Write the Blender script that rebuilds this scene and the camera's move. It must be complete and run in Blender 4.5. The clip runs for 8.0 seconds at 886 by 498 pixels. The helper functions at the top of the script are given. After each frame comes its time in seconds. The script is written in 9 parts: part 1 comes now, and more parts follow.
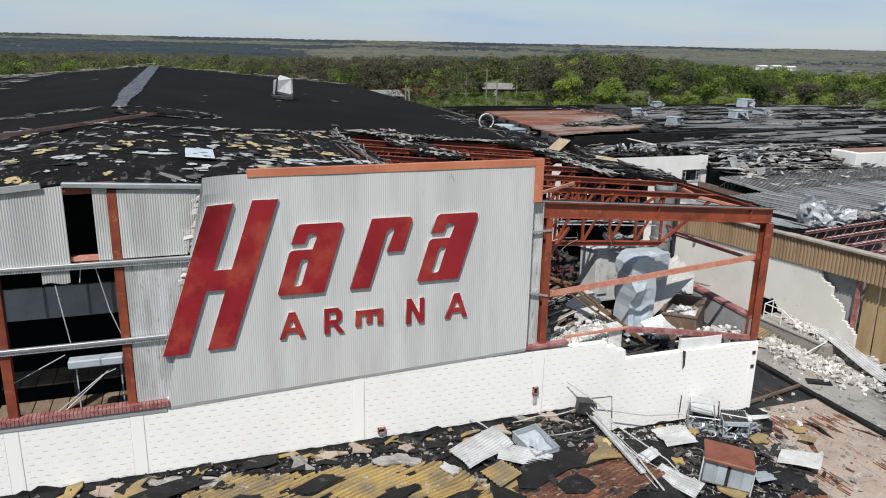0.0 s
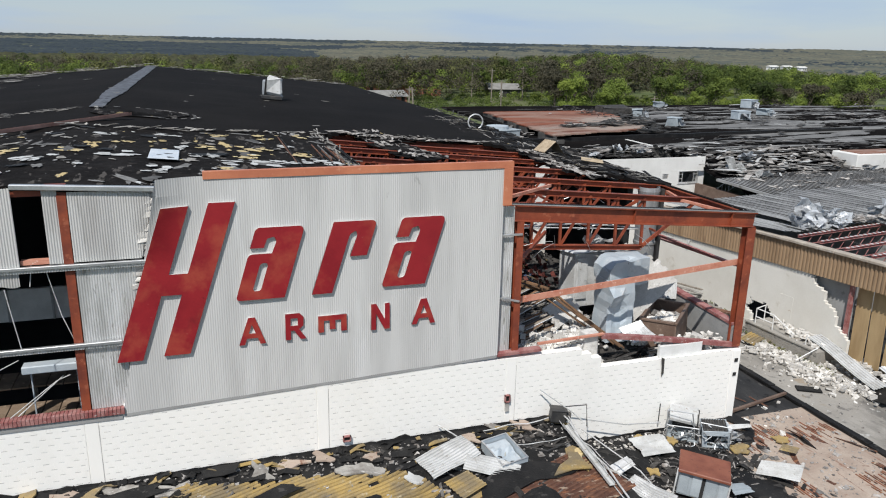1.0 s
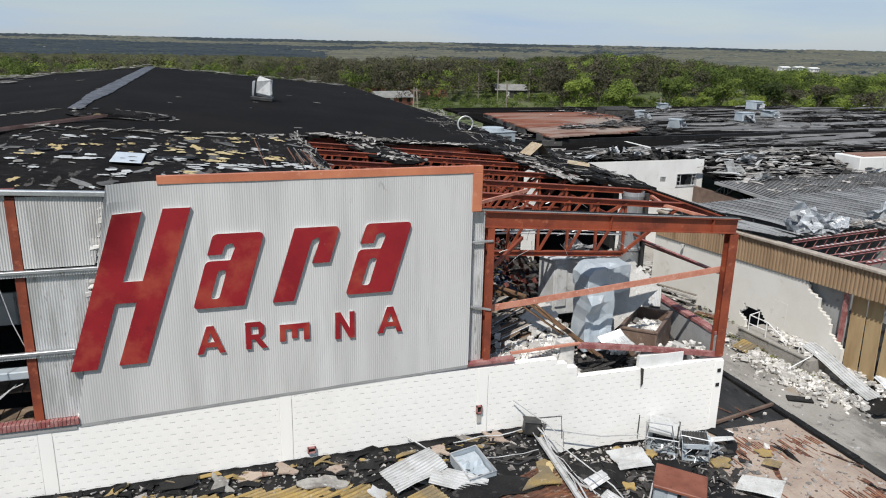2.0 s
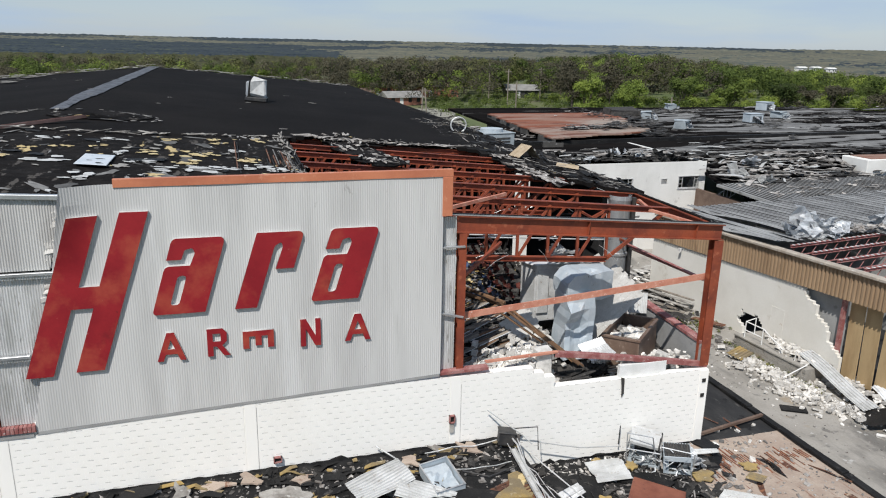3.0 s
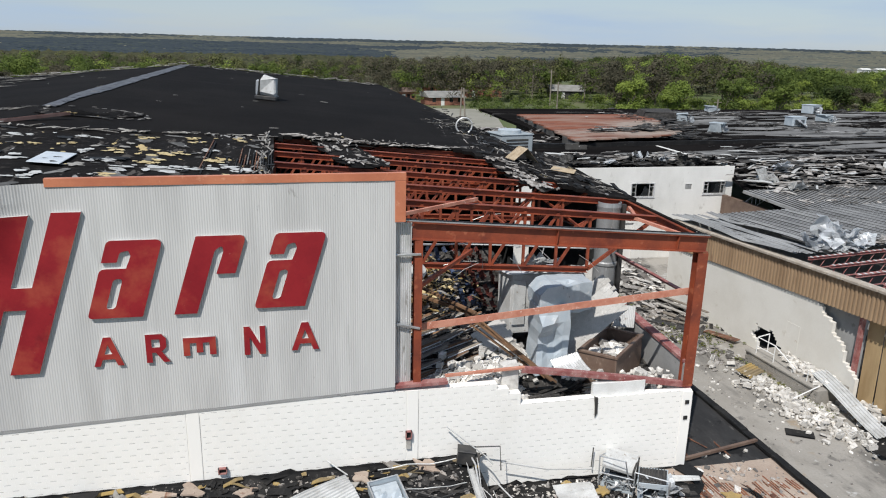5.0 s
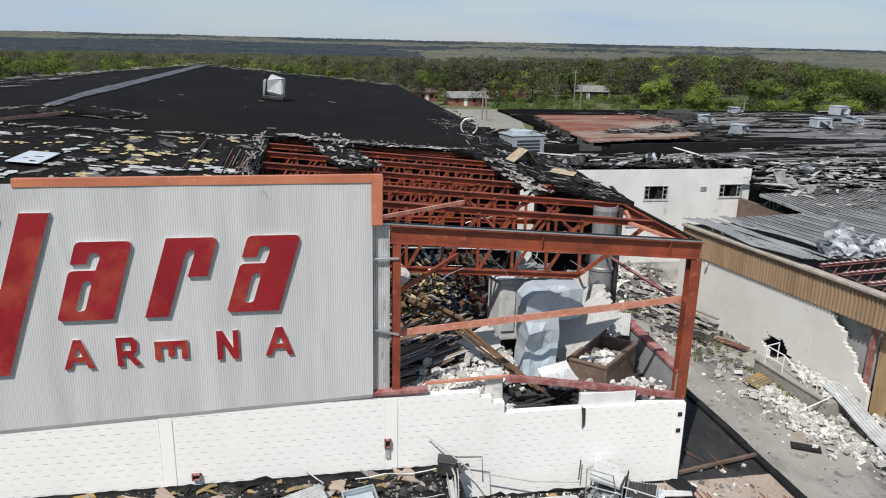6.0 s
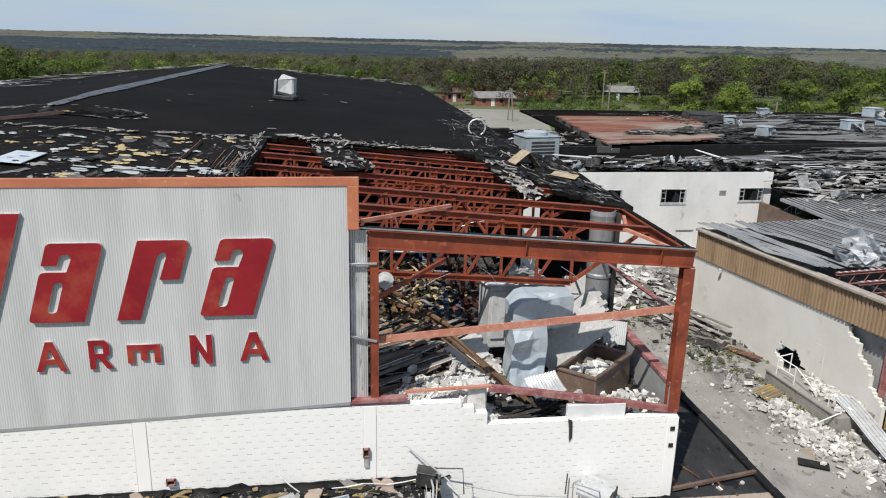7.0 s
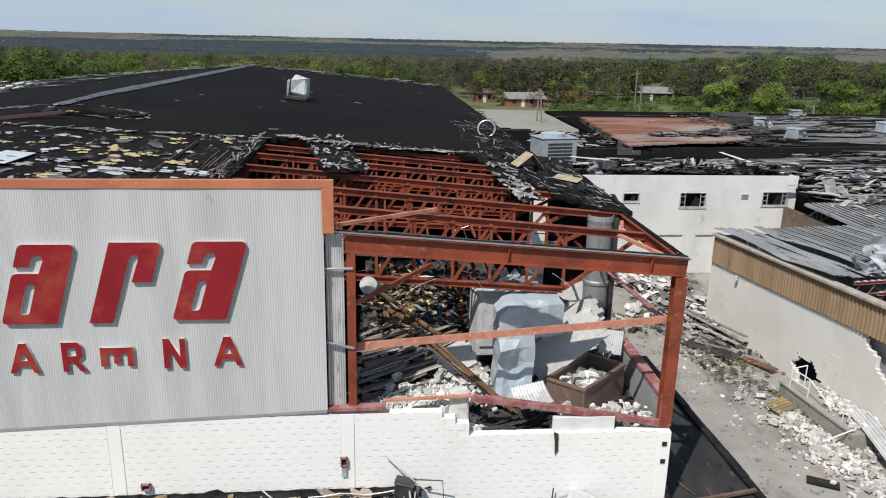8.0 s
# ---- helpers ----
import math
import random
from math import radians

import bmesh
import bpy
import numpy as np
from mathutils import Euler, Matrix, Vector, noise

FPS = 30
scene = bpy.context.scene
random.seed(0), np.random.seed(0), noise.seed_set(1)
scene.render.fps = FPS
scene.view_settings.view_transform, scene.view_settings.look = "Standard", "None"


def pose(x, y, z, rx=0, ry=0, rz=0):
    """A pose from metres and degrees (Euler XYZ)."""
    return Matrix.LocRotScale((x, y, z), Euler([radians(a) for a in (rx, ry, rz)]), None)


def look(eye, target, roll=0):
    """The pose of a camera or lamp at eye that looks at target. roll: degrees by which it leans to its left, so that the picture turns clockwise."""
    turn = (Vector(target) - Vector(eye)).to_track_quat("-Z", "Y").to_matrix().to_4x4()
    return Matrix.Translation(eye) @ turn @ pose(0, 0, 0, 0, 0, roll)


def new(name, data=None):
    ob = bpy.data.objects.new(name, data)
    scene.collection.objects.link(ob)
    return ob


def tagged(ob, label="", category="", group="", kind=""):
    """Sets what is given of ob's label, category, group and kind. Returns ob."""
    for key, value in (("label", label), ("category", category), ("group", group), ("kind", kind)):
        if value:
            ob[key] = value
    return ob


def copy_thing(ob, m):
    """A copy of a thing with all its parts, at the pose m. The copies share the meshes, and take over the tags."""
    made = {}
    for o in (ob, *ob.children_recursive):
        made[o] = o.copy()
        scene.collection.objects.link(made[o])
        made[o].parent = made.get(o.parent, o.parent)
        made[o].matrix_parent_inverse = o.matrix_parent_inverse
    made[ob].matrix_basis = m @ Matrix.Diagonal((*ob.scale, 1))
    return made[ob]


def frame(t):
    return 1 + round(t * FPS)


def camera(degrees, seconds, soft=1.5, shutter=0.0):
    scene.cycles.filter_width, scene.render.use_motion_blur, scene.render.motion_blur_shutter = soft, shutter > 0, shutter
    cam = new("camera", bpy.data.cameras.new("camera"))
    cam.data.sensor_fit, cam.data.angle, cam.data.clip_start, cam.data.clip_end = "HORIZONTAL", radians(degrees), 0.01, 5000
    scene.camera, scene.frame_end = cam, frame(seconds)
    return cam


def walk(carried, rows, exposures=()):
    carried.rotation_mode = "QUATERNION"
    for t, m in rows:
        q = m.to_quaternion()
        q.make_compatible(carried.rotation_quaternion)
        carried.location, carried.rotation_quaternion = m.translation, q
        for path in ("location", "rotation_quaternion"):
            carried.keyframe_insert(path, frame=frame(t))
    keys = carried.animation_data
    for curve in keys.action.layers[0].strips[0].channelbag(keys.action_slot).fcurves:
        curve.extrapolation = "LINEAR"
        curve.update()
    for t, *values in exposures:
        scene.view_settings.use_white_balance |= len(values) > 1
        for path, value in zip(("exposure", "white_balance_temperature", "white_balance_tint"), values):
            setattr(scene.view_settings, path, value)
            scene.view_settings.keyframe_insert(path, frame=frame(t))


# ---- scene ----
cam = camera(62.3, 8.0, soft=1.1)
PATH = [
    (0, (-11.291, -21.789, 13.2), (-10.653, -19.973, 12.661), 1.2),
    (0.5, (-10.524, -21.701, 13.194), (-9.897, -19.88, 12.656), 1.2),
    (1, (-9.77, -21.638, 13.185), (-9.156, -19.813, 12.646), 1.2),
    (1.5, (-9.008, -21.531, 13.2), (-8.407, -19.701, 12.661), 1.2),
    (3, (-6.73, -21.144, 13.249), (-6.179, -19.298, 12.71), 1.2),
    (3.5, (-5.954, -21.089, 13.237), (-5.43, -19.236, 12.696), 1.2),
    (4, (-5.19, -20.954, 13.227), (-4.695, -19.093, 12.688), 1.2),
    (4.5, (-4.418, -20.818, 13.223), (-3.959, -18.948, 12.683), 1.3),
    (6, (-2.144, -20.308, 13.183), (-1.793, -18.415, 12.641), 1.3),
    (6.5, (-1.378, -20.102, 13.176), (-1.065, -18.202, 12.634), 1.3),
    (7, (-0.576, -19.898, 13.199), (-0.308, -17.992, 12.655), 1.3),
    (7.5, (0.219, -19.656, 13.203), (0.442, -17.744, 12.659), 1.3),
    (8, (1.037, -19.422, 13.186), (1.213, -17.506, 12.642), 1.2),
]
walk(cam, [(t, look(eye, target, roll)) for t, eye, target, roll in PATH])

# ---- daylight: thin high cloud, sun high from the front left ----
SUN_AZ, SUN_EL = 216.0, 53.0
scene.view_settings.exposure = 0.0
world = bpy.data.worlds.new("world")
scene.world = world
world.use_nodes = True
wn, wl = world.node_tree.nodes, world.node_tree.links
wn.clear()
w_out = wn.new("ShaderNodeOutputWorld")
w_bg = wn.new("ShaderNodeBackground")
w_bg.inputs["Strength"].default_value = 0.092
w_sky = wn.new("ShaderNodeTexSky")
w_sky.sky_type = "NISHITA"
w_sky.sun_disc = False
w_sky.sun_elevation, w_sky.sun_rotation = radians(SUN_EL), radians(SUN_AZ)
w_sky.dust_density, w_sky.air_density = 0.4, 1.0
w_tc = wn.new("ShaderNodeTexCoord")
w_map = wn.new("ShaderNodeMapping")
w_map.inputs["Scale"].default_value = (2.0, 2.0, 14.0)
w_noise = wn.new("ShaderNodeTexNoise")
w_noise.inputs["Scale"].default_value = 1.6
w_noise.inputs["Detail"].default_value = 6.0
w_ramp = wn.new("ShaderNodeValToRGB")
w_ramp.color_ramp.elements[0].position, w_ramp.color_ramp.elements[1].position = 0.45, 0.68
w_mix = wn.new("ShaderNodeMix")
w_mix.data_type = "RGBA"
w_mix.inputs["B"].default_value = (4.65, 5.95, 7.65, 1)
w_mul = wn.new("ShaderNodeMath")
w_mul.operation = "MULTIPLY_ADD"
w_mul.inputs[1].default_value, w_mul.inputs[2].default_value = 0.34, 0.62
wl.new(w_tc.outputs["Generated"], w_map.inputs["Vector"])
wl.new(w_map.outputs["Vector"], w_noise.inputs["Vector"])
wl.new(w_noise.outputs["Fac"], w_ramp.inputs["Fac"])
wl.new(w_ramp.outputs["Color"], w_mul.inputs[0])
w_sep = wn.new("ShaderNodeSeparateXYZ")
w_thin = wn.new("ShaderNodeMapRange")
w_thin.inputs["From Min"].default_value, w_thin.inputs["From Max"].default_value = 0.12, 0.85
w_thin.inputs["To Min"].default_value, w_thin.inputs["To Max"].default_value = 1.0, 0.4
w_veil = wn.new("ShaderNodeMath")
w_veil.operation = "MULTIPLY"
wl.new(w_tc.outputs["Generated"], w_sep.inputs["Vector"])
wl.new(w_sep.outputs["Z"], w_thin.inputs["Value"])
wl.new(w_mul.outputs["Value"], w_veil.inputs[0])
wl.new(w_thin.outputs["Result"], w_veil.inputs[1])
wl.new(w_veil.outputs["Value"], w_mix.inputs["Factor"])
wl.new(w_sky.outputs["Color"], w_mix.inputs["A"])
wl.new(w_mix.outputs["Result"], w_bg.inputs["Color"])
wl.new(w_bg.outputs["Background"], w_out.inputs["Surface"])

sun_data = bpy.data.lights.new("sun", "SUN")
sun_data.energy, sun_data.angle, sun_data.color = 4.5, radians(0.55), (1.0, 0.965, 0.91)
sun = new("sun", sun_data)
sun_from = Vector((math.sin(radians(SUN_AZ)) * math.cos(radians(SUN_EL)), math.cos(radians(SUN_AZ)) * math.cos(radians(SUN_EL)), math.sin(radians(SUN_EL))))
sun.matrix_world = look(sun_from * 80, (0, 0, 0))

# ---- materials ----
def mat(name, base, other=None, third=None, scale=1.5, detail=6.0, rough=0.75, metal=0.0, bump=0.15, fine=30.0, streak=(1, 1, 1), lo=0.42, hi=0.62, lo3=0.6, hi3=0.68,
        scale3=None, vary=0.0, space="Object", grain=0.25, bump_dist=0.01, island=0.0, spec=0.5, layers=(), thin=0.0):
    """A worn surface: a base colour, a second one in broad patches, a third in small flecks, fine grain and relief."""
    m = bpy.data.materials.new(name)
    m.use_nodes = True
    nt = m.node_tree
    n, l = nt.nodes, nt.links
    bsdf = n["Principled BSDF"]
    bsdf.inputs["Roughness"].default_value, bsdf.inputs["Metallic"].default_value = rough, metal
    bsdf.inputs["Specular IOR Level"].default_value = spec
    if space == "World":
        geo = n.new("ShaderNodeNewGeometry")
        vec = geo.outputs["Position"]
    else:
        tc = n.new("ShaderNodeTexCoord")
        vec = tc.outputs["Object"]
    info = n.new("ShaderNodeObjectInfo")
    mp = n.new("ShaderNodeMapping")
    mp.inputs["Scale"].default_value = streak
    l.new(vec, mp.inputs["Vector"])
    if space != "World":
        off = n.new("ShaderNodeVectorMath")
        off.operation = "ADD"
        rnd = n.new("ShaderNodeMath")
        rnd.operation = "MULTIPLY"
        rnd.inputs[1].default_value = 37.0
        l.new(info.outputs["Random"], rnd.inputs[0])
        l.new(mp.outputs["Vector"], off.inputs[0])
        l.new(rnd.outputs["Value"], off.inputs[1])
        vec2 = off.outputs["Vector"]
    else:
        vec2 = mp.outputs["Vector"]

    def noise_of(sc, det=detail, v=vec2):
        t = n.new("ShaderNodeTexNoise")
        t.inputs["Scale"].default_value, t.inputs["Detail"].default_value, t.inputs["Roughness"].default_value = sc, det, 0.62
        l.new(v, t.inputs["Vector"])
        return t.outputs["Fac"]

    def ramp(fac, a, b):
        r = n.new("ShaderNodeMapRange")
        r.inputs["From Min"].default_value, r.inputs["From Max"].default_value = a, b
        l.new(fac, r.inputs["Value"])
        return r.outputs["Result"]

    def mix(fac, a, b, kind="MIX"):
        x = n.new("ShaderNodeMix")
        x.data_type, x.blend_type = "RGBA", kind
        for sock, val in (("Factor", fac), ("A", a), ("B", b)):
            if isinstance(val, (tuple, float, int)):
                x.inputs[sock].default_value = (*val, 1) if isinstance(val, tuple) else val
            else:
                l.new(val, x.inputs[sock])
        return x.outputs["Result"]

    col = base
    if other:
        col = mix(ramp(noise_of(scale), lo, hi), col, other)
    if third:
        col = mix(ramp(noise_of(scale3 or scale * 3.7), lo3, hi3), col, third)
    for c, sc, lo_l, hi_l, shift, stretch in layers:
        mv = n.new("ShaderNodeMapping")
        mv.inputs["Location"].default_value, mv.inputs["Scale"].default_value = (shift, shift * 0.7, 0), stretch
        l.new(vec, mv.inputs["Vector"])
        col = mix(ramp(noise_of(sc, 9.0, mv.outputs["Vector"]), lo_l, hi_l), col, c)
    fine_fac = noise_of(fine, 4.0, vec)
    g = n.new("ShaderNodeMapRange")
    g.inputs["To Min"].default_value, g.inputs["To Max"].default_value = 1 - grain, 1 + grain
    l.new(fine_fac, g.inputs["Value"])
    gg = n.new("ShaderNodeCombineColor")
    for ch in ("Red", "Green", "Blue"):
        l.new(g.outputs["Result"], gg.inputs[ch])
    col = mix(1.0, col, gg.outputs["Color"], "MULTIPLY")
    if vary or island:
        hs = n.new("ShaderNodeHueSaturation")
        mr = n.new("ShaderNodeMapRange")
        spread = vary or island
        mr.inputs["To Min"].default_value, mr.inputs["To Max"].default_value = 1 - spread, 1 + spread
        if island:
            geo2 = n.new("ShaderNodeNewGeometry")
            l.new(geo2.outputs["Random Per Island"], mr.inputs["Value"])
        else:
            l.new(info.outputs["Random"], mr.inputs["Value"])
        l.new(mr.outputs["Result"], hs.inputs["Value"])
        l.new(col, hs.inputs["Color"])
        col = hs.outputs["Color"]
    l.new(col, bsdf.inputs["Base Color"])
    if bump:
        b = n.new("ShaderNodeBump")
        b.inputs["Strength"].default_value, b.inputs["Distance"].default_value = bump, bump_dist
        l.new(fine_fac, b.inputs["Height"])
        l.new(b.outputs["Normal"], bsdf.inputs["Normal"])
    if thin:
        tr = n.new("ShaderNodeBsdfTranslucent")
        ms = n.new("ShaderNodeMixShader")
        ms.inputs["Fac"].default_value = thin
        l.new(col, tr.inputs["Color"])
        l.new(bsdf.outputs["BSDF"], ms.inputs[1])
        l.new(tr.outputs["BSDF"], ms.inputs[2])
        l.new(ms.outputs["Shader"], n["Material Output"].inputs["Surface"])
    return m


M_block = mat("white_painted_block", (0.88, 0.862, 0.822), (0.82, 0.80, 0.755), (0.60, 0.575, 0.54), scale=0.5, rough=0.85, fine=60, space="World", grain=0.05, lo=0.5, hi=0.8, lo3=0.70, hi3=0.80, scale3=2.5, streak=(1, 1, 0.4), layers=(((0.62, 0.60, 0.56), 3.0, 0.71, 0.75, 9, (1, 1, 0.5)),))
# grey of the wall joints and of the shadow dashes painted on the blocks
M_jointdash = mat("joint_and_shadow_grey", (0.40, 0.39, 0.375), (0.60, 0.59, 0.57), rough=0.95, space="World", scale=1.2, lo=0.45, hi=0.6)
M_joint = mat("dark_joint", (0.12, 0.12, 0.12), (0.3, 0.3, 0.3), rough=0.9)
M_broken = mat("broken_block_core", (0.62, 0.60, 0.57), (0.45, 0.43, 0.40), rough=0.95, scale=4, vary=0.15, fine=50, bump=0.4)
M_panel = mat("painted_corrugated_steel", (0.575, 0.57, 0.558), (0.49, 0.485, 0.475), (0.43, 0.425, 0.41), scale=0.8, rough=0.55, metal=0.0, fine=50, streak=(1, 1, 0.12), space="World", grain=0.05, lo3=0.66, hi3=0.75, scale3=3.0, layers=(((0.635, 0.635, 0.63), 0.5, 0.58, 0.68, 12, (1, 1, 0.15)), ((0.36, 0.35, 0.34), 2.5, 0.71, 0.74, 22, (1, 1, 0.5))))
M_clad = mat("dull_corrugated_steel", (0.52, 0.515, 0.50), (0.43, 0.425, 0.415), (0.33, 0.325, 0.31), scale=0.9, rough=0.6, fine=40, streak=(1.6, 1.6, 0.1), space="World", grain=0.08, lo3=0.60, hi3=0.72, scale3=2.2, layers=(((0.40, 0.39, 0.375), 0.6, 0.52, 0.62, 15, (1, 1, 0.3)), ((0.26, 0.25, 0.24), 3.0, 0.69, 0.73, 25, (2.0, 1, 0.2))))
M_galv = mat("bare_galvanised_steel", (0.52, 0.52, 0.51), (0.72, 0.72, 0.72), (0.33, 0.32, 0.30), scale=1.6, rough=0.42, metal=0.35, streak=(1.6, 1.6, 0.35), space="World", grain=0.12, fine=25)
M_tin = mat("loose_metal_sheet", (0.60, 0.62, 0.64), (0.72, 0.74, 0.76), (0.40, 0.39, 0.38), scale=2, rough=0.45, metal=0.15, vary=0.2)
M_whitetin = mat("white_metal_sheet", (0.54, 0.545, 0.54), (0.42, 0.42, 0.41), (0.26, 0.22, 0.18), scale=1.5, rough=0.68, vary=0.08, lo3=0.60, hi3=0.70, spec=0.25)
M_orange = mat("oxide_primed_steel", (0.265, 0.058, 0.024), (0.145, 0.031, 0.017), (0.33, 0.10, 0.05), scale=0.9, rough=0.6, fine=18, space="World", grain=0.2)
M_trim = mat("orange_painted_trim", (0.55, 0.20, 0.105), (0.45, 0.15, 0.08), (0.60, 0.28, 0.17), scale=0.8, rough=0.5, space="World", grain=0.12)
M_pink = mat("faded_red_steel", (0.56, 0.26, 0.18), (0.46, 0.17, 0.11), (0.68, 0.46, 0.38), scale=2.2, rough=0.6, space="World", grain=0.15)
M_sill = mat("red_painted_sill", (0.24, 0.075, 0.07), (0.36, 0.18, 0.165), (0.48, 0.40, 0.38), scale=3, rough=0.8, space="World", grain=0.3)
M_letter = mat("red_sign_enamel", (0.29, 0.018, 0.024), (0.235, 0.013, 0.020), (0.36, 0.062, 0.04), scale=0.7, scale3=0.8, rough=0.45, fine=14, space="World", grain=0.12, lo3=0.48, hi3=0.66, spec=0.35, layers=(((0.12, 0.012, 0.016), 0.45, 0.64, 0.76, 7, (1, 1, 1)), ((0.40, 0.15, 0.13), 6.0, 0.69, 0.73, 3, (1, 1, 1)), ((0.07, 0.012, 0.014), 3.0, 0.68, 0.72, 23, (1, 1, 1))))
# letter returns: brightness of the sunlit top edges put into a pale colour
M_letteredge = mat("pale_lit_sign_edge", (0.52, 0.50, 0.49), (0.40, 0.37, 0.36), (0.34, 0.16, 0.14), rough=0.45, space="World", scale=3, lo3=0.64, hi3=0.7)
M_roof = mat("black_roof_membrane", (0.0085, 0.0076, 0.0075), (0.0112, 0.0100, 0.0096), (0.016, 0.0145, 0.014), scale=0.35, rough=0.95, fine=9, space="World", grain=0.25, streak=(1, 0.3, 1), bump=0.3, bump_dist=0.03, lo3=0.62, hi3=0.8, spec=0.06, layers=(((0.022, 0.0205, 0.02), 0.9, 0.64, 0.70, 13, (0.12, 1.6, 1)), ((0.014, 0.0125, 0.012), 0.12, 0.5, 0.7, 31, (1, 1, 1)), ((0.05, 0.048, 0.046), 1.3, 0.735, 0.75, 41, (0.6, 1.4, 1))))
M_roofold = mat("weathered_roof_felt", (0.0095, 0.0086, 0.0084), (0.016, 0.0145, 0.014), (0.03, 0.027, 0.025), scale=0.8, rough=0.95, fine=6, space="World", grain=0.4, bump=0.5, bump_dist=0.05, spec=0.06, layers=(((0.075, 0.069, 0.064), 1.8, 0.59, 0.61, 11, (1.2, 0.35, 1)), ((0.27, 0.265, 0.26), 0.8, 0.645, 0.655, 4, (1, 0.5, 1)), ((0.46, 0.36, 0.19), 0.75, 0.645, 0.652, 27, (1, 0.45, 1)), ((0.30, 0.30, 0.30), 3.0, 0.68, 0.69, 61, (1.6, 0.3, 1)), ((0.0105, 0.0096, 0.0095), 1.6, 0.60, 0.612, 47, (1, 0.5, 1))))
M_roofgrey = mat("bleached_roof_felt", (0.085, 0.083, 0.08), (0.15, 0.147, 0.142), (0.05, 0.047, 0.045), scale=2, rough=0.95, island=0.45, space="World")
M_foam = mat("cream_foam_board", (0.56, 0.46, 0.26), (0.47, 0.36, 0.18), (0.64, 0.58, 0.44), scale=1.6, rough=0.95, island=0.12, fine=20, space="World")
M_ridge = mat("grey_ridge_membrane", (0.075, 0.077, 0.088), (0.12, 0.124, 0.138), (0.012, 0.012, 0.013), scale=1.1, lo3=0.53, hi3=0.57, scale3=1.6, rough=0.6, space="World", grain=0.2)
M_tar = mat("tarred_felt", (0.012, 0.012, 0.0125), (0.02, 0.0195, 0.0195), (0.05, 0.047, 0.044), scale=1.2, rough=0.62, fine=12, space="World", grain=0.3, bump=0.4, bump_dist=0.03, spec=0.15, layers=(((0.055, 0.052, 0.05), 1.4, 0.66, 0.68, 8, (1, 1, 1)), ((0.026, 0.025, 0.024), 0.4, 0.55, 0.65, 19, (1, 1, 1))))
M_yellow = mat("yellow_foam_insulation", (0.36, 0.25, 0.09), (0.21, 0.165, 0.10), (0.40, 0.33, 0.21), scale=0.9, rough=0.95, fine=22, vary=0.15, grain=0.35, bump=0.4, space="World")
M_pale = mat("pale_torn_felt", (0.34, 0.325, 0.30), (0.18, 0.165, 0.15), (0.48, 0.47, 0.45), scale=2, rough=0.95, vary=0.35)
M_rustdeck = mat("rusted_steel_deck", (0.085, 0.036, 0.023), (0.165, 0.078, 0.046), (0.042, 0.021, 0.017), scale=1.2, rough=0.85, space="World", fine=18, grain=0.35, layers=(((0.25, 0.105, 0.05), 2.4, 0.54, 0.60, 39, (0.35, 2.4, 1)), ((0.36, 0.28, 0.21), 3.4, 0.60, 0.64, 9, (0.35, 3.0, 1)), ((0.016, 0.015, 0.014), 0.7, 0.62, 0.64, 19, (1, 1, 1))))
M_sand = mat("sandy_roof_board", (0.40, 0.325, 0.265), (0.33, 0.255, 0.205), (0.24, 0.15, 0.11), scale=0.7, rough=0.95, space="World", fine=14, grain=0.25, bump=0.4, bump_dist=0.02, lo3=0.62, hi3=0.70, layers=(((0.22, 0.115, 0.075), 1.3, 0.60, 0.66, 5, (2.0, 0.3, 1)), ((0.19, 0.09, 0.06), 3.0, 0.64, 0.70, 35, (2.5, 0.25, 1)), ((0.03, 0.028, 0.027), 0.6, 0.685, 0.70, 15, (1, 1, 1)), ((0.52, 0.47, 0.42), 2.2, 0.66, 0.70, 25, (1, 1, 1))))
M_ribrust = mat("rust_red_rib", (0.27, 0.115, 0.065), (0.19, 0.075, 0.045), (0.34, 0.22, 0.15), scale=2.0, rough=0.9, space="World")
M_rustroof = mat("rust_red_roof", (0.21, 0.075, 0.045), (0.25, 0.165, 0.13), (0.12, 0.042, 0.028), scale=0.3, rough=0.9, space="World", fine=3, grain=0.25, streak=(0.3, 1.3, 1), spec=0.1, layers=(((0.29, 0.235, 0.20), 0.10, 0.50, 0.56, 7, (0.6, 1.3, 1)), ((0.10, 0.033, 0.022), 0.4, 0.57, 0.64, 17, (0.25, 1.6, 1)), ((0.02, 0.018, 0.017), 0.3, 0.68, 0.70, 33, (0.4, 1.2, 1))))
M_concrete = mat("worn_concrete", (0.325, 0.305, 0.275), (0.265, 0.247, 0.22), (0.165, 0.155, 0.142), scale=0.35, rough=0.9, space="World", fine=10, grain=0.2, bump=0.2, layers=(((0.15, 0.141, 0.128), 0.22, 0.52, 0.62, 6, (1.6, 0.6, 1)), ((0.30, 0.245, 0.18), 0.5, 0.62, 0.70, 16, (1, 1, 1)), ((0.44, 0.43, 0.41), 1.2, 0.64, 0.68, 26, (1, 1, 1))))
M_darkseam = mat("dark_seam_strip", (0.045, 0.044, 0.044), (0.075, 0.073, 0.07), (0.028, 0.027, 0.027), scale=0.6, rough=0.85, space="World", fine=16, grain=0.3)
M_stucco = mat("cream_rendered_wall", (0.74, 0.72, 0.67), (0.67, 0.645, 0.59), (0.57, 0.53, 0.46), scale=0.3, rough=0.92, space="World", fine=12, grain=0.06, lo3=0.64, hi3=0.75, layers=(((0.50, 0.41, 0.33), 0.9, 0.665, 0.70, 12, (1, 1, 2.5)),))
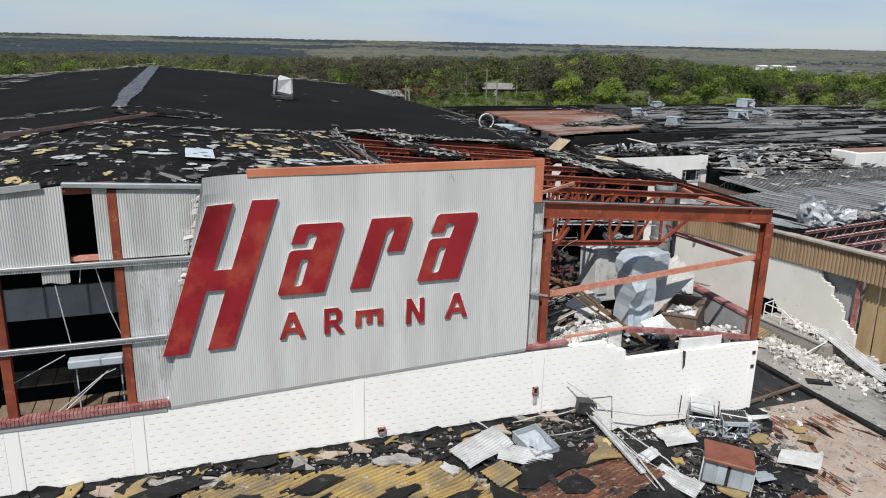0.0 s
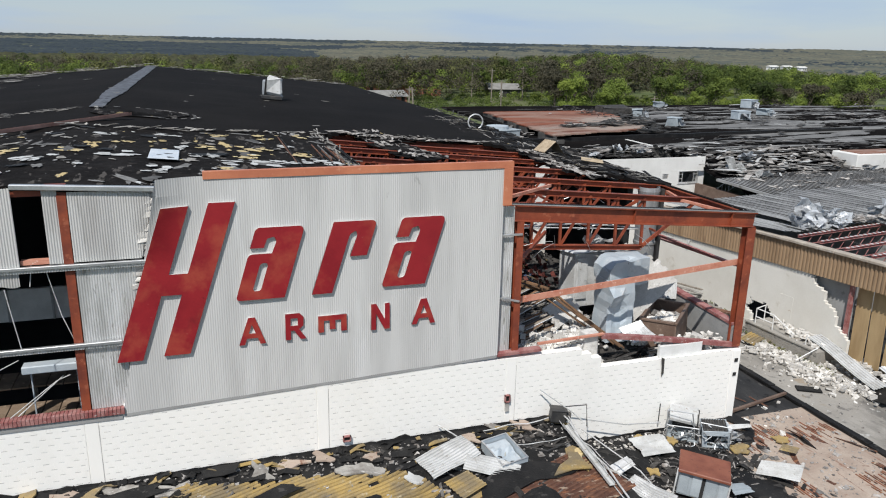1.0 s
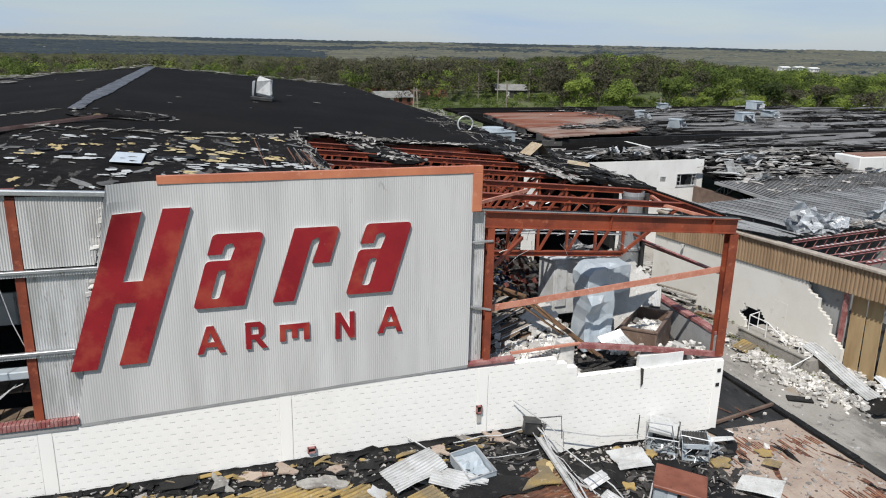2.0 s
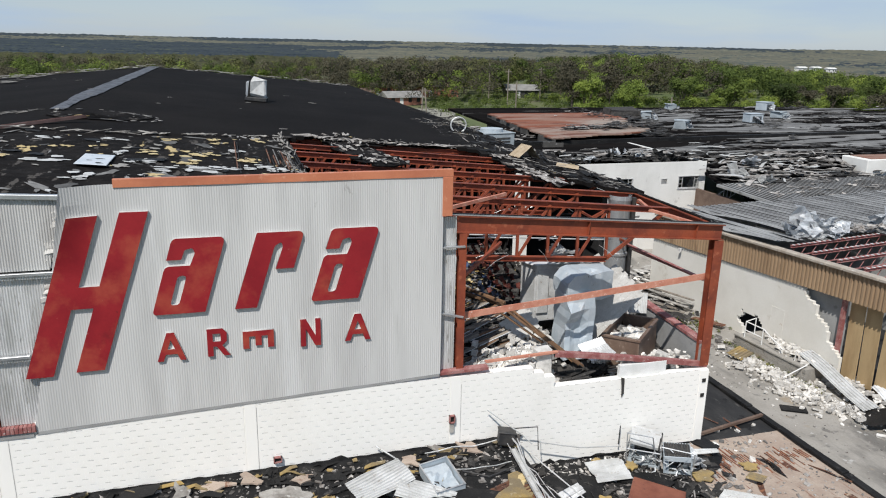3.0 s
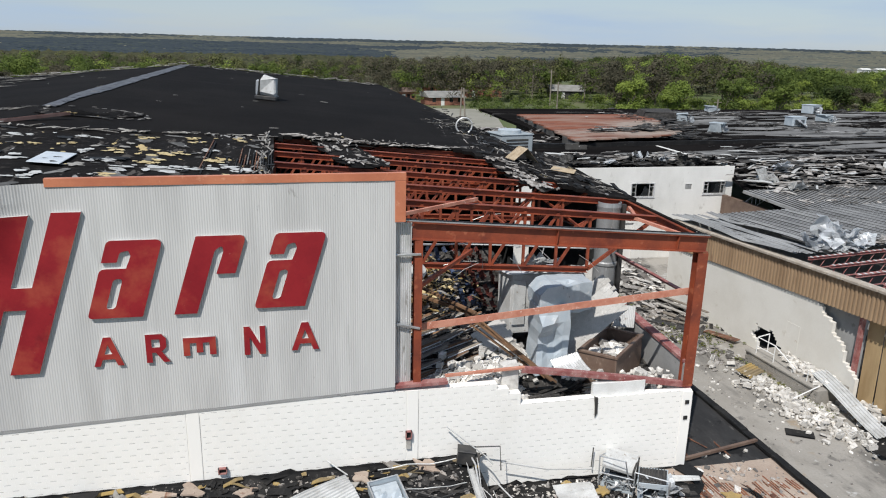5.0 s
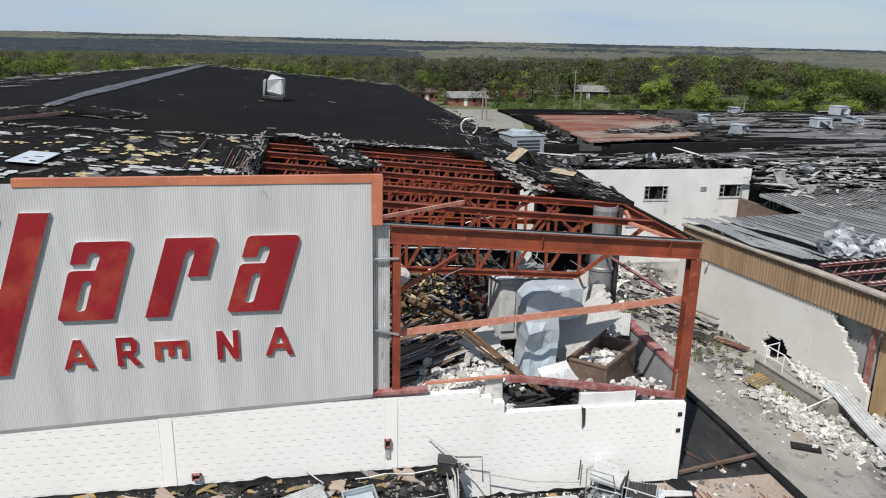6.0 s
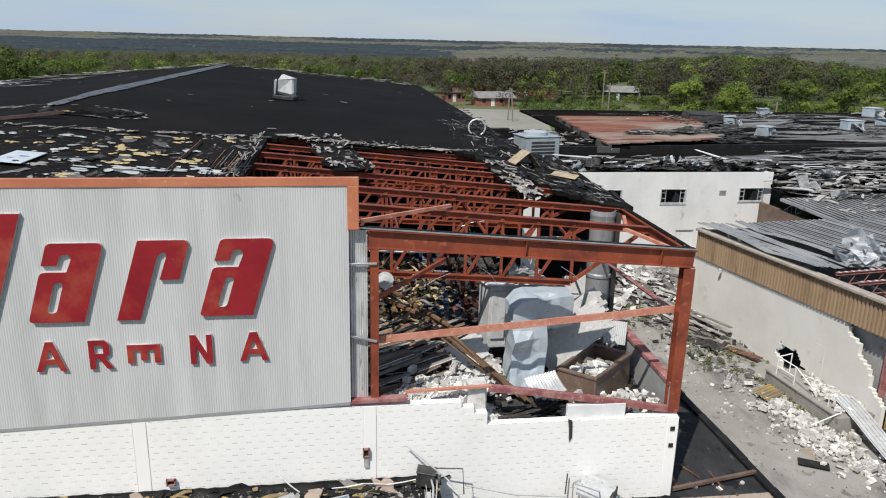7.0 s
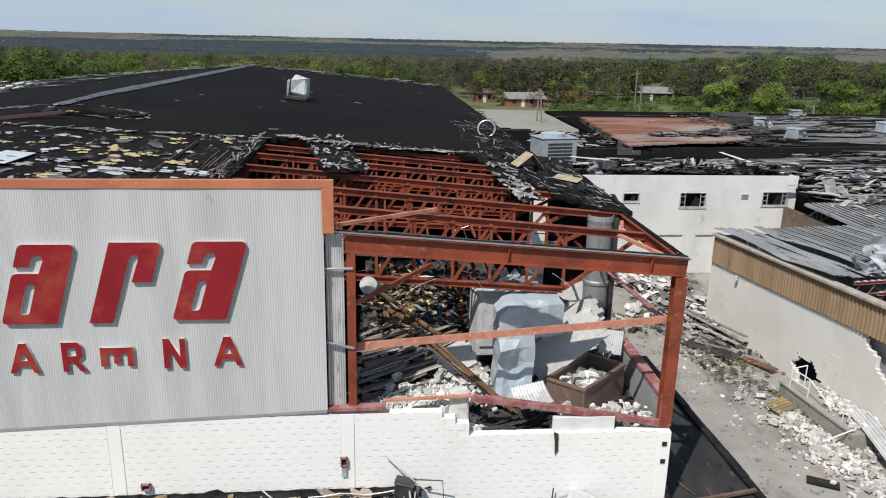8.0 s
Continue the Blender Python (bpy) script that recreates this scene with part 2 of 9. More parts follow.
M_greyblock = mat("grey_block_wall", (0.33, 0.33, 0.325), (0.27, 0.27, 0.265), (0.2, 0.2, 0.195), scale=0.8, rough=0.92, space="World", grain=0.15)
M_tan = mat("tan_ribbed_cladding", (0.34, 0.235, 0.145), (0.26, 0.175, 0.105), (0.20, 0.125, 0.075), scale=0.9, rough=0.6, streak=(1, 1, 0.15), space="World", grain=0.15)
M_greyroof = mat("grey_ribbed_roof", (0.27, 0.27, 0.268), (0.36, 0.36, 0.355), (0.15, 0.145, 0.138), scale=0.5, rough=0.5, metal=0.2, space="World", grain=0.15)
M_farwhite = mat("white_painted_block_far", (0.74, 0.73, 0.70), (0.65, 0.64, 0.61), (0.42, 0.40, 0.365), scale=0.4, rough=0.9, space="World", grain=0.12, streak=(1, 1, 0.5), lo3=0.62, hi3=0.74, layers=(((0.36, 0.33, 0.29), 0.8, 0.66, 0.72, 9, (1.5, 1, 0.3)),))
# near-black colour that paints in the shade of interiors and holes
M_black = mat("near_black_for_shade", (0.012, 0.012, 0.012), (0.02, 0.02, 0.02), rough=0.95)
M_blue = mat("pale_blue_steel", (0.44, 0.485, 0.52), (0.365, 0.42, 0.465), (0.53, 0.55, 0.565), scale=1.4, rough=0.6, metal=0.05, grain=0.1, layers=(((0.16, 0.16, 0.155), 2.5, 0.66, 0.69, 5, (1, 1, 1)),))
M_brown = mat("brown_painted_steel", (0.17, 0.115, 0.085), (0.12, 0.075, 0.055), (0.24, 0.17, 0.13), scale=1.5, rough=0.6)
M_wood = mat("weathered_timber", (0.19, 0.105, 0.055), (0.11, 0.062, 0.035), (0.30, 0.19, 0.10), scale=2, rough=0.85, streak=(1, 1, 1), fine=25, vary=0.25)
M_greywood = mat("grey_dusty_boards", (0.23, 0.20, 0.165), (0.16, 0.135, 0.11), (0.30, 0.27, 0.23), scale=1.5, rough=0.9, vary=0.1)
M_seatblue = mat("blue_seat_shell", (0.055, 0.085, 0.17), (0.12, 0.15, 0.22), rough=0.45, vary=0.3)
M_seatyel = mat("yellow_seat_shell", (0.34, 0.24, 0.12), (0.20, 0.13, 0.08), rough=0.6, vary=0.45)
M_seatred = mat("rust_red_seat_shell", (0.20, 0.055, 0.04), (0.12, 0.04, 0.035), rough=0.55, vary=0.35)
M_seatblk = mat("dark_bench", (0.075, 0.066, 0.058), (0.13, 0.112, 0.095), (0.34, 0.325, 0.30), scale=3, rough=0.7, vary=0.3, lo3=0.62, hi3=0.7)
M_dkmetal = mat("dark_steel", (0.05, 0.05, 0.052), (0.09, 0.085, 0.08), rough=0.5, metal=0.5)
M_alu = mat("dull_aluminium", (0.56, 0.57, 0.58), (0.45, 0.46, 0.47), rough=0.38, metal=0.7)
M_acgrey = mat("grey_painted_cabinet", (0.35, 0.39, 0.415), (0.27, 0.305, 0.33), (0.25, 0.18, 0.13), scale=1.2, rough=0.66, lo3=0.66, hi3=0.74, vary=0.1, spec=0.25)
M_rubble = mat("white_block_rubble", (0.66, 0.64, 0.605), (0.42, 0.395, 0.36), rough=0.95, scale=3, island=0.3, space="World", fine=25, bump=0.5)
M_darkrubble = mat("dark_debris", (0.022, 0.0205, 0.0195), (0.05, 0.046, 0.042), (0.2, 0.19, 0.18), rough=0.9, scale=3, island=0.5, space="World", lo3=0.62, hi3=0.72)
M_mixrubble = mat("mixed_debris", (0.30, 0.285, 0.27), (0.16, 0.14, 0.125), (0.55, 0.54, 0.52), rough=0.9, scale=2.5, island=0.6, space="World")
M_ground = mat("rough_grassland", (0.075, 0.10, 0.030), (0.115, 0.12, 0.048), (0.13, 0.11, 0.07), scale=0.03, scale3=0.05, rough=0.95, space="World", fine=0.6, grain=0.3, lo3=0.55, hi3=0.66, bump=0)
M_lot = mat("pale_gravel_lot", (0.27, 0.255, 0.215), (0.21, 0.205, 0.165), scale=0.05, rough=0.95, space="World", fine=1.0)
M_weed = mat("weeds", (0.13, 0.16, 0.045), (0.19, 0.18, 0.06), rough=0.8, thin=0.3, island=0.35, space="World")
M_bark = mat("grey_bark", (0.12, 0.10, 0.08), (0.08, 0.065, 0.05), rough=0.9, streak=(1, 1, 0.2))
M_leaf = [mat("spring_leaf_" + nm, c, d, rough=0.7, island=0.09, space="World", scale=0.075, detail=2.0, lo=0.40, hi=0.58, fine=1.5, grain=0.15, bump=0, spec=0.1, thin=0.45) for nm, c, d in (
    ("bright", (0.27, 0.33, 0.075), (0.19, 0.25, 0.06)), ("fresh", (0.150, 0.195, 0.050), (0.095, 0.13, 0.038)),
    ("deep", (0.058, 0.082, 0.028), (0.080, 0.100, 0.034)), ("bare", (0.128, 0.116, 0.080), (0.092, 0.086, 0.058)),
    ("olive", (0.175, 0.18, 0.075), (0.125, 0.132, 0.058)))]
# far tree colours: olive greyed for haze, blue darkened as a cloud shadow
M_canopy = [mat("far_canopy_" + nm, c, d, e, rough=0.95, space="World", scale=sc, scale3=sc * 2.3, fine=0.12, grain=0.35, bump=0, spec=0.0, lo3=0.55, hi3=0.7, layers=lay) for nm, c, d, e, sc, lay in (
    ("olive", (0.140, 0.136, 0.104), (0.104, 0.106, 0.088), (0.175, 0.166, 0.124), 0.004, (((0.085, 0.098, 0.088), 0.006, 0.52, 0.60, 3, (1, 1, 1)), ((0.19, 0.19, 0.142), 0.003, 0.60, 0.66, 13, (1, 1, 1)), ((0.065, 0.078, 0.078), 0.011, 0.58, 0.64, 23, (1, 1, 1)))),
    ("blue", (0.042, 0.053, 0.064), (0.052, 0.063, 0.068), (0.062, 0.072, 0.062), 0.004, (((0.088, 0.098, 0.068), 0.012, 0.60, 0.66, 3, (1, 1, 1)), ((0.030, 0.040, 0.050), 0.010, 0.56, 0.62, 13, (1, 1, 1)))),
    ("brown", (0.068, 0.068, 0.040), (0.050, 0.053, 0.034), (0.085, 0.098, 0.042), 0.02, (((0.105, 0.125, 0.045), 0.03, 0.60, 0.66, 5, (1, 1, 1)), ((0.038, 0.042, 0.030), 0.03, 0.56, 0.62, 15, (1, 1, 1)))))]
M_glass = mat("dusty_glass", (0.02, 0.022, 0.024), rough=0.08)
M_brick = mat("house_brick", (0.28, 0.12, 0.08), (0.22, 0.09, 0.06), rough=0.9)
M_shingle = mat("grey_shingles", (0.24, 0.235, 0.22), (0.18, 0.175, 0.165), rough=0.9, scale=0.8)
M_paper = mat("white_paint", (0.75, 0.75, 0.74), (0.66, 0.66, 0.64), rough=0.7)
M_wideroof = mat("black_flat_roof", (0.0085, 0.008, 0.0082), (0.013, 0.012, 0.012), (0.024, 0.022, 0.021), scale=0.3, rough=0.95, fine=5, space="World", grain=0.35, spec=0.0, streak=(0.25, 1.4, 1), layers=(((0.085, 0.082, 0.08), 0.28, 0.635, 0.65, 9, (0.16, 1.3, 1)), ((0.15, 0.145, 0.14), 0.5, 0.68, 0.69, 29, (0.14, 1.5, 1)), ((0.05, 0.035, 0.028), 0.2, 0.62, 0.70, 49, (0.3, 1.0, 1))))
M_darkblock = mat("dark_block", (0.05, 0.048, 0.045), (0.10, 0.095, 0.09), (0.30, 0.29, 0.28), scale=0.5, rough=0.95, space="World", grain=0.3, lo3=0.64, hi3=0.68)
M_strip = mat("dusty_black_felt", (0.026, 0.026, 0.027), (0.045, 0.044, 0.044), (0.09, 0.088, 0.085), scale=0.6, rough=0.8, space="World", fine=10, grain=0.3, spec=0.2, streak=(1.5, 0.5, 1), layers=(((0.014, 0.014, 0.0145), 0.7, 0.58, 0.61, 6, (1, 1, 1)), ((0.16, 0.155, 0.15), 2.0, 0.68, 0.70, 16, (1, 1, 1))))


# ---- building helpers ----
def mesh_of(bm, name, material, smooth=False):
    me = bpy.data.meshes.new(name)
    bm.to_mesh(me)
    bm.free()
    for m in (material if isinstance(material, (list, tuple)) else [material]):
        me.materials.append(m)
    if smooth:
        for p in me.polygons:
            p.use_smooth = True
    return me


def part(name, bm, material, parent=None, label="", smooth=False):
    ob = new(name, mesh_of(bm, name, material, smooth))
    if parent:
        ob.parent = parent
    if label:
        tagged(ob, label)
    return ob


def thing(name, label, category, group="", kind="", at=None):
    ob = new(name)
    ob.empty_display_size = 0.2
    if at:
        ob.location = at
    return tagged(ob, label, category, group, kind)


def box(bm, x0, x1, y0, y1, z0, z1, m=None):
    v = [bm.verts.new((x, y, z)) for x in (x0, x1) for y in (y0, y1) for z in (z0, z1)]
    for f in ((0, 1, 3, 2), (4, 6, 7, 5), (0, 4, 5, 1), (2, 3, 7, 6), (0, 2, 6, 4), (1, 5, 7, 3)):
        bm.faces.new([v[i] for i in f])
    if m is not None:
        bmesh.ops.transform(bm, matrix=m, verts=v)
    return v


def rbox(bm, x0, x1, y0, y1, z0, z1, m=None, r=0.02, jit=0.0):
    """A box with bevelled edges, knocked about by jit."""
    v = box(bm, x0, x1, y0, y1, z0, z1)
    edges = list({e for a in v for e in a.link_edges})
    res = bmesh.ops.bevel(bm, geom=edges, offset=r, segments=1, affect="EDGES")
    vs = list({a for f in res["faces"] for a in f.verts})
    if jit:
        for a in vs:
            a.co += Vector((random.uniform(-jit, jit), random.uniform(-jit, jit), random.uniform(-jit, jit)))
    if m is not None:
        bmesh.ops.transform(bm, matrix=m, verts=vs)
    return vs


def along(p, q, up=(0, 0, 1)):
    """A frame at p whose x axis runs to q."""
    p, q = Vector(p), Vector(q)
    x = (q - p).normalized()
    up = Vector(up)
    if abs(x.dot(up)) > 0.98:
        up = Vector((0, 1, 0))
    y = up.cross(x).normalized()
    z = x.cross(y)
    m = Matrix((x, y, z)).transposed().to_4x4()
    m.translation = p
    return m, (q - p).length


def bar(bm, p, q, w, h, up=(0, 0, 1)):
    m, n = along(p, q, up)
    return box(bm, 0, n, -w / 2, w / 2, -h / 2, h / 2, m)


def angle_bar(bm, p, q, w, t=0.012, up=(0, 0, 1)):
    """A steel angle: two thin legs."""
    m, n = along(p, q, up)
    box(bm, 0, n, -w / 2, w / 2, -t, 0, m)
    box(bm, 0, n, -w / 2, -w / 2 + t, -w, -t, m)


def ibeam(bm, p, q, w, h, tf=0.03, tw=0.02, up=(0, 0, 1)):
    m, n = along(p, q, up)
    box(bm, 0, n, -w / 2, w / 2, h / 2 - tf, h / 2, m)
    box(bm, 0, n, -w / 2, w / 2, -h / 2, -h / 2 + tf, m)
    box(bm, 0, n, -tw / 2, tw / 2, -h / 2 + tf, h / 2 - tf, m)


def rod(bm, p, q, r, n=8, cap=True):
    m, d = along(p, q)
    a = [bm.verts.new(m @ Vector((0, r * math.cos(i * math.tau / n), r * math.sin(i * math.tau / n)))) for i in range(n)]
    b = [bm.verts.new(m @ Vector((d, r * math.cos(i * math.tau / n), r * math.sin(i * math.tau / n)))) for i in range(n)]
    for i in range(n):
        bm.faces.new((a[i], a[(i + 1) % n], b[(i + 1) % n], b[i]))
    if cap:
        bm.faces.new(a[::-1])
        bm.faces.new(b)


def tube(bm, pts, r, n=6):
    """One bent round rod through the points."""
    pts = [Vector(p) for p in pts]
    rings = []
    for i, p in enumerate(pts):
        a, b = pts[max(0, i - 1)], pts[min(len(pts) - 1, i + 1)]
        m, _ = along(p, p + (b - a))
        rings.append([bm.verts.new(m @ Vector((0, r * math.cos(k * math.tau / n), r * math.sin(k * math.tau / n)))) for k in range(n)])
    for a, b in zip(rings, rings[1:]):
        for k in range(n):
            bm.faces.new((a[k], a[(k + 1) % n], b[(k + 1) % n], b[k]))
    bm.faces.new(rings[0][::-1])
    bm.faces.new(rings[-1])


def corrugated(bm, width, low, high, pitch=0.0677, depth=0.018, per=6, thick=0.004, curve=None, rows=1):
    """A corrugated sheet in the xz plane from x=0 to width; low(x), high(x) give its lower and upper edge; curve(x, z) its offset in y."""
    n = max(2, int(width / pitch * per))
    front, back = [], []
    for i in range(n + 1):
        x = width * i / n
        y = depth / 2 * math.cos(math.tau * x / pitch)
        a, b = low(x), high(x)
        fr, bk = [], []
        for j in range(rows + 1):
            z = a + (b - a) * j / rows
            o = curve(x, z) if curve else 0.0
            fr.append(bm.verts.new((x, y + o, z)))
            bk.append(bm.verts.new((x, y + o + thick, z)))
        front.append(fr)
        back.append(bk)
    for i in range(n):
        for j in range(rows):
            bm.faces.new((front[i][j], front[i + 1][j], front[i + 1][j + 1], front[i][j + 1]))
            bm.faces.new((back[i][j], back[i][j + 1], back[i + 1][j + 1], back[i + 1][j]))
        bm.faces.new((front[i][0], back[i][0], back[i + 1][0], front[i + 1][0]))
        bm.faces.new((front[i][-1], front[i + 1][-1], back[i + 1][-1], back[i][-1]))
    for c in (0, -1):
        for j in range(rows):
            bm.faces.new((front[c][j], front[c][j + 1], back[c][j + 1], back[c][j]))


def ribbed(bm, length, width, rib=0.2, height=0.03, top=0.5, thick=0.004, bend=None):
    """A sheet with box ribs along x, lying in the xy plane; bend(x, y) lifts it."""
    prof = []
    k = max(1, int(width / rib))
    for i in range(k):
        y = i * rib
        prof += [(y, 0), (y + rib * (1 - top) * 0.5, 0), (y + rib * (1 - top) * 0.5 + 0.02, height), (y + rib * (1 + top) * 0.5 - 0.02, height), (y + rib * (1 + top) * 0.5, 0)]
    prof.append((k * rib, 0))
    nx = max(1, int(length / 0.6)) if bend else 1
    grid = [[bm.verts.new((length * i / nx, y, z + (bend(length * i / nx, y) if bend else 0))) for y, z in prof] for i in range(nx + 1)]
    low = [[bm.verts.new(v.co - Vector((0, 0, thick))) for v in r] for r in grid]
    for i in range(nx):
        for j in range(len(prof) - 1):
            bm.faces.new((grid[i][j], grid[i + 1][j], grid[i + 1][j + 1], grid[i][j + 1]))
            bm.faces.new((low[i][j], low[i][j + 1], low[i + 1][j + 1], low[i + 1][j]))
    for i in (0, nx):
        for j in range(len(prof) - 1):
            bm.faces.new((grid[i][j], grid[i][j + 1], low[i][j + 1], low[i][j]))


def plate(bm, pts, thick=0.02):
    """A flat slab: a polygon in space, given thickness downwards along its normal."""
    a = [bm.verts.new(p) for p in pts]
    f = bm.faces.new(a)
    f.normal_update()
    nrm = f.normal.copy() if f.normal.z >= 0 else -f.normal
    b = [bm.verts.new(Vector(p) - nrm * thick) for p in pts]
    bm.faces.new(b[::-1])
    for i in range(len(a)):
        j = (i + 1) % len(a)
        bm.faces.new((a[j], a[i], b[i], b[j]))


def ragged(cx, cy, rx, ry, n=9, rough=0.35, turn=0.0, rng=random):
    """An uneven outline round a centre."""
    out = []
    for i in range(n):
        a = math.tau * i / n + rng.uniform(-0.15, 0.15)
        k = 1 + rng.uniform(-rough, rough)
        x, y = rx * k * math.cos(a), ry * k * math.sin(a)
        out.append((cx + x * math.cos(turn) - y * math.sin(turn), cy + x * math.sin(turn) + y * math.cos(turn)))
    return out


def sheet(name, x0, x1, y0, y1, step, height, material, keep=None, thick=0.1, label="", category="", kind="structure", mats=None, mat_of=None):
    """A surface over a grid, z from height(x, y), with cells left out where keep(x, y) is false."""
    bm = bmesh.new()
    nx, ny = max(1, round((x1 - x0) / step)), max(1, round((y1 - y0) / step))
    vs = {}

    def vert(i, j, d):
        if (i, j, d) not in vs:
            x, y = x0 + (x1 - x0) * i / nx, y0 + (y1 - y0) * j / ny
            vs[i, j, d] = bm.verts.new((x, y, height(x, y) - d * thick))
        return vs[i, j, d]

    cells = {(i, j) for i in range(nx) for j in range(ny) if keep is None or keep(x0 + (x1 - x0) * (i + 0.5) / nx, y0 + (y1 - y0) * (j + 0.5) / ny)}
    for i, j in cells:
        f = bm.faces.new([vert(i, j, 0), vert(i + 1, j, 0), vert(i + 1, j + 1, 0), vert(i, j + 1, 0)])
        if mat_of:
            f.material_index = mat_of(x0 + (x1 - x0) * (i + 0.5) / nx, y0 + (y1 - y0) * (j + 0.5) / ny)
        if thick:
            bm.faces.new([vert(i, j + 1, 1), vert(i + 1, j + 1, 1), vert(i + 1, j, 1), vert(i, j, 1)])
            for (a, b), (p, q) in ((((i, j), (i + 1, j)), (i, j - 1)), (((i + 1, j), (i + 1, j + 1)), (i + 1, j)), (((i + 1, j + 1), (i, j + 1)), (i, j + 1)), (((i, j + 1), (i, j)), (i - 1, j))) :
                if (p, q) not in cells:
                    bm.faces.new([vert(*b, 0), vert(*a, 0), vert(*a, 1), vert(*b, 1)])
    ob = new(name, mesh_of(bm, name, mats or material))
    return tagged(ob, label, category, kind=kind)


def inside(x, y, poly):
    c = False
    for (x1, y1), (x2, y2) in zip(poly, poly[1:] + poly[:1]):
        if (y1 > y) != (y2 > y) and x < (x2 - x1) * (y - y1) / (y2 - y1) + x1:
            c = not c
    return c


def fbm(x, y, s=1.0, seed=0.0):
    return noise.noise((x * s, y * s, seed)) + 0.5 * noise.noise((x * s * 2.1, y * s * 2.1, seed + 3.7)) + 0.25 * noise.noise((x * s * 4.3, y * s * 4.3, seed + 8.1))


def chunk(bm, at, size, rng, flat=1.0):
    """One broken lump: a box knocked out of square and turned at random."""
    sx, sy, sz = (size * rng.uniform(0.6, 1.3), size * rng.uniform(0.4, 1.0), size * rng.uniform(0.3, 0.8) * flat)
    m = pose(*at, rng.uniform(-30, 30), rng.uniform(-30, 30), rng.uniform(0, 360))
    v = [bm.verts.new(m @ Vector((x * sx * rng.uniform(0.7, 1) / 2, y * sy * rng.uniform(0.7, 1) / 2, z * sz * rng.uniform(0.7, 1) / 2))) for x in (-1, 1) for y in (-1, 1) for z in (-1, 1)]
    for f in ((0, 1, 3, 2), (4, 6, 7, 5), (0, 4, 5, 1), (2, 3, 7, 6), (0, 2, 6, 4), (1, 5, 7, 3)):
        bm.faces.new([v[i] for i in f])


def scatter(name, n, spot, size, material, label, category, seed=1, flat=1.0):
    """Loose lumps: spot(rng) gives a place on the surface."""
    rng = random.Random(seed)
    bm = bmesh.new()
    for _ in range(n):
        p = spot(rng)
        if p is None:
            continue
        s = size * rng.choice((0.4, 0.5, 0.7, 0.8, 1.0, 1.3))
        chunk(bm, (p[0], p[1], p[2] + s * 0.12), s, rng, flat)
    return tagged(new(name, mesh_of(bm, name, material)), label, category, kind="stuff")


def strips(name, n, spot, length, width, material, label, category, seed=1, turn=(0, 180), lift=0.25, curl=0.25, tip=25):
    """Loose torn strips and sheets: bent ribbons of three spans with a little thickness; spot(rng) gives a place."""
    rng = random.Random(seed)
    bm = bmesh.new()
    for _ in range(n):
        p = spot(rng)
        if p is None:
            continue
        k = rng.choice((0.35, 0.5, 0.7, 1.0, 1.0, 1.5))
        L, w = length * k * rng.uniform(0.6, 1.3), width * rng.uniform(0.3, 1.4)
        m = pose(p[0], p[1], p[2] + rng.uniform(0.02, lift * 0.5), rng.uniform(-tip, tip), rng.uniform(-tip, tip) * 0.36, rng.uniform(*turn))
        zs = [0.0] + [rng.uniform(-0.2, 1.0) * curl * w * 1.5 for _ in range(3)]
        top, low = [], []
        for i in range(4):
            for sgn in (-1, 1):
                v = m @ Vector((L * (i / 3 - 0.5) + rng.uniform(-0.08, 0.08) * L, sgn * w / 2 * rng.uniform(0.6, 1.2), zs[i] + rng.uniform(-0.3, 0.3) * curl * w))
                top.append(bm.verts.new(v))
                low.append(bm.verts.new(v - Vector((0, 0, 0.02))))
        for i in range(3):
            a, b, c, d = 2 * i, 2 * i + 1, 2 * i + 3, 2 * i + 2
            bm.faces.new((top[a], top[b], top[c], top[d]))
            bm.faces.new((low[d], low[c], low[b], low[a]))
            bm.faces.new((top[a], top[d], low[d], low[a]))
            bm.faces.new((top[c], top[b], low[b], low[c]))
        bm.faces.new((top[1], top[0], low[0], low[1]))
        bm.faces.new((top[6], top[7], low[7], low[6]))
    return tagged(new(name, mesh_of(bm, name, material)), label, category, kind="stuff")


# ---- ground, drive and distance ----
GZ = -3.05
bm = bmesh.new()
RINGS = [0, 12, 25, 40, 60, 85, 110, 140, 180, 230, 300, 400, 520, 680, 880, 1100, 1400, 1750, 2150, 2600, 3100, 3600, 4100, 4600, 4900]
NA = 128


def canopy_z(d):
    """Height of the far tree tops at a distance: a broad valley, then rising ridges."""
    sink = np.interp(math.log(d), [math.log(k) for k in (430, 700, 1200, 2000, 3200, 4200, 5400)], (0.0285, 0.0240, 0.0175, 0.0105, 0.0040, 0.0006, -0.0030))
    return 13.2 - sink * d


def land(x, y):
    """Height of the open country: level near by, a shallow valley and low ridges far off."""
    r = math.hypot(x, y)
    if r < 300:
        return GZ
    k = min(1.0, (r - 300) / 500)
    return GZ * (1 - k) + k * (canopy_z(max(430, r)) - 14)


prev = None
for r in RINGS:
    ring = [bm.verts.new((r * math.cos(math.tau * i / NA), r * math.sin(math.tau * i / NA), land(r * math.cos(math.tau * i / NA), r * math.sin(math.tau * i / NA)))) for i in range(NA)] if r else [bm.verts.new((0, 0, GZ))]
    if prev:
        for i in range(NA):
            j = (i + 1) % NA
            bm.faces.new((prev[0], ring[i], ring[j]) if len(prev) == 1 else (prev[i], ring[i], ring[j], prev[j]))
    prev = ring
tagged(new("ground", mesh_of(bm, "ground", M_ground, True)), "green and straw-coloured open country reaching the horizon", "ground", kind="structure")

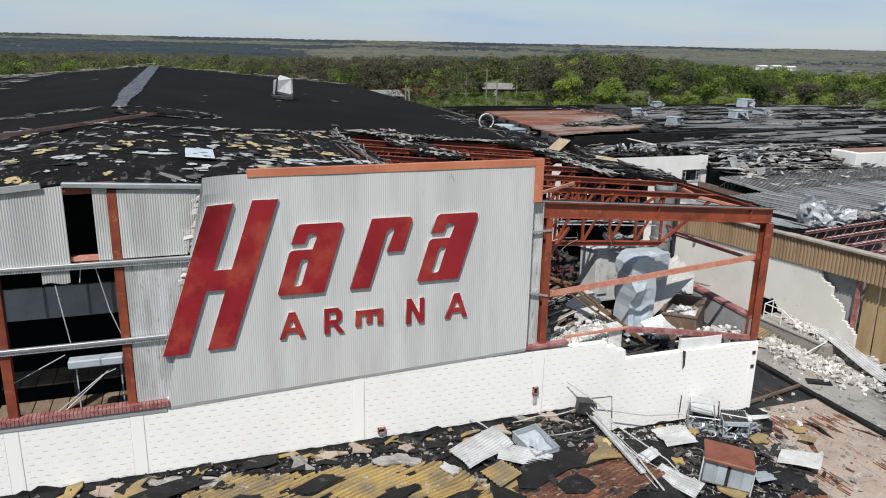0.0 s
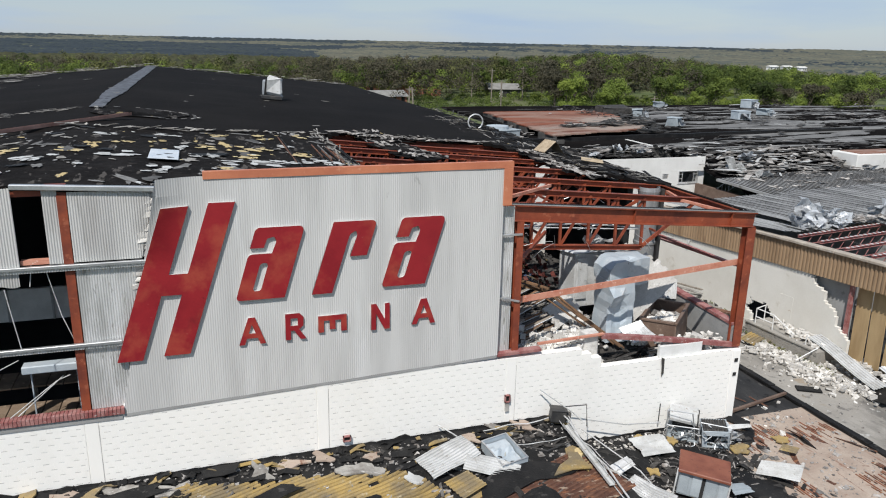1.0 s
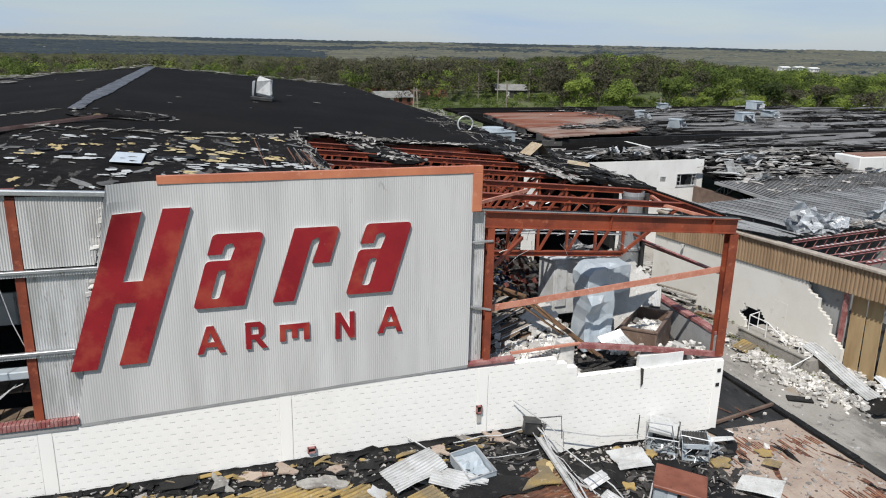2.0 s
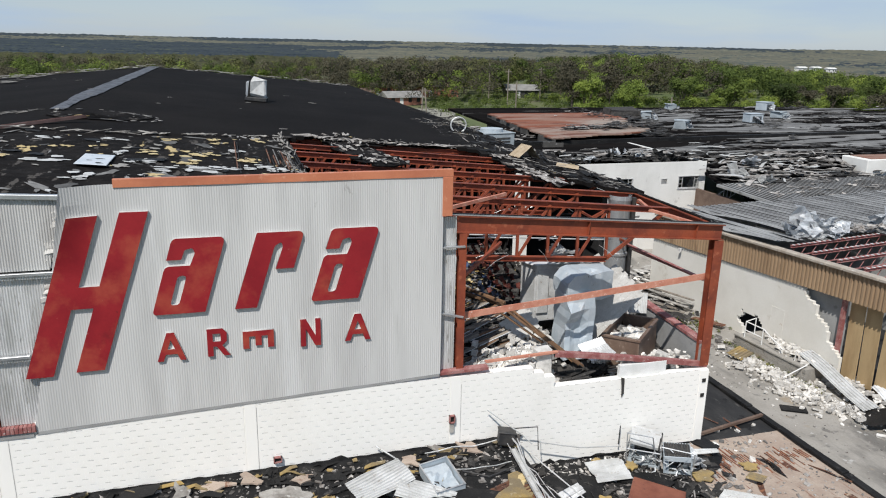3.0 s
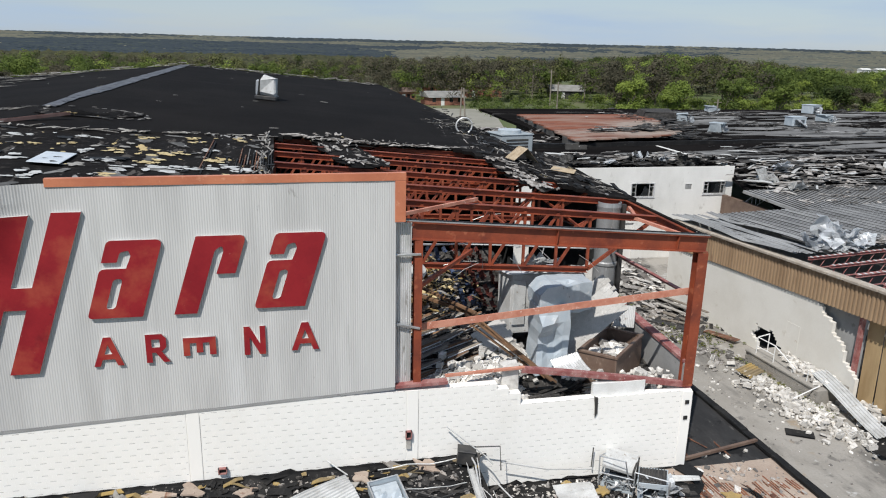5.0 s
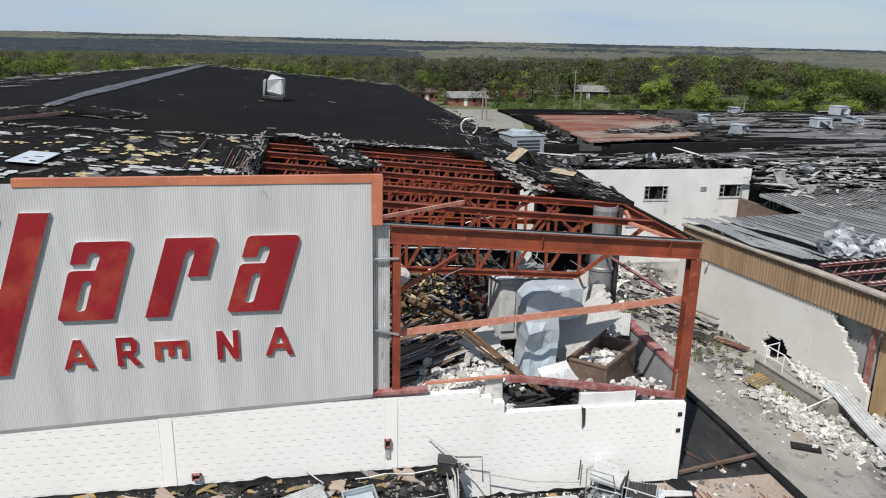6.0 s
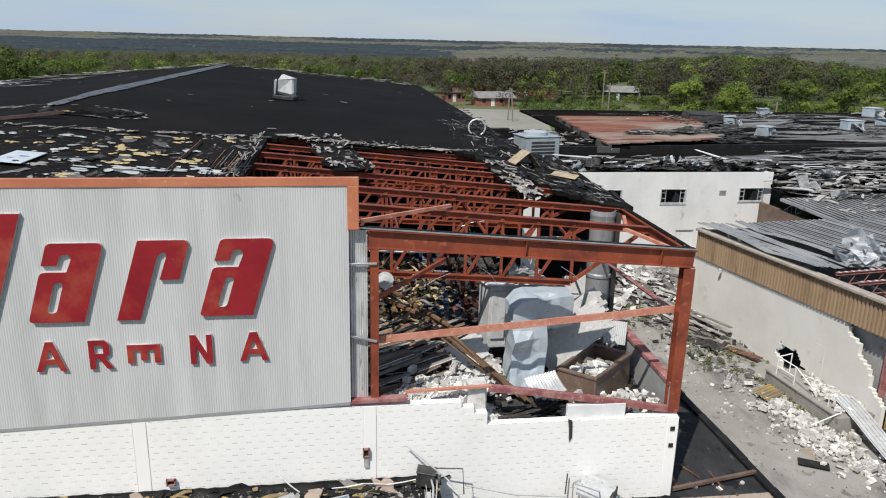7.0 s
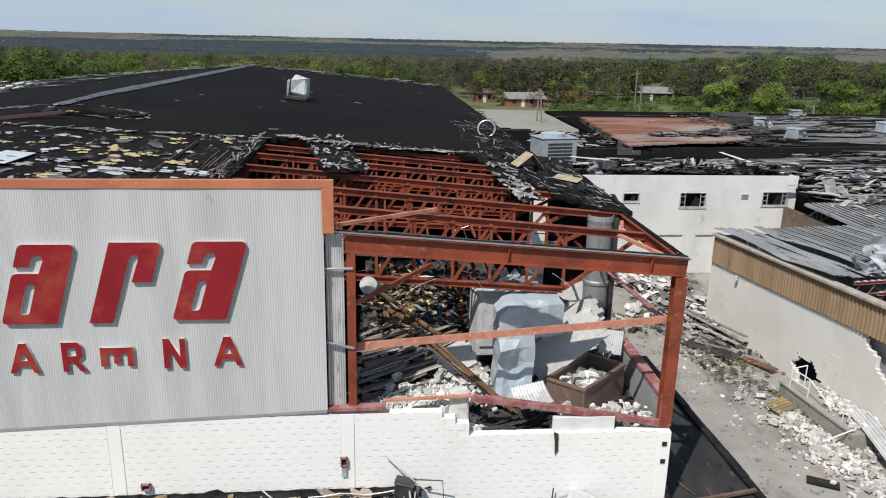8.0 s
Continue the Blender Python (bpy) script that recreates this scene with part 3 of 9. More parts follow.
sheet("pavement_drive", 9.0, 34.0, -30.0, 34.0, 1.0, lambda x, y: GZ + 0.05 + 0.02 * fbm(x, y, 0.4), M_concrete, thick=0.05, label="worn pale concrete drive littered with rubble", category="pavement")

# ---- the arena hall: roof planes ----
RIDGE_X, RIDGE_Z, SLOPE, RISE = -14.5, 9.5, 0.09, 0.016


def roof_z(x, y):
    return RIDGE_Z - SLOPE * abs(x - RIDGE_X) + RISE * min(y, 25.0)


HOLE = [(-4.0, -1.0), (-3.96, 8.0), (-4.0, 13.0), (-3.85, 14.2), (-2.4, 15.7), (1.9, 15.55), (5.4, 15.5), (6.3, 12.3), (7.9, 7.8), (9.2, 6.1), (10.9, 5.6), (10.9, -1.0)]


def felt_end(x):
    """How far back the torn felt of the roof front reaches."""
    return 11.0 + max(0.0, 0.37 * (x + 13.0)) * (x < -4.0) + 3.4 * (x >= -4.0) + 0.45 * fbm(x, 0.0, 0.6, 6.0)


def roof_kept(x, y):
    if y > 17.0 and x > 9.0 + 0.25 * fbm(x, y, 0.5, 2.0):
        return False
    jx, jy = 0.22 * fbm(x, y, 0.9, 4.0), 0.22 * fbm(x, y, 0.9, 9.0)
    return not inside(x + jx, y + jy, HOLE)


def roof_top(x, y):
    if y < 2.5:
        return roof_z(x, y) - 0.14 * (1 - y / 2.5) + 0.015 * fbm(x, y, 0.7)
    torn = y < felt_end(x)
    return roof_z(x, y) + (0.05 * fbm(x, y, 0.7) if torn else 0.07 + 0.03 * fbm(x, y, 0.15))


sheet("roof_main", -40.0, 10.3, 0.1, 75.0, 0.42, roof_top, M_roof, keep=roof_kept, thick=0.16,
      label="large low-pitched black membrane roof, torn open at one corner", category="roof", mats=[M_roof, M_roofold], mat_of=lambda x, y: 1 if y < felt_end(x) or (x > 5.6 + 1.2 * fbm(x, y, 0.4, 3.0) and y < 30) else 0)

# ridge strip of grey membrane
bm = bmesh.new()
for i in range(72):
    y0, y1 = 18.0 + i * 0.77, 18.77 + i * 0.77
    w0 = 0.28 + 0.1 * fbm(y0, 1.0, 0.7) + 0.3 * min(1, max(0, (y0 - 20) / 8))
    w1 = 0.28 + 0.1 * fbm(y1, 1.0, 0.7) + 0.3 * min(1, max(0, (y1 - 20) / 8))
    c0, c1 = RIDGE_X + 0.1, RIDGE_X + 0.1
    plate(bm, [(c0 - w0, y0, roof_z(c0 - w0, y0) + 0.13), (c0, y0, roof_z(c0, y0) + 0.15), (c0, y1, roof_z(c0, y1) + 0.15), (c1 - w1, y1, roof_z(c1 - w1, y1) + 0.13)], 0.02)
    plate(bm, [(c0, y0, roof_z(c0, y0) + 0.15), (c0 + w0, y0, roof_z(c0 + w0, y0) + 0.13), (c1 + w1, y1, roof_z(c1 + w1, y1) + 0.13), (c1, y1, roof_z(c1, y1) + 0.15)], 0.02)
tagged(new("roof_ridge_strip", mesh_of(bm, "roof_ridge_strip", M_ridge)), "grey weathered membrane strip along the roof ridge", "roof strip", kind="structure")

# ---- white block wall of the front ----
WALL_TOP_L, WALL_TOP_R = 2.45, 2.72
BL, BH, WT = 0.406, 0.2, 0.3


def wall_top(x):
    if x < -12.4:
        return 2.40
    if x < 1.9:
        return 2.66
    if x < 2.9:
        return 2.66
    if x < 3.3:
        return 2.46
    if x < 3.72:
        return 2.26
    if x < 6.25:
        return 1.86
    return 1.86


bm = bmesh.new()
for x0, x1, top in ((-30, -12.4, 2.40), (-12.4, 2.9, 2.66), (2.9, 3.3, 2.46), (3.3, 3.72, 2.26), (3.72, 9.95, 1.86)):
    box(bm, x0, x1, 0.004, WT, -3.05, top - 0.005)
wall_front = part("wall_front", bm, M_block)
tagged(wall_front, "white-painted concrete block wall, broken at one end", "wall", kind="structure")

# pilasters
for x0 in (-16.85, -13.5, -6.68, -0.05, 9.62):
    bm = bmesh.new()
    top = min(wall_top(x0), wall_top(x0 + 0.3)) - (0.0 if x0 < 9 else 0.05)
    rbox(bm, x0, x0 + 0.36, -0.016, 0.02, -1.6, top, r=0.004)
    part("pilaster", bm, M_block, wall_front)
    for dx in (0.36,):
        bm = bmesh.new()
        box(bm, x0 + dx, x0 + dx + 0.012, -0.011, 0.0, -1.6, top - 0.3)
        part("movement_joint", bm, M_jointdash, wall_front)

# ---- closing walls of the hall, far from view, near-black to paint in the inner shade ----
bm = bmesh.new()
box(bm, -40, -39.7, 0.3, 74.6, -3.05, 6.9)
tagged(part("wall_west", bm, M_black), "side wall of the hall, coloured near-black for inner shade", "wall", kind="structure")
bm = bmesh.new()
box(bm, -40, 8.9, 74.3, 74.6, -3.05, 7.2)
tagged(part("wall_north", bm, M_black), "rear wall of the hall, coloured near-black for inner shade", "wall", kind="structure")
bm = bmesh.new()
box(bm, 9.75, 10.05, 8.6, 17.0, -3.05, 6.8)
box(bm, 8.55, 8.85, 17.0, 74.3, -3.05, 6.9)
tagged(part("wall_east_rear", bm, M_black), "side wall of the hall under the roof edge, coloured near-black for shade", "wall", kind="structure")
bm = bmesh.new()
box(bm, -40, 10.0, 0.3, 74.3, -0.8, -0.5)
tagged(part("floor_hall", bm, M_black), "floor inside the hall, coloured near-black for inner shade", "floor", kind="structure")

# low gray side wall beside the corner post, red sill on it
bm = bmesh.new()
box(bm, 9.72, 9.98, 0.32, 5.6, -3.05, 2.72)
wall_side = part("wall_side", bm, M_greyblock)
tagged(wall_side, "low grey block side wall with red sill", "wall", kind="structure")
bm = bmesh.new()
bar(bm, (9.85, 0.35, 2.79), (9.85, 5.7, 2.98), 0.34, 0.12)
part("sill", bm, M_sill, wall_side, "weathered red sill")

# ---- lower roofs in front ----
def low_left(x, y):
    return 0.1 + 0.06 * fbm(x, y, 0.5) + 0.08 * fbm(x, y, 0.15, 3.0)


def low_right(x, y):
    return -1.2 + 0.05 * fbm(x, y, 0.6) + 0.1 * fbm(x, y, 0.2, 5.0)


sheet("roof_low_west", -34, 2.2, -26, 0.0, 0.5, low_left, M_tar, thick=0.25, label="low flat roof with torn black felt", category="roof")
sheet("roof_low_east", 2.2, 13.7, -26, 0.0, 0.5, low_right, M_sand, thick=0.25, label="lower sandy roof stripped to boards and rusty deck", category="roof", mats=[M_sand, M_tar],
      mat_of=lambda x, y: 1 if (x < 8.2 + 0.8 * fbm(x, y, 0.8, 7.0) and y > -6) else 0)
sheet("roof_side_strip", 10.0, 13.7, 0.0, 12.0, 0.5, lambda x, y: low_right(x, y) - 0.03, M_strip, thick=0.25, label="black felt strip roof beside the hall", category="roof")
bm = bmesh.new()
box(bm, 2.0, 2.2, -26, 0, -3.05, 0.0)
box(bm, 13.45, 13.65, -26, 12, -3.05, -1.35)
tagged(part("wall_low_storey", bm, M_greyblock), "plain walls of the low storey under the flat roofs", "wall", kind="structure")


# ---- steel front: posts, rafter, sign panel ----
def steel_post(name, x, y, z0, z1, w, d, material, label):
    post = thing(name, label, "steel column", at=(x, y, z0))
    h = z1 - z0
    for nm, b in (("flange", (-w / 2, w / 2, -d / 2, -d / 2 + 0.03)), ("flange", (-w / 2, w / 2, d / 2 - 0.03, d / 2)), ("web", (-0.015, 0.015, -d / 2 + 0.03, d / 2 - 0.03))):
        bm = bmesh.new()
        box(bm, *b, 0, h)
        part(nm, bm, material, post)
    return post


steel_post("steel_column", 0.28, 0.26, 2.85, 7.50, 0.24, 0.3, M_orange, "rust-orange steel column beside the sign panel")
steel_post("steel_column", 9.80, 0.26, 1.95, 6.74, 0.36, 0.34, M_orange, "rust-orange steel corner column standing on the broken wall")
steel_post("steel_column", -13.4, 0.16, 2.55, 9.05, 0.24, 0.26, M_orange, "rust-orange steel column between torn wall sheets")
steel_post("steel_column", -16.55, 0.16, 2.5, 9.2, 0.26, 0.26, M_orange, "rust-orange steel column beside the dark opening")

rafter = thing("steel_rafter", "deep rust-orange steel rafter over the collapsed corner", "steel beam")
m_raf, n_raf = along((0.1, 0.28, 7.80), (10.0, 0.28, 7.02))
for nm, b in (("flange", (-0.15, 0.15, 0.245, 0.275)), ("flange", (-0.15, 0.15, -0.275, -0.245)), ("web", (-0.01, 0.01, -0.245, 0.245))):
    bm = bmesh.new()
    box(bm, 0, n_raf, *b, m_raf)
    part(nm, bm, M_orange, rafter)
for k in range(2):
    bm = bmesh.new()
    box(bm, 4.6 + k * 4.2, 4.62 + k * 4.2, -0.13, -0.012, -0.243, 0.243, m_raf)
    part("stiffener", bm, M_orange, rafter)
bm = bmesh.new()
bar(bm, (-0.4, 0.30, 8.15), (9.98, 0.30, 7.33), 0.12, 0.045)
part("roof_edge_strip", bm, M_tar, rafter, "torn black roof edging")
bm = bmesh.new()
bar(bm, (-0.2, 0.13, 8.14), (9.98, 0.13, 7.335), 0.03, 0.035)
part("drip_flashing", bm, M_alu, rafter)
# edge beam running back from the corner
bm = bmesh.new()
ibeam(bm, (9.9, 0.44, 7.05), (9.9, 9.5, 7.12), 0.22, 0.38)
edge_beam = tagged(part("steel_edge_beam", bm, M_orange), "rust-orange steel beam along the roof edge", "steel beam")
bm = bmesh.new()
bar(bm, (9.95, 0.48, 7.275), (9.95, 9.0, 7.345), 0.14, 0.05)
part("roof_edge_strip", bm, M_roofold, edge_beam, "black roofing left on the beam")
bm = bmesh.new()
bar(bm, (9.75, 0.9, 7.08), (8.9, 3.3, 7.2), 0.12, 0.1)
bar(bm, (9.75, 5.5, 7.1), (9.0, 3.3, 7.15), 0.12, 0.1)
part("brace", bm, M_pink, edge_beam)
# hanging tie bar and braces
bm = bmesh.new()
bar(bm, (0.28, 0.46, 4.60), (9.80, 0.46, 5.34), 0.05, 0.22)
tagged(part("tie_bar", bm, M_pink), "faded orange steel girt slung across the open corner", "steel bar")
bm = bmesh.new()
angle_bar(bm, (9.7, 0.7, 5.2), (9.3, 6.6, 5.25), 0.14)
angle_bar(bm, (9.85, 0.5, 5.15), (9.9, 6.8, 4.85), 0.12)
tagged(part("side_brace", bm, M_sill), "dark red steel angle brace", "steel bar")

# sign panel
PX0, PX1 = -12.4, -0.44


def panel_low(x):
    return 2.37 + 0.0387 * x + 0.008 * math.sin(x * 1.7)


def panel_high(x):
    w = PX0 + x
    return max(panel_low(x) + 0.1, min(9.44, 2.5 + (w + 12.4) / 0.205))


def panel_curve(x, z):
    """The sheet's upper outer corner is bent forward."""
    k = max(0.0, 1 - (x - 1.2) / 1.35) * min(1.0, max(0.0, (z - 6.9) / 2.2))
    return -0.5 * min(1.4, k) ** 1.6 + 0.006 * math.sin(x * 2.1 + z)


sign_panel = thing("sign_board", "pale corrugated steel sign panel with orange cap trim", "sign panel", at=(PX0, -0.03, 0))
bm = bmesh.new()
corrugated(bm, PX1 - PX0, panel_low, panel_high, curve=panel_curve, rows=14, pitch=0.0677, depth=0.0075, per=6)
part("corrugated_sheet", bm, M_panel, sign_panel, smooth=False)
bm = bmesh.new()
m_cap, n_cap = along((2.67, 0.0, 9.455), (PX1 - PX0 + 0.29, 0.0, 9.475))
box(bm, 0, n_cap, -0.03, 0.16, -0.105, 0.115, m_cap)
part("cap_trim", bm, M_trim, sign_panel, "orange metal cap flashing")
bm = bmesh.new()
rbox(bm, PX1 - PX0 - 0.03, PX1 - PX0 + 0.29, -0.035, 0.2, 8.13, 9.36, r=0.01)
part("corner_trim", bm, M_trim, sign_panel, "orange metal corner flashing")
# grey strip along the panel's lower edge
bm = bmesh.new()
box(bm, 0.02, PX1 - PX0 - 0.02, 0.0, 0.035, 2.32, 2.42)
for v in bm.verts:
    v.co.z += -0.04 + 0.0387 * v.co.x
part("base_flashing", bm, M_greyblock, sign_panel)

# recessed strip between panel and column
strip_low, strip_high = (lambda x: 2.7), (lambda x: 8.05)
bm = bmesh.new()
corrugated(bm, 0.5, strip_low, strip_high, curve=lambda x, z: 0.0)
strip = new("wall_strip", mesh_of(bm, "wall_strip", M_galv))
strip.location = (-0.42, 0.22, 0)
tagged(strip, "narrow bare galvanised corrugated strip", "wall cladding", kind="structure")
for z in (7.05, 4.75):
    bm = bmesh.new()
    rbox(bm, -0.45, 0.35, 0.06, 0.14, z, z + 0.07, r=0.01, m=pose(0, 0, 0, 0, 8 if z < 6 else 0, 0) if z > 6 else Matrix.Translation((0, 0, z)) @ pose(0, 0, 0, 0, 14, 0) @ Matrix.Translation((0, 0, -z)))
    tagged(part("girt_end", bm, M_alu), "bent grey girt end beside the column", "girt")

# ---- sign letters ----
def letter(name, loops, x, z, shear=0.0, depth=0.12, standoff=0.008, label="", bent=False):
    """A solid letter from outlines in the wall plane; later loops are holes."""
    cu = bpy.data.curves.new(name, "CURVE")
    cu.dimensions, cu.fill_mode, cu.extrude = "2D", "BOTH", depth / 2
    for lp in loops:
        sp = cu.splines.new("POLY")
        sp.points.add(len(lp) - 1)
        sp.use_cyclic_u = True
        for pt, (a, b) in zip(sp.points, lp):
            pt.co = (a + shear * b, b, 0, 1)
    tmp = new(name, cu)
    me = bpy.data.meshes.new_from_object(tmp)
    bpy.data.objects.remove(tmp)
    ob = new(name)
    for nm, material, rim in (("face", M_letter, False), ("side_return", M_letteredge, True)):
        half = bmesh.new()
        half.from_mesh(me)
        bmesh.ops.delete(half, geom=[f for f in half.faces if (abs(f.normal.z) < 0.5) != rim], context="FACES")
        if bent:
            for ax in ((1, 0, 0), (0, 1, 0)):
                for k in range(1, 36):
                    bmesh.ops.bisect_plane(half, geom=half.verts[:] + half.edges[:] + half.faces[:], plane_co=Vector(ax) * 0.13 * k, plane_no=ax)
            for v in half.verts:
                v.co.z -= panel_curve(x + v.co.x - PX0, z + v.co.y)
        part(nm, half, material, ob)
    bpy.data.meshes.remove(me)
    ob.matrix_world = pose(x, -standoff - depth / 2, z, 90, 0, 0)
    return tagged(ob, label or "red enamelled metal sign letter on the panel", "sign letter", "sign letters")


def rounded(pts, radii, n=5):
    """A polygon with rounded corners; radii gives one for each corner."""
    out = []
    k = len(pts)
    for i in range(k):
        p, a, b = Vector(pts[i]), Vector(pts[i - 1]), Vector(pts[(i + 1) % k])
        r = radii[i]
        if r <= 0:
            out.append(tuple(p))
            continue
        u, v = (a - p).normalized() * r, (b - p).normalized() * r
        for j in range(n + 1):
            t = j / n
            out.append(tuple((1 - t) ** 2 * (p + u) + 2 * t * (1 - t) * p + t * t * (p + v)))
    return out


SH = 0.335
# the tall first letter: two leaning stems and a bar
h_w, h_h = 0.74, 4.55
letter("sign_letter", [[(0, 0), (h_w - 0.04, 0.0), (h_w - 0.04, 1.93), (1.26, 1.93), (1.26, 0.06), (2.0, 0.06), (2.0, h_h + 0.06), (1.26, h_h + 0.06), (1.26, 2.56), (h_w, 2.56), (h_w, h_h), (0, h_h)]],
       -12.43, 4.07, SH, bent=True, label="tall slanted red enamelled sign letter, scuffed, on the panel")


def letter_a(x, z):
    w, h = 1.44, 2.22
    body = [(0.0, 0.0), (w, 0.0), (w, h), (0.0, h), (0.0, 1.60), (0.40, 1.60), (0.42, 1.88), (0.62, 1.93), (0.72, 1.78), (0.68, 1.42), (0.0, 1.42)]
    out = rounded(body, [0.14, 0.02, 0.2, 0.14, 0, 0, 0.05, 0.06, 0.05, 0, 0.14])
    hole = rounded([(0.42, 0.27), (0.66, 0.27), (0.66, 1.13), (0.42, 1.13)], [0.1, 0.1, 0.11, 0.11])
    return letter("sign_letter", [out, hole], x, z, SH * 0.92)


letter_a(-9.03, 5.65)
letter_a(-4.57, 5.72)
r_body = [(0.0, 0.0), (0.62, 0.0), (0.62, 1.85), (0.78, 1.96), (0.86, 1.82), (0.84, 1.15), (1.36, 1.15), (1.36, 2.26), (0.0, 2.26)]
letter("sign_letter", [rounded(r_body, [0, 0, 0.08, 0.06, 0.06, 0, 0, 0.2, 0.03])], -6.76, 5.66, SH * 0.95)


def small_a(x, z):
    letter("sign_letter", [[(0, 0), (0.17, 0), (0.24, 0.2), (0.56, 0.2), (0.63, 0), (0.8, 0), (0.5, 0.87), (0.3, 0.87)], [(0.30, 0.36), (0.5, 0.36), (0.4, 0.64)]], x, z, 0, 0.1, 0.008, label="small red block sign letter on the panel")


small_a(-9.0, 4.21)
small_a(-3.55, 4.33)
letter("sign_letter", [[(0, 0), (0.16, 0), (0.16, 0.3), (0.26, 0.3), (0.46, 0), (0.64, 0), (0.42, 0.33), (0.55, 0.45), (0.56, 0.72), (0.44, 0.86), (0, 0.86)], [(0.16, 0.46), (0.38, 0.46), (0.38, 0.7), (0.16, 0.7)]], -7.6, 4.23, 0, 0.1, 0.008,
       label="small red block sign letter on the panel")
letter("sign_letter", [[(0, 0), (0.18, 0), (0.18, 0.38), (0.36, 0.38), (0.36, 0.08), (0.54, 0.08), (0.54, 0.38), (0.72, 0.38), (0.72, 0), (0.9, 0), (0.9, 0.55), (0, 0.55)]], -6.59, 4.37, 0, 0.1, 0.008,
       label="small red sign letter fallen on its side on the panel")
letter("sign_letter", [[(0, 0), (0.16, 0), (0.16, 0.55), (0.44, 0), (0.61, 0), (0.61, 0.88), (0.45, 0.88), (0.45, 0.34), (0.17, 0.88), (0, 0.88)]], -4.9, 4.28, 0, 0.1, 0.008, label="small red block sign letter on the panel")


# ---- roof trusses in the torn corner ----
def roof_truss(y, x0, x1, depth0, depth1, label):
    def top(x):
        return roof_z(x, y) - 0.22

    def bot(x):
        k = (x - x0) / (x1 - x0)
        return top(x) - (depth0 + (depth1 - depth0) * k)

    truss = thing("roof_truss", label, "roof truss", "roof trusses", at=(x0, y, top(x0)))
    off = Matrix.Translation((-x0, -y, -top(x0)))

    def piece(nm, p, q, w, h, material=M_orange):
        bm = bmesh.new()
        bar(bm, p, q, w, h)
        bmesh.ops.transform(bm, matrix=off, verts=bm.verts)
        part(nm, bm, material, truss)

    bm = bmesh.new()
    ibeam(bm, (x0, y, top(x0)), (x1, y, top(x1)), 0.24, 0.22, 0.02, 0.02)
    bmesh.ops.transform(bm, matrix=off, verts=bm.verts)
    part("top_chord", bm, M_orange, truss)
    xe = x1 - 2.6
    bm = bmesh.new()
    ibeam(bm, (x0, y, bot(x0)), (xe, y, bot(xe)), 0.22, 0.18, 0.02, 0.02)
    bmesh.ops.transform(bm, matrix=off, verts=bm.verts)
    part("bottom_chord", bm, M_orange, truss)
    piece("end_web", (xe, y, bot(xe)), (x1 - 0.2, y, top(x1) - 0.1), 0.1, 0.12)
    n = int((xe - x0) / 1.22)
    for i in range(n + 1):
        x = x0 + (xe - x0) * i / n
        piece("web_post", (x, y, bot(x)), (x, y, top(x)), 0.09, 0.1)
        if i < n:
            xn = x0 + (xe - x0) * (i + 1) / n
            piece("web_diagonal", (x, y, bot(x)), (xn, y, top(xn)), 0.08, 0.09)
    return truss


for y, d0, d1 in ((3.3, 2.3, 2.02), (6.0, 2.0, 1.4), (8.7, 2.0, 1.4), (11.3, 2.0, 1.4), (13.6, 2.0, 1.4), (15.6, 2.0, 1.4)):
    roof_truss(y, -5.2, 9.75, d0, d1, "rust-orange steel lattice roof truss laid bare by the torn roof")
# bent purlins and a fallen brace across the trusses
bm = bmesh.new()
bar(bm, (-0.1, 1.0, 8.12), (2.9, 3.3, 8.05), 0.09, 0.11)
tagged(part("fallen_brace", bm, M_pink), "faded orange steel brace lying across the trusses", "steel bar")
rng = random.Random(25)
for i in range(9):
    x = -3.4 + i * 1.55
    y0, y1 = rng.uniform(3.3, 6.0), rng.uniform(10, 15.5)
    bm = bmesh.new()
    zz = 1.1 if i % 2 else 2.0
    bar(bm, (x, y0, roof_z(x, y0) - zz), (x + rng.uniform(-0.5, 0.5), y1, roof_z(x, y1) - zz - 0.1), 0.07, 0.09)
    tagged(part("cross_bridging", bm, M_orange), "rust-orange steel bridging bar between the trusses", "steel bar", "bridging bars")
# conduits run under the trusses, some hanging askew
for i, (y, z, sag) in enumerate(((3.9, 6.55, 0.05), (4.3, 6.35, 0.12), (4.8, 6.15, 0.04), (5.2, 6.62, 0.1), (7.2, 6.3, 0.08), (7.4, 6.05, 0.15))):
    bm = bmesh.new()
    tube(bm, [Vector((0.3 + 1.1 * k, y + 0.05 * math.sin(k + i), z - 0.065 * k - sag * math.sin(k * 0.9 + i))) for k in range(8)], 0.028, 6)
    tagged(part("conduit", bm, M_galv), "grey conduit running under the roof trusses", "pipe", "truss conduits")
for i in range(26):
    x, y, z = rng.uniform(0.5, 7.0), rng.uniform(2.2, 8.0), rng.uniform(5.9, 6.9)
    d = Vector((rng.uniform(-1, 1), rng.uniform(-0.3, 0.3), rng.uniform(-0.7, 0.1))) * rng.uniform(0.4, 0.9)
    bm = bmesh.new()
    tube(bm, [Vector((x, y, z)), Vector((x, y, z)) + d, Vector((x, y, z)) + d * 1.8 + Vector((0, 0, -0.15))], rng.choice((0.008, 0.012, 0.02)), 5)
    tagged(part("hanging_wire", bm, M_galv if i % 3 else M_dkmetal), "bent wire dangling under the trusses", "wire", "hanging wires")
bm = bmesh.new()
bar(bm, (0.35, 0.45, 5.92), (2.75, 3.2, 6.25), 0.1, 0.12)
tagged(part("knee_brace", bm, M_orange), "rust-orange steel brace from the column to the truss", "steel bar")

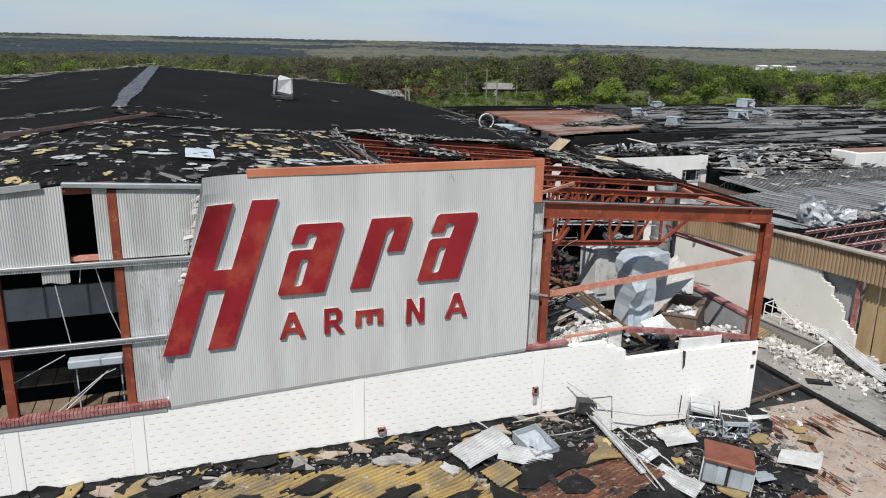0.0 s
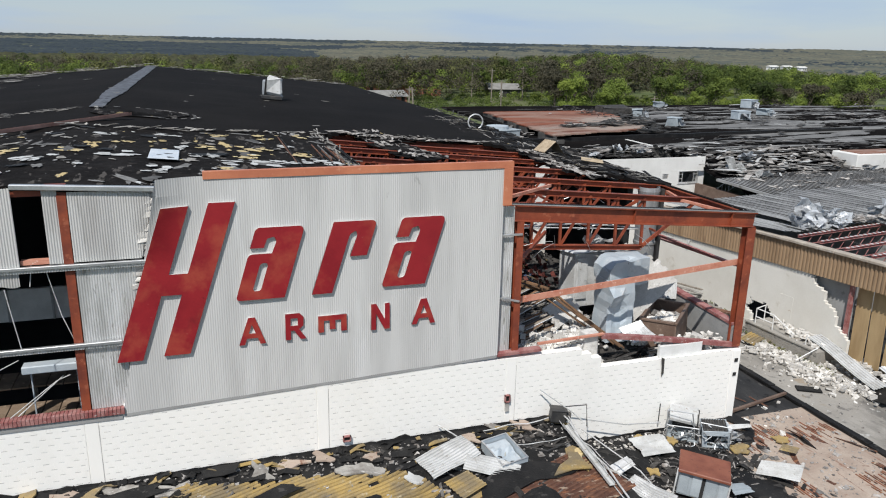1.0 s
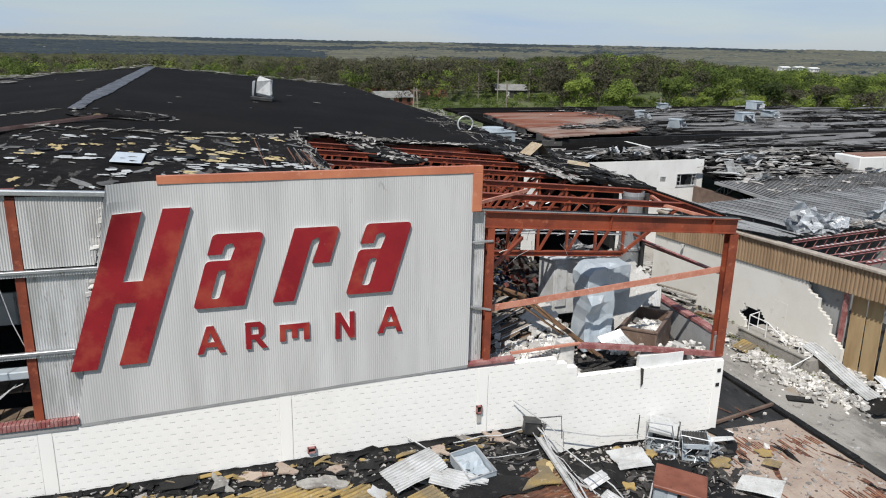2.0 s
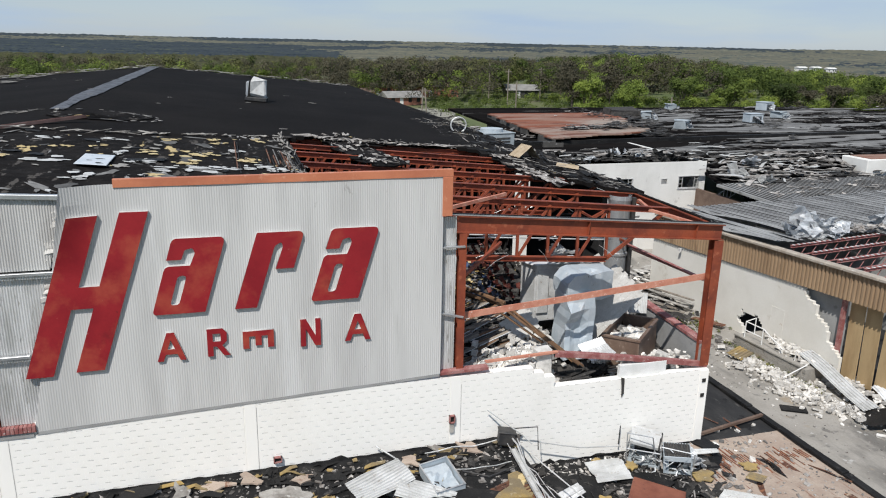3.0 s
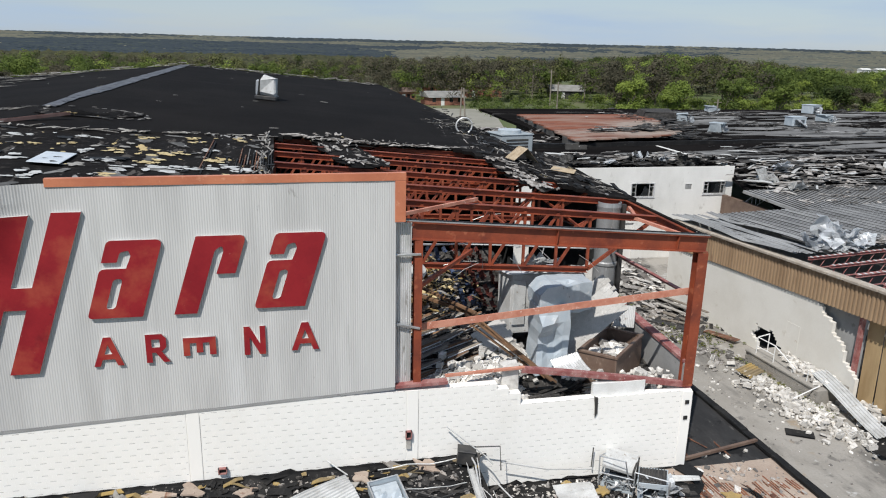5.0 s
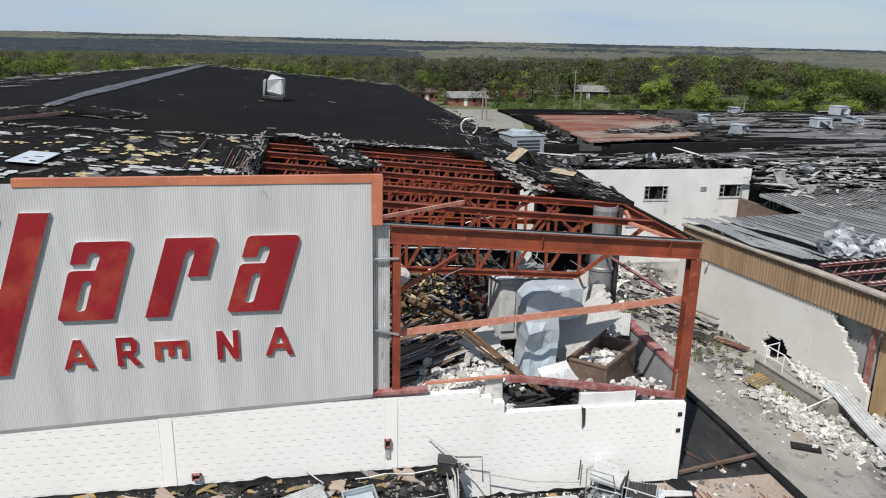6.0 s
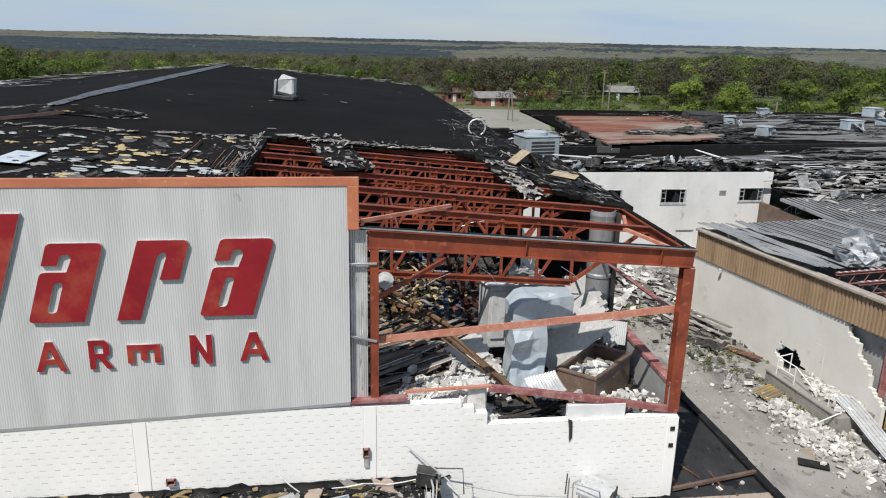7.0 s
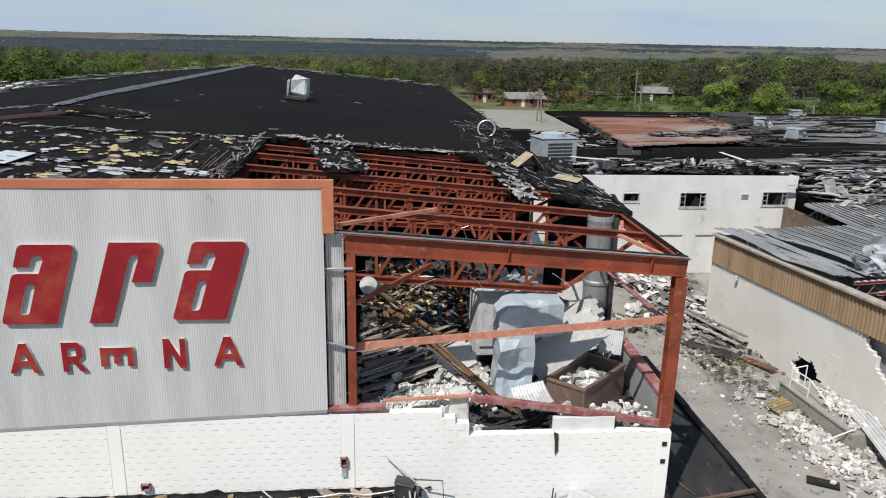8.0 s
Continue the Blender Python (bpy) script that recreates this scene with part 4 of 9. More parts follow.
# torn flaps of roof hanging over the hole
def flap(name, a, b, w0, w1, seed, label):
    r = random.Random(seed)
    a, b = Vector(a), Vector(b)
    side = (b - a).cross(Vector((0, 0, 1))).normalized()
    bm = bmesh.new()
    n = 14
    for layer, dz in ((0, 0.0), (1, -0.05)):
        rows = []
        for i in range(n + 1):
            k = i / n
            c = a.lerp(b, k)
            w = (w0 + (w1 - w0) * k) * r.uniform(0.75, 1.2) / 2
            sag = 0.04 - 0.12 * math.sin(k * math.pi) + dz
            rows.append([bm.verts.new(c + side * (-w + 2 * w * j / 4) + Vector((0, 0, roof_z(c.x, c.y) + sag + r.uniform(-0.06, 0.06)))) for j in range(5)])
        for i in range(n):
            for j in range(4):
                if r.random() < (0.96 if layer == 0 else 0.8):
                    bm.faces.new((rows[i][j], rows[i][j + 1], rows[i + 1][j + 1], rows[i + 1][j]))
    flp = thing(name, label, "roof flap")
    part("torn_felt", bm, M_roofold, flp)
    bm = bmesh.new()
    for _ in range(64):
        k = r.random()
        c = a.lerp(b, k)
        q = c + side * r.uniform(-w0 / 2, w0 / 2)
        z = roof_z(q.x, q.y) - 0.12 * math.sin(k * math.pi) + 0.12
        pts = ragged(q.x, q.y, r.uniform(0.1, 0.5), r.uniform(0.03, 0.10), 8, 0.4, r.uniform(-0.5, 0.5) + math.atan2((b - a).y, (b - a).x))
        plate(bm, [(x, y, z + r.uniform(-0.03, 0.05)) for x, y in pts], 0.012)
    tagged(part("frayed_felt", bm, M_mixrubble, flp), "pale torn felt strips", kind="stuff")


flap("roof_flap", (-1.6, 16.8, 0), (-0.1, 8.4, 0), 1.9, 1.7, 3, "sagging strip of black and white torn roofing across the trusses")
flap("roof_flap", (6.4, 13.2, 0), (6.65, 6.0, 0), 1.1, 0.85, 4, "ragged strip of torn roofing along the hole")
flap("roof_flap", (-3.4, 15.2, 0), (5.6, 15.8, 0), 0.5, 0.6, 6, "frayed roofing edge along the back of the hole")

# curled deck sheets at the roof edge
for x, y, rz, L in ((7.3, 12.9, 8, 1.3), (8.45, 11.0, -28, 1.1)):
    bm = bmesh.new()
    ribbed(bm, L, 1.1, 0.15, 0.03, bend=lambda a, b, n=L: 0.62 * math.sin(math.pi * min(1.0, a / n)) ** 0.8)
    ob = part("curled_deck_sheet", bm, mat("tan_deck_sheet", (0.42, 0.34, 0.24), (0.30, 0.23, 0.15), (0.2, 0.15, 0.1), scale=3, rough=0.8))
    ob.matrix_world = pose(x, y, roof_z(x, y) + 0.08, 0, 6, rz)
    tagged(ob, "curled pale ribbed deck sheet standing up from the torn roof", "metal sheet", "curled deck sheets")

# grey vessel in the corner
bm = bmesh.new()
rings = [(0.0, 0.42), (0.4, 0.46), (3.3, 0.46), (3.35, 0.5), (3.45, 0.5), (3.5, 0.46), (5.6, 0.47), (5.75, 0.5), (5.92, 0.47), (5.92, 0.44), (5.1, 0.43)]
N = 28
prev = None
for z, r in rings:
    ring = [bm.verts.new((r * math.cos(math.tau * i / N), r * math.sin(math.tau * i / N), z)) for i in range(N)]
    if prev:
        for i in range(N):
            bm.faces.new((prev[i], prev[(i + 1) % N], ring[(i + 1) % N], ring[i]))
    prev = ring
bm.faces.new(prev)
vessel = part("steel_duct", bm, mat("dull_galvanised_duct", (0.30, 0.305, 0.31), (0.22, 0.225, 0.23), (0.42, 0.42, 0.42), scale=1.2, rough=0.5, metal=0.3, streak=(1.5, 1.5, 0.3), space="World"), smooth=False)
vessel.location = (9.1, 5.9, 1.35)
tagged(vessel, "tall round galvanised duct standing in the open corner", "duct")
bm = bmesh.new()
box(bm, 9.5, 9.66, 5.5, 5.7, 1.4, 7.2)
tagged(part("dark_post", bm, M_dkmetal), "dark steel post beside the round duct", "post")


# ---- storage building along the drive ----
FB = Vector((21.2, 22.6, 0))
UB = Vector((0.0853, -0.9963, 0)).normalized()
MB = Matrix((UB, Vector((0, 0, 1)), UB.cross(Vector((0, 0, 1))))).transposed().to_4x4()
MB.translation = FB


def eave(u):
    return 2.42 + 0.031 * u


BREAK = [(13.6, 1.35), (14.0, 0.7), (14.6, 0.45), (14.7, -0.1), (15.4, -0.5), (15.6, -1.2), (16.4, -1.7), (16.6, -3.2), (30.0, -3.2), (30.0, 1.6)]


def wall_kept(u, z):
    if z > eave(u) - 1.0:
        return False
    if inside(u + 0.12 * fbm(u, z, 1.3), z, BREAK):
        return False
    hx, hz = u - 10.45, z + 2.25
    return not (abs(hx + 0.2 * hz) < 0.95 + 0.3 * fbm(u, z, 1.6, 2.0) - 0.35 * abs(hz) and abs(hz) < 0.72 + 0.2 * fbm(u, z, 1.8, 5.0))


wall_b = sheet("wall_storage", 0.85, 17.0, GZ, 2.4, 0.13, lambda u, z: 0.0, M_stucco, keep=wall_kept, thick=0.22, label="cream rendered wall with a jagged hole and a collapsed end", category="wall")
wall_b.matrix_world = MB
for u0, z0, z1 in ((11.75, GZ + 0.75, -0.55),):
    bm = bmesh.new()
    for a in (0, 0.92):
        box(bm, u0 + a, u0 + a + 0.05, z0, z1, 0.0, 0.008)
    box(bm, u0 + 0.05, u0 + 0.92, z1 - 0.05, z1, 0.0, 0.008)
    box(bm, u0 + 0.05, u0 + 0.92, z0, z1 - 0.05, 0.0, 0.004)
    ob = part("door_storage", bm, M_stucco)
    ob.matrix_world = MB
    tagged(ob, "painted-over door in the rendered wall", "door", kind="structure")
lamp = thing("wall_lamp", "small grey lamp on a bracket on the rendered wall", "wall lamp")
lamp.matrix_world = MB @ Matrix.Translation((3.97, 0.67, 0))
bm = bmesh.new()
rod(bm, (0, 0, 0), (0, 0.06, 0.24), 0.025, 8)
part("bracket", bm, M_alu, lamp)
bm = bmesh.new()
rod(bm, (0, -0.14, 0.25), (0, 0.06, 0.25), 0.09, 12)
part("shade", bm, M_whitetin, lamp)
# ribbed fascia with a rounded cap
fascia = thing("fascia_storage", "tan ribbed metal fascia with weathered cap", "fascia", kind="structure")
for i in range(4, int(26 / 0.24)):
    u = i * 0.24
    bm = bmesh.new()
    t, b = eave(u) - 0.12, eave(u) - 1.78 + 0.012 * u
    v = [(u, b, 0.06), (u + 0.07, b, 0.06), (u + 0.10, b, 0.13), (u + 0.2, b, 0.13), (u + 0.23, b, 0.06), (u + 0.24, b, 0.06)]
    lo = [bm.verts.new(p) for p in v]
    hi = [bm.verts.new((p[0], t + 0.031 * (p[0] - u), p[2])) for p in v]
    lob = [bm.verts.new((p[0], p[1], p[2] - 0.006)) for p in v]
    hib = [bm.verts.new((p.co.x, p.co.y, p.co.z - 0.006)) for p in hi]
    for j in range(5):
        bm.faces.new((lo[j], lo[j + 1], hi[j + 1], hi[j]))
        bm.faces.new((lob[j], hib[j], hib[j + 1], lob[j + 1]))
        bm.faces.new((lo[j], lob[j], lob[j + 1], lo[j + 1]))
    ob = part("rib", bm, M_tan, fascia)
    ob.matrix_world = MB
bm = bmesh.new()
for k in range(1, 26):
    m1, n1 = along((k, eave(k) - 0.02, 0.05), (k + 1, eave(k + 1) - 0.02, 0.05), (0, 1, 0))
    rbox(bm, 0, n1, -0.24, 0.24, -0.12, 0.06, m1, r=0.04)
ob = part("cap", bm, mat("weathered_cap", (0.42, 0.37, 0.31), (0.33, 0.28, 0.23), (0.5, 0.47, 0.43), rough=0.7, space="World"), fascia)
ob.matrix_world = MB
bm = bmesh.new()
box(bm, 0.85, 26, GZ, 2.2, -9.0, -8.8)
box(bm, 0.85, 1.05, GZ, 2.3, -8.8, -0.25)
ob = part("wall_storage_inner", bm, M_greyblock)
ob.matrix_world = MB
tagged(ob, "dim inner walls of the storage building", "wall", kind="structure")
# recessed grey wall, red column and leaning tan doors behind the broken end
bm = bmesh.new()
box(bm, 13.2, 15.95, GZ, 1.5, -0.75, -0.5)
ob = part("wall_recess", bm, M_greyblock)
ob.matrix_world = MB
tagged(ob, "grey block wall set back behind the broken render", "wall", kind="structure")
bm = bmesh.new()
box(bm, 15.95, 16.13, GZ, 1.6, -0.4, -0.18)
ob = part("red_column", bm, M_sill)
ob.matrix_world = MB
tagged(ob, "dark red steel column at the broken wall end", "steel column")
for i, (u, a) in enumerate(((16.3, 2), (17.25, 3), (18.2, -2), (19.1, 4), (20.0, 1))):
    bm = bmesh.new()
    rbox(bm, 0, 0.85, 0, 4.55 - 0.12 * (i % 3), -0.05, 0.0, r=0.01)
    ob = part("plywood_panel", bm, mat("tan_plywood_" + str(i), (0.42, 0.30, 0.16), (0.34, 0.235, 0.12), rough=0.8, streak=(1, 0.2, 1), scale=2))
    ob.matrix_world = MB @ pose(u, GZ + 0.1, -0.5, 0, 0, a * 0.5)
    tagged(ob, "tan plywood panel closing the building's open end", "panel", "plywood panels")


# its roof: ribbed steel, part of it stripped to red purlins
def roof_b(x, y):
    return 2.55 + 0.031 * (22.6 - y) + 0.035 * (x - 22)


roof_store = thing("roof_storage", "grey ribbed metal roof, buckled along the eave", "roof", kind="structure")
rng = random.Random(8)
for i in range(32):
    x0 = 21.0 + 0.62 * i
    bm = bmesh.new()
    y_far, y_near = 21.75, (11.1 + rng.uniform(-0.15, 0.4) if x0 < 25.5 else 11.4 + rng.uniform(-0.6, 0.6)) if x0 < 33 else 2.0
    buck = rng.uniform(0.06, 0.26) if x0 < 23.5 else 0.03
    ph = rng.uniform(0, 6)
    ribbed(bm, y_far - y_near, 0.59, 0.29, 0.042, 0.3, bend=lambda a, b, k=buck, p=ph: k * abs(math.sin(a * 0.35 + p)))
    ob = part("roof_sheet", bm, M_greyroof, roof_store)
    m1, n1 = along((x0 + 0.1, y_far, roof_b(x0, y_far) + 0.02), (x0 + 0.1 - 0.085 * (y_near - y_far) * 1.0, y_near, roof_b(x0, y_near) + 0.05))
    ob.matrix_world = m1 @ Matrix.Translation((0, -0.0, 0)) @ (pose(0, 0, 0, rng.uniform(-9, 9), 0, rng.uniform(-0.8, 0.8)) if 21.5 < x0 < 23.4 else pose(0, 0, 0))
    # dark strip along each rib valley of the intact sheets
    if x0 > 23.8:
        for v in (0.0, 0.29):
            bm = bmesh.new()
            box(bm, 0.05, y_far - y_near - 0.05, v - 0.03, v + 0.035, 0.0, 0.045)
            part("seam", bm, M_darkseam, ob)
# floor coloured near-black so that the inside of the store reads as unlit
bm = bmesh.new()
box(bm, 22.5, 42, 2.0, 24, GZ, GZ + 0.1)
tagged(part("floor_storage", bm, M_black), "floor of the storage building, coloured near-black for inner shade", "floor", kind="structure")
for i, y in enumerate((10.9, 9.3, 7.6, 5.9, 4.2)):
    purlin = thing("roof_purlin", "dark red steel purlin joist laid bare", "steel joist", "roof purlins", at=(22.9, y, roof_b(23, y) - 0.1))
    L = 9.5
    bm = bmesh.new()
    ibeam(bm, (0, 0, 0), (L, 0.6, 0.33), 0.16, 0.14, 0.015, 0.015)
    chord = part("top_chord", bm, M_sill, purlin)
    bm = bmesh.new()
    bar(bm, (0, 0, -0.55), (L, 0.6, -0.22), 0.05, 0.05)
    part("bottom_chord", bm, M_sill, purlin)
    for k in range(12):
        bm = bmesh.new()
        a, b = L * k / 12, L * (k + 1) / 12
        bar(bm, (a, 0.6 * k / 12, -0.55 + 0.33 * k / 12), ((a + b) / 2, 0.6 * (k + 0.5) / 12, 0.33 * (k + 0.5) / 12), 0.03, 0.03)
        part("web", bm, M_sill, purlin)
    for k in range(26):
        bm = bmesh.new()
        a = L * (k + 0.5) / 26
        rbox(bm, a - 0.06, a + 0.06, -0.09 + 0.6 * k / 26, 0.09 + 0.6 * k / 26, 0.07 + 0.33 * k / 26, 0.10 + 0.33 * k / 26, r=0.008)
        part("deck_clip", bm, M_whitetin, chord)


# crumpled metal on that roof
def crumpled(name, at, size, seed, material, label, category="metal sheet", n=7, group=""):
    """A heap of folded sheet: creased quads hinged on one another."""
    r = random.Random(seed)
    ob0 = thing(name, label, category, group, at=at)
    for _ in range(n):
        bm = bmesh.new()
        nx, ny = 4, 3
        s = size * r.uniform(0.5, 1.0)
        fold = [r.uniform(-0.35, 0.35) * s for _ in range((nx + 1) * (ny + 1))]
        g = [[bm.verts.new((s * (i / nx - 0.5) * 1.4, s * (j / ny - 0.5), fold[i * (ny + 1) + j] * 0.6)) for j in range(ny + 1)] for i in range(nx + 1)]
        for i in range(nx):
            for j in range(ny):
                bm.faces.new((g[i][j], g[i + 1][j], g[i + 1][j + 1]))
                bm.faces.new((g[i][j], g[i + 1][j + 1], g[i][j + 1]))
        bmesh.ops.solidify(bm, geom=bm.faces[:], thickness=0.012)
        bmesh.ops.transform(bm, matrix=pose(r.uniform(-0.5, 0.5) * size, r.uniform(-0.4, 0.4) * size, size * r.uniform(0.15, 0.5), r.uniform(-60, 60), r.uniform(-60, 60), r.uniform(0, 360)), verts=bm.verts)
        part("folded_sheet", bm, material, ob0)
    return ob0


for i, (x, y, z, s) in enumerate(((24.3, 12.4, 3.0, 1.0), (25.2, 12.0, 3.1, 1.2), (26.1, 12.6, 3.2, 1.1), (25.5, 11.5, 3.0, 1.0), (26.8, 11.9, 3.1, 0.9))):
    crumpled("crumpled_duct", (x, y, z), s, 21 + 10 * i, M_tin, "heap of crumpled pale blue-grey metal ducting on the roof", n=5, group="crumpled ducts")
crumpled("crumpled_duct", (26.3, 13.0, 3.2), 1.3, 22, M_tin, "heap of crumpled pale blue-grey metal ducting on the roof", n=6)
crumpled("crumpled_duct", (31.5, 12.2, 3.3), 1.5, 23, M_tin, "bent pale metal ducting at the edge of the stripped roof", n=6)

# low brown-walled lean-to behind
bm = bmesh.new()
box(bm, 30.5, 52, 24.4, 24.7, GZ, 2.1)
box(bm, 30.5, 30.8, 24.7, 30.5, GZ, 2.1)
tagged(part("wall_leanto", bm, M_brown), "brown metal wall under the grey roofs", "wall", kind="structure")
sheet("roof_leanto", 30.2, 62, 13.0, 27.5, 1.0, lambda x, y: 2.75 + 0.02 * (y - 13) + 0.012 * (x - 30) + 0.03 * fbm(x, y, 0.5), M_greyroof, keep=lambda x, y: y > 21 or x > 40.5, thick=0.2, label="grey ribbed metal roof strewn with debris", category="roof")
bm = bmesh.new()
for i in range(78):
    x = 30.4 + i * 0.4
    box(bm, x, x + 0.06, 21.0 if x < 40.5 else 13.0, 27.4, 0, 0.055)
for v in bm.verts:
    v.co.z += 2.75 + 0.02 * (v.co.y - 13) + 0.012 * (v.co.x - 30)
tagged(part("roof_leanto_seams", bm, M_darkseam), "raised dark seams of the grey metal roof", "roof seams", kind="structure")
bm = bmesh.new()
rbox(bm, 46, 62, 28.6, 31.5, 1.5, 4.4, r=0.05)
blk = tagged(part("roof_parapet", bm, M_farwhite), "white parapet with a red roof behind", "wall", kind="structure")
bm = bmesh.new()
box(bm, 46.6, 62, 28.9, 31.2, 4.4, 4.46)
part("red_roof", bm, M_rustroof, blk)

# ---- white block wing across the end of the drive ----
WY = 30.8
WIN = [(18.52, 19.73, 2.38, 3.06), (22.73, 24.72, 1.97, 3.1), (28.92, 30.9, 2.1, 3.16), (27.35, 27.9, 2.5, 2.95), (21.5, 23.2, GZ, -0.1), (24.25, 25.6, GZ, -0.1)]
bm = bmesh.new()
xs = sorted({10.0, 31.5, *[w[0] for w in WIN], *[w[1] for w in WIN]})
zs = sorted({GZ, 4.25, *[w[2] for w in WIN], *[w[3] for w in WIN]})
for x0, x1 in zip(xs, xs[1:]):
    for z0, z1 in zip(zs, zs[1:]):
        if not any(w[0] <= x0 and x1 <= w[1] and w[2] <= z0 and z1 <= w[3] for w in WIN):
            box(bm, x0, x1, WY, WY + 0.3, z0, z1)
bmesh.ops.remove_doubles(bm, verts=bm.verts, dist=0.001)
wing = tagged(part("wall_wing", bm, M_farwhite), "white block wall of the wing with broken windows", "wall", kind="structure")
bm = bmesh.new()
box(bm, 31.2, 31.5, WY + 0.3, 75, GZ, 4.25)
box(bm, 10.3, 31.2, WY + 8, WY + 8.2, GZ, 4.0)
tagged(part("wall_wing_side", bm, M_farwhite), "side walls of the white block wing", "wall", kind="structure")
# courses: shallow grooves
for k in range(36):
    z = GZ + 0.203 * (k + 1)
    cuts = [10.0] + sorted(a for w in WIN if w[2] - 0.02 < z < w[3] + 0.02 for a in w[:2]) + [31.5]
    for a, b in zip(cuts[::2], cuts[1::2]):
        bm = bmesh.new()
        box(bm, a, b, WY - 0.009, WY + 0.002, z - 0.1, z + 0.088)
        part("block_course", bm, M_farwhite, wing)
for k, (x0, x1, z0, z1) in enumerate(WIN):
    if k < 3:
        win = thing("window_%d" % (k + 1), "broken steel window with dark interior", "window", kind="structure", at=(x0, WY, z0))
        w, h = x1 - x0, z1 - z0
        for b in ((-0.02, 0.07, 0, h), (w - 0.07, w + 0.02, 0, h), (0.07, w - 0.07, h - 0.07, h), (0.07, w - 0.07, 0, 0.07)):
            bm = bmesh.new()
            rbox(bm, b[0], b[1], -0.05, 0.12, b[2], b[3], r=0.01)
            part("window_frame", bm, M_galv, win)
        bm = bmesh.new()
        rbox(bm, -0.05, w + 0.05, -0.07, 0.0, -0.07, -0.01, r=0.01)
        part("window_sill", bm, M_galv, win)
        if k > 0:
            for a in (0.4, w - 0.44):
                bm = bmesh.new()
                box(bm, a, a + 0.04, 0.0, 0.05, 0.07, h - 0.07)
                part("mullion", bm, M_galv, win)
            for s in (0.07, w - 0.4):
                for q in (0.36, 0.72):
                    bm = bmesh.new()
                    box(bm, s, s + 0.33, 0.0, 0.04, h * q - 0.015, h * q + 0.015)
                    part("glazing_bar", bm, M_galv, win)
        bm = bmesh.new()
        rr = random.Random(k)
        plate(bm, [(w * 0.45, 0.08, 0.07), (w * 0.75, 0.08, 0.07), (w * 0.8, 0.08, h * 0.5), (w * 0.6, 0.08, h * 0.75)], 0.005)
        part("pane", bm, M_glass, win)
    elif k == 3:
        bm = bmesh.new()
        for j in range(6):
            box(bm, x0 + 0.04, x1 - 0.04, WY + 0.02, WY + 0.08, z0 + 0.02 + j * 0.072, z0 + 0.06 + j * 0.072)
        tagged(part("wall_vent", bm, M_galv), "louvred grey vent in the white wall", "vent")
    else:
        d = thing("door_%d" % (k - 3), "closed white steel door in the wing", "door", kind="structure", at=(x0, WY, z0))
        bm = bmesh.new()
        rbox(bm, 0.0, x1 - x0, 0.06, 0.12, 0, z1 - z0, r=0.01)
        part("door_leaf", bm, M_farwhite, d)
        bm = bmesh.new()
        box(bm, -0.05, x1 - x0 + 0.05, -0.03, 0.05, z1 - z0, z1 - z0 + 0.05)
        part("door_hood", bm, M_joint, d)

# ---- the wide low roofs beyond ----
def wide_roof(x, y):
    return 4.2 + 0.05 * fbm(x, y, 0.2) + 0.012 * max(0, y - 40)


sheet("roof_wing", 10.2, 98, 31.1, 78, 1.0, wide_roof, M_wideroof, keep=lambda x, y: not (26 < x < 30 and 49 < y < 62) and not (x < 23.6 and y > 59 - (x - 14.4) * 0.45) and not (x > 31.6 and y < 33.5 + 1.2 * fbm(x, 0, 0.3)) and not (x > 80 and y > 78 - (x - 80) * 0.7), thick=0.3,
      label="wide flat black roof with grey worn streaks", category="roof")
bm = bmesh.new()
rng = random.Random(31)
for _ in range(150):
    x, y = rng.uniform(27, 95), rng.uniform(36, 75)
    if 20 < x < 46 and y > 40:
        continue
    pts = ragged(x, y, rng.uniform(1.0, 8.0), rng.uniform(0.25, 1.2), 14, 0.35, rng.uniform(-0.12, 0.2), rng)
    plate(bm, [(a, b, wide_roof(a, b) + 0.035) for a, b in pts], 0.02)
tagged(part("roof_worn_streaks", bm, mat("grey_gravel_roof", (0.18, 0.177, 0.172), (0.12, 0.117, 0.113), (0.24, 0.235, 0.23), scale=0.8, rough=0.95, space="World", island=0.4)), "grey worn patches of gravel on the black roof", "roof patches", kind="stuff")
sheet("roof_rusty", 22.4, 43.0, 41.4, 66.3, 0.45, lambda x, y: 5.0 + 0.03 * fbm(x, y, 0.3), M_rustroof, thick=0.12, label="raised rust-red roof deck stained brown and tan", category="roof",
      keep=lambda x, y: x > 22.4 + (y - 41.4) * 0.1 and x < 33.5 + (y - 42) * 0.38 + 1.6 * fbm(x, y, 0.25) and y > 41.6 + (x - 22.4) * 0.33 + 0.8 * fbm(x, y, 0.4, 4.0))
# its dark side wall, broken through in two places
bm = bmesh.new()
for k in range(12):
    y0, y1 = 41.6 + k * 2.05, 41.6 + (k + 1) * 2.05
    if k not in (2, 3):
        x0 = 22.4 + (k + 0.5) * 0.205
        box(bm, x0, x0 + 0.25, y0, y1, 3.0, 4.86)
    else:
        box(bm, 23.0, 23.2, y0, y1, 3.0, 3.9)
tagged(part("wall_deck_side", bm, M_darkblock), "dark block side wall under the rusty roof, partly broken", "wall", kind="structure")
bm = bmesh.new()
box(bm, 21.4, 22.5, 41.2, 41.5, 3.4, 4.75)
box(bm, 22.5, 23.4, 41.25, 41.45, 3.4, 4.6)
tagged(part("wall_deck_end", bm, M_darkblock), "broken dark end wall under the rusty roof", "wall", kind="structure")
bm = bmesh.new()
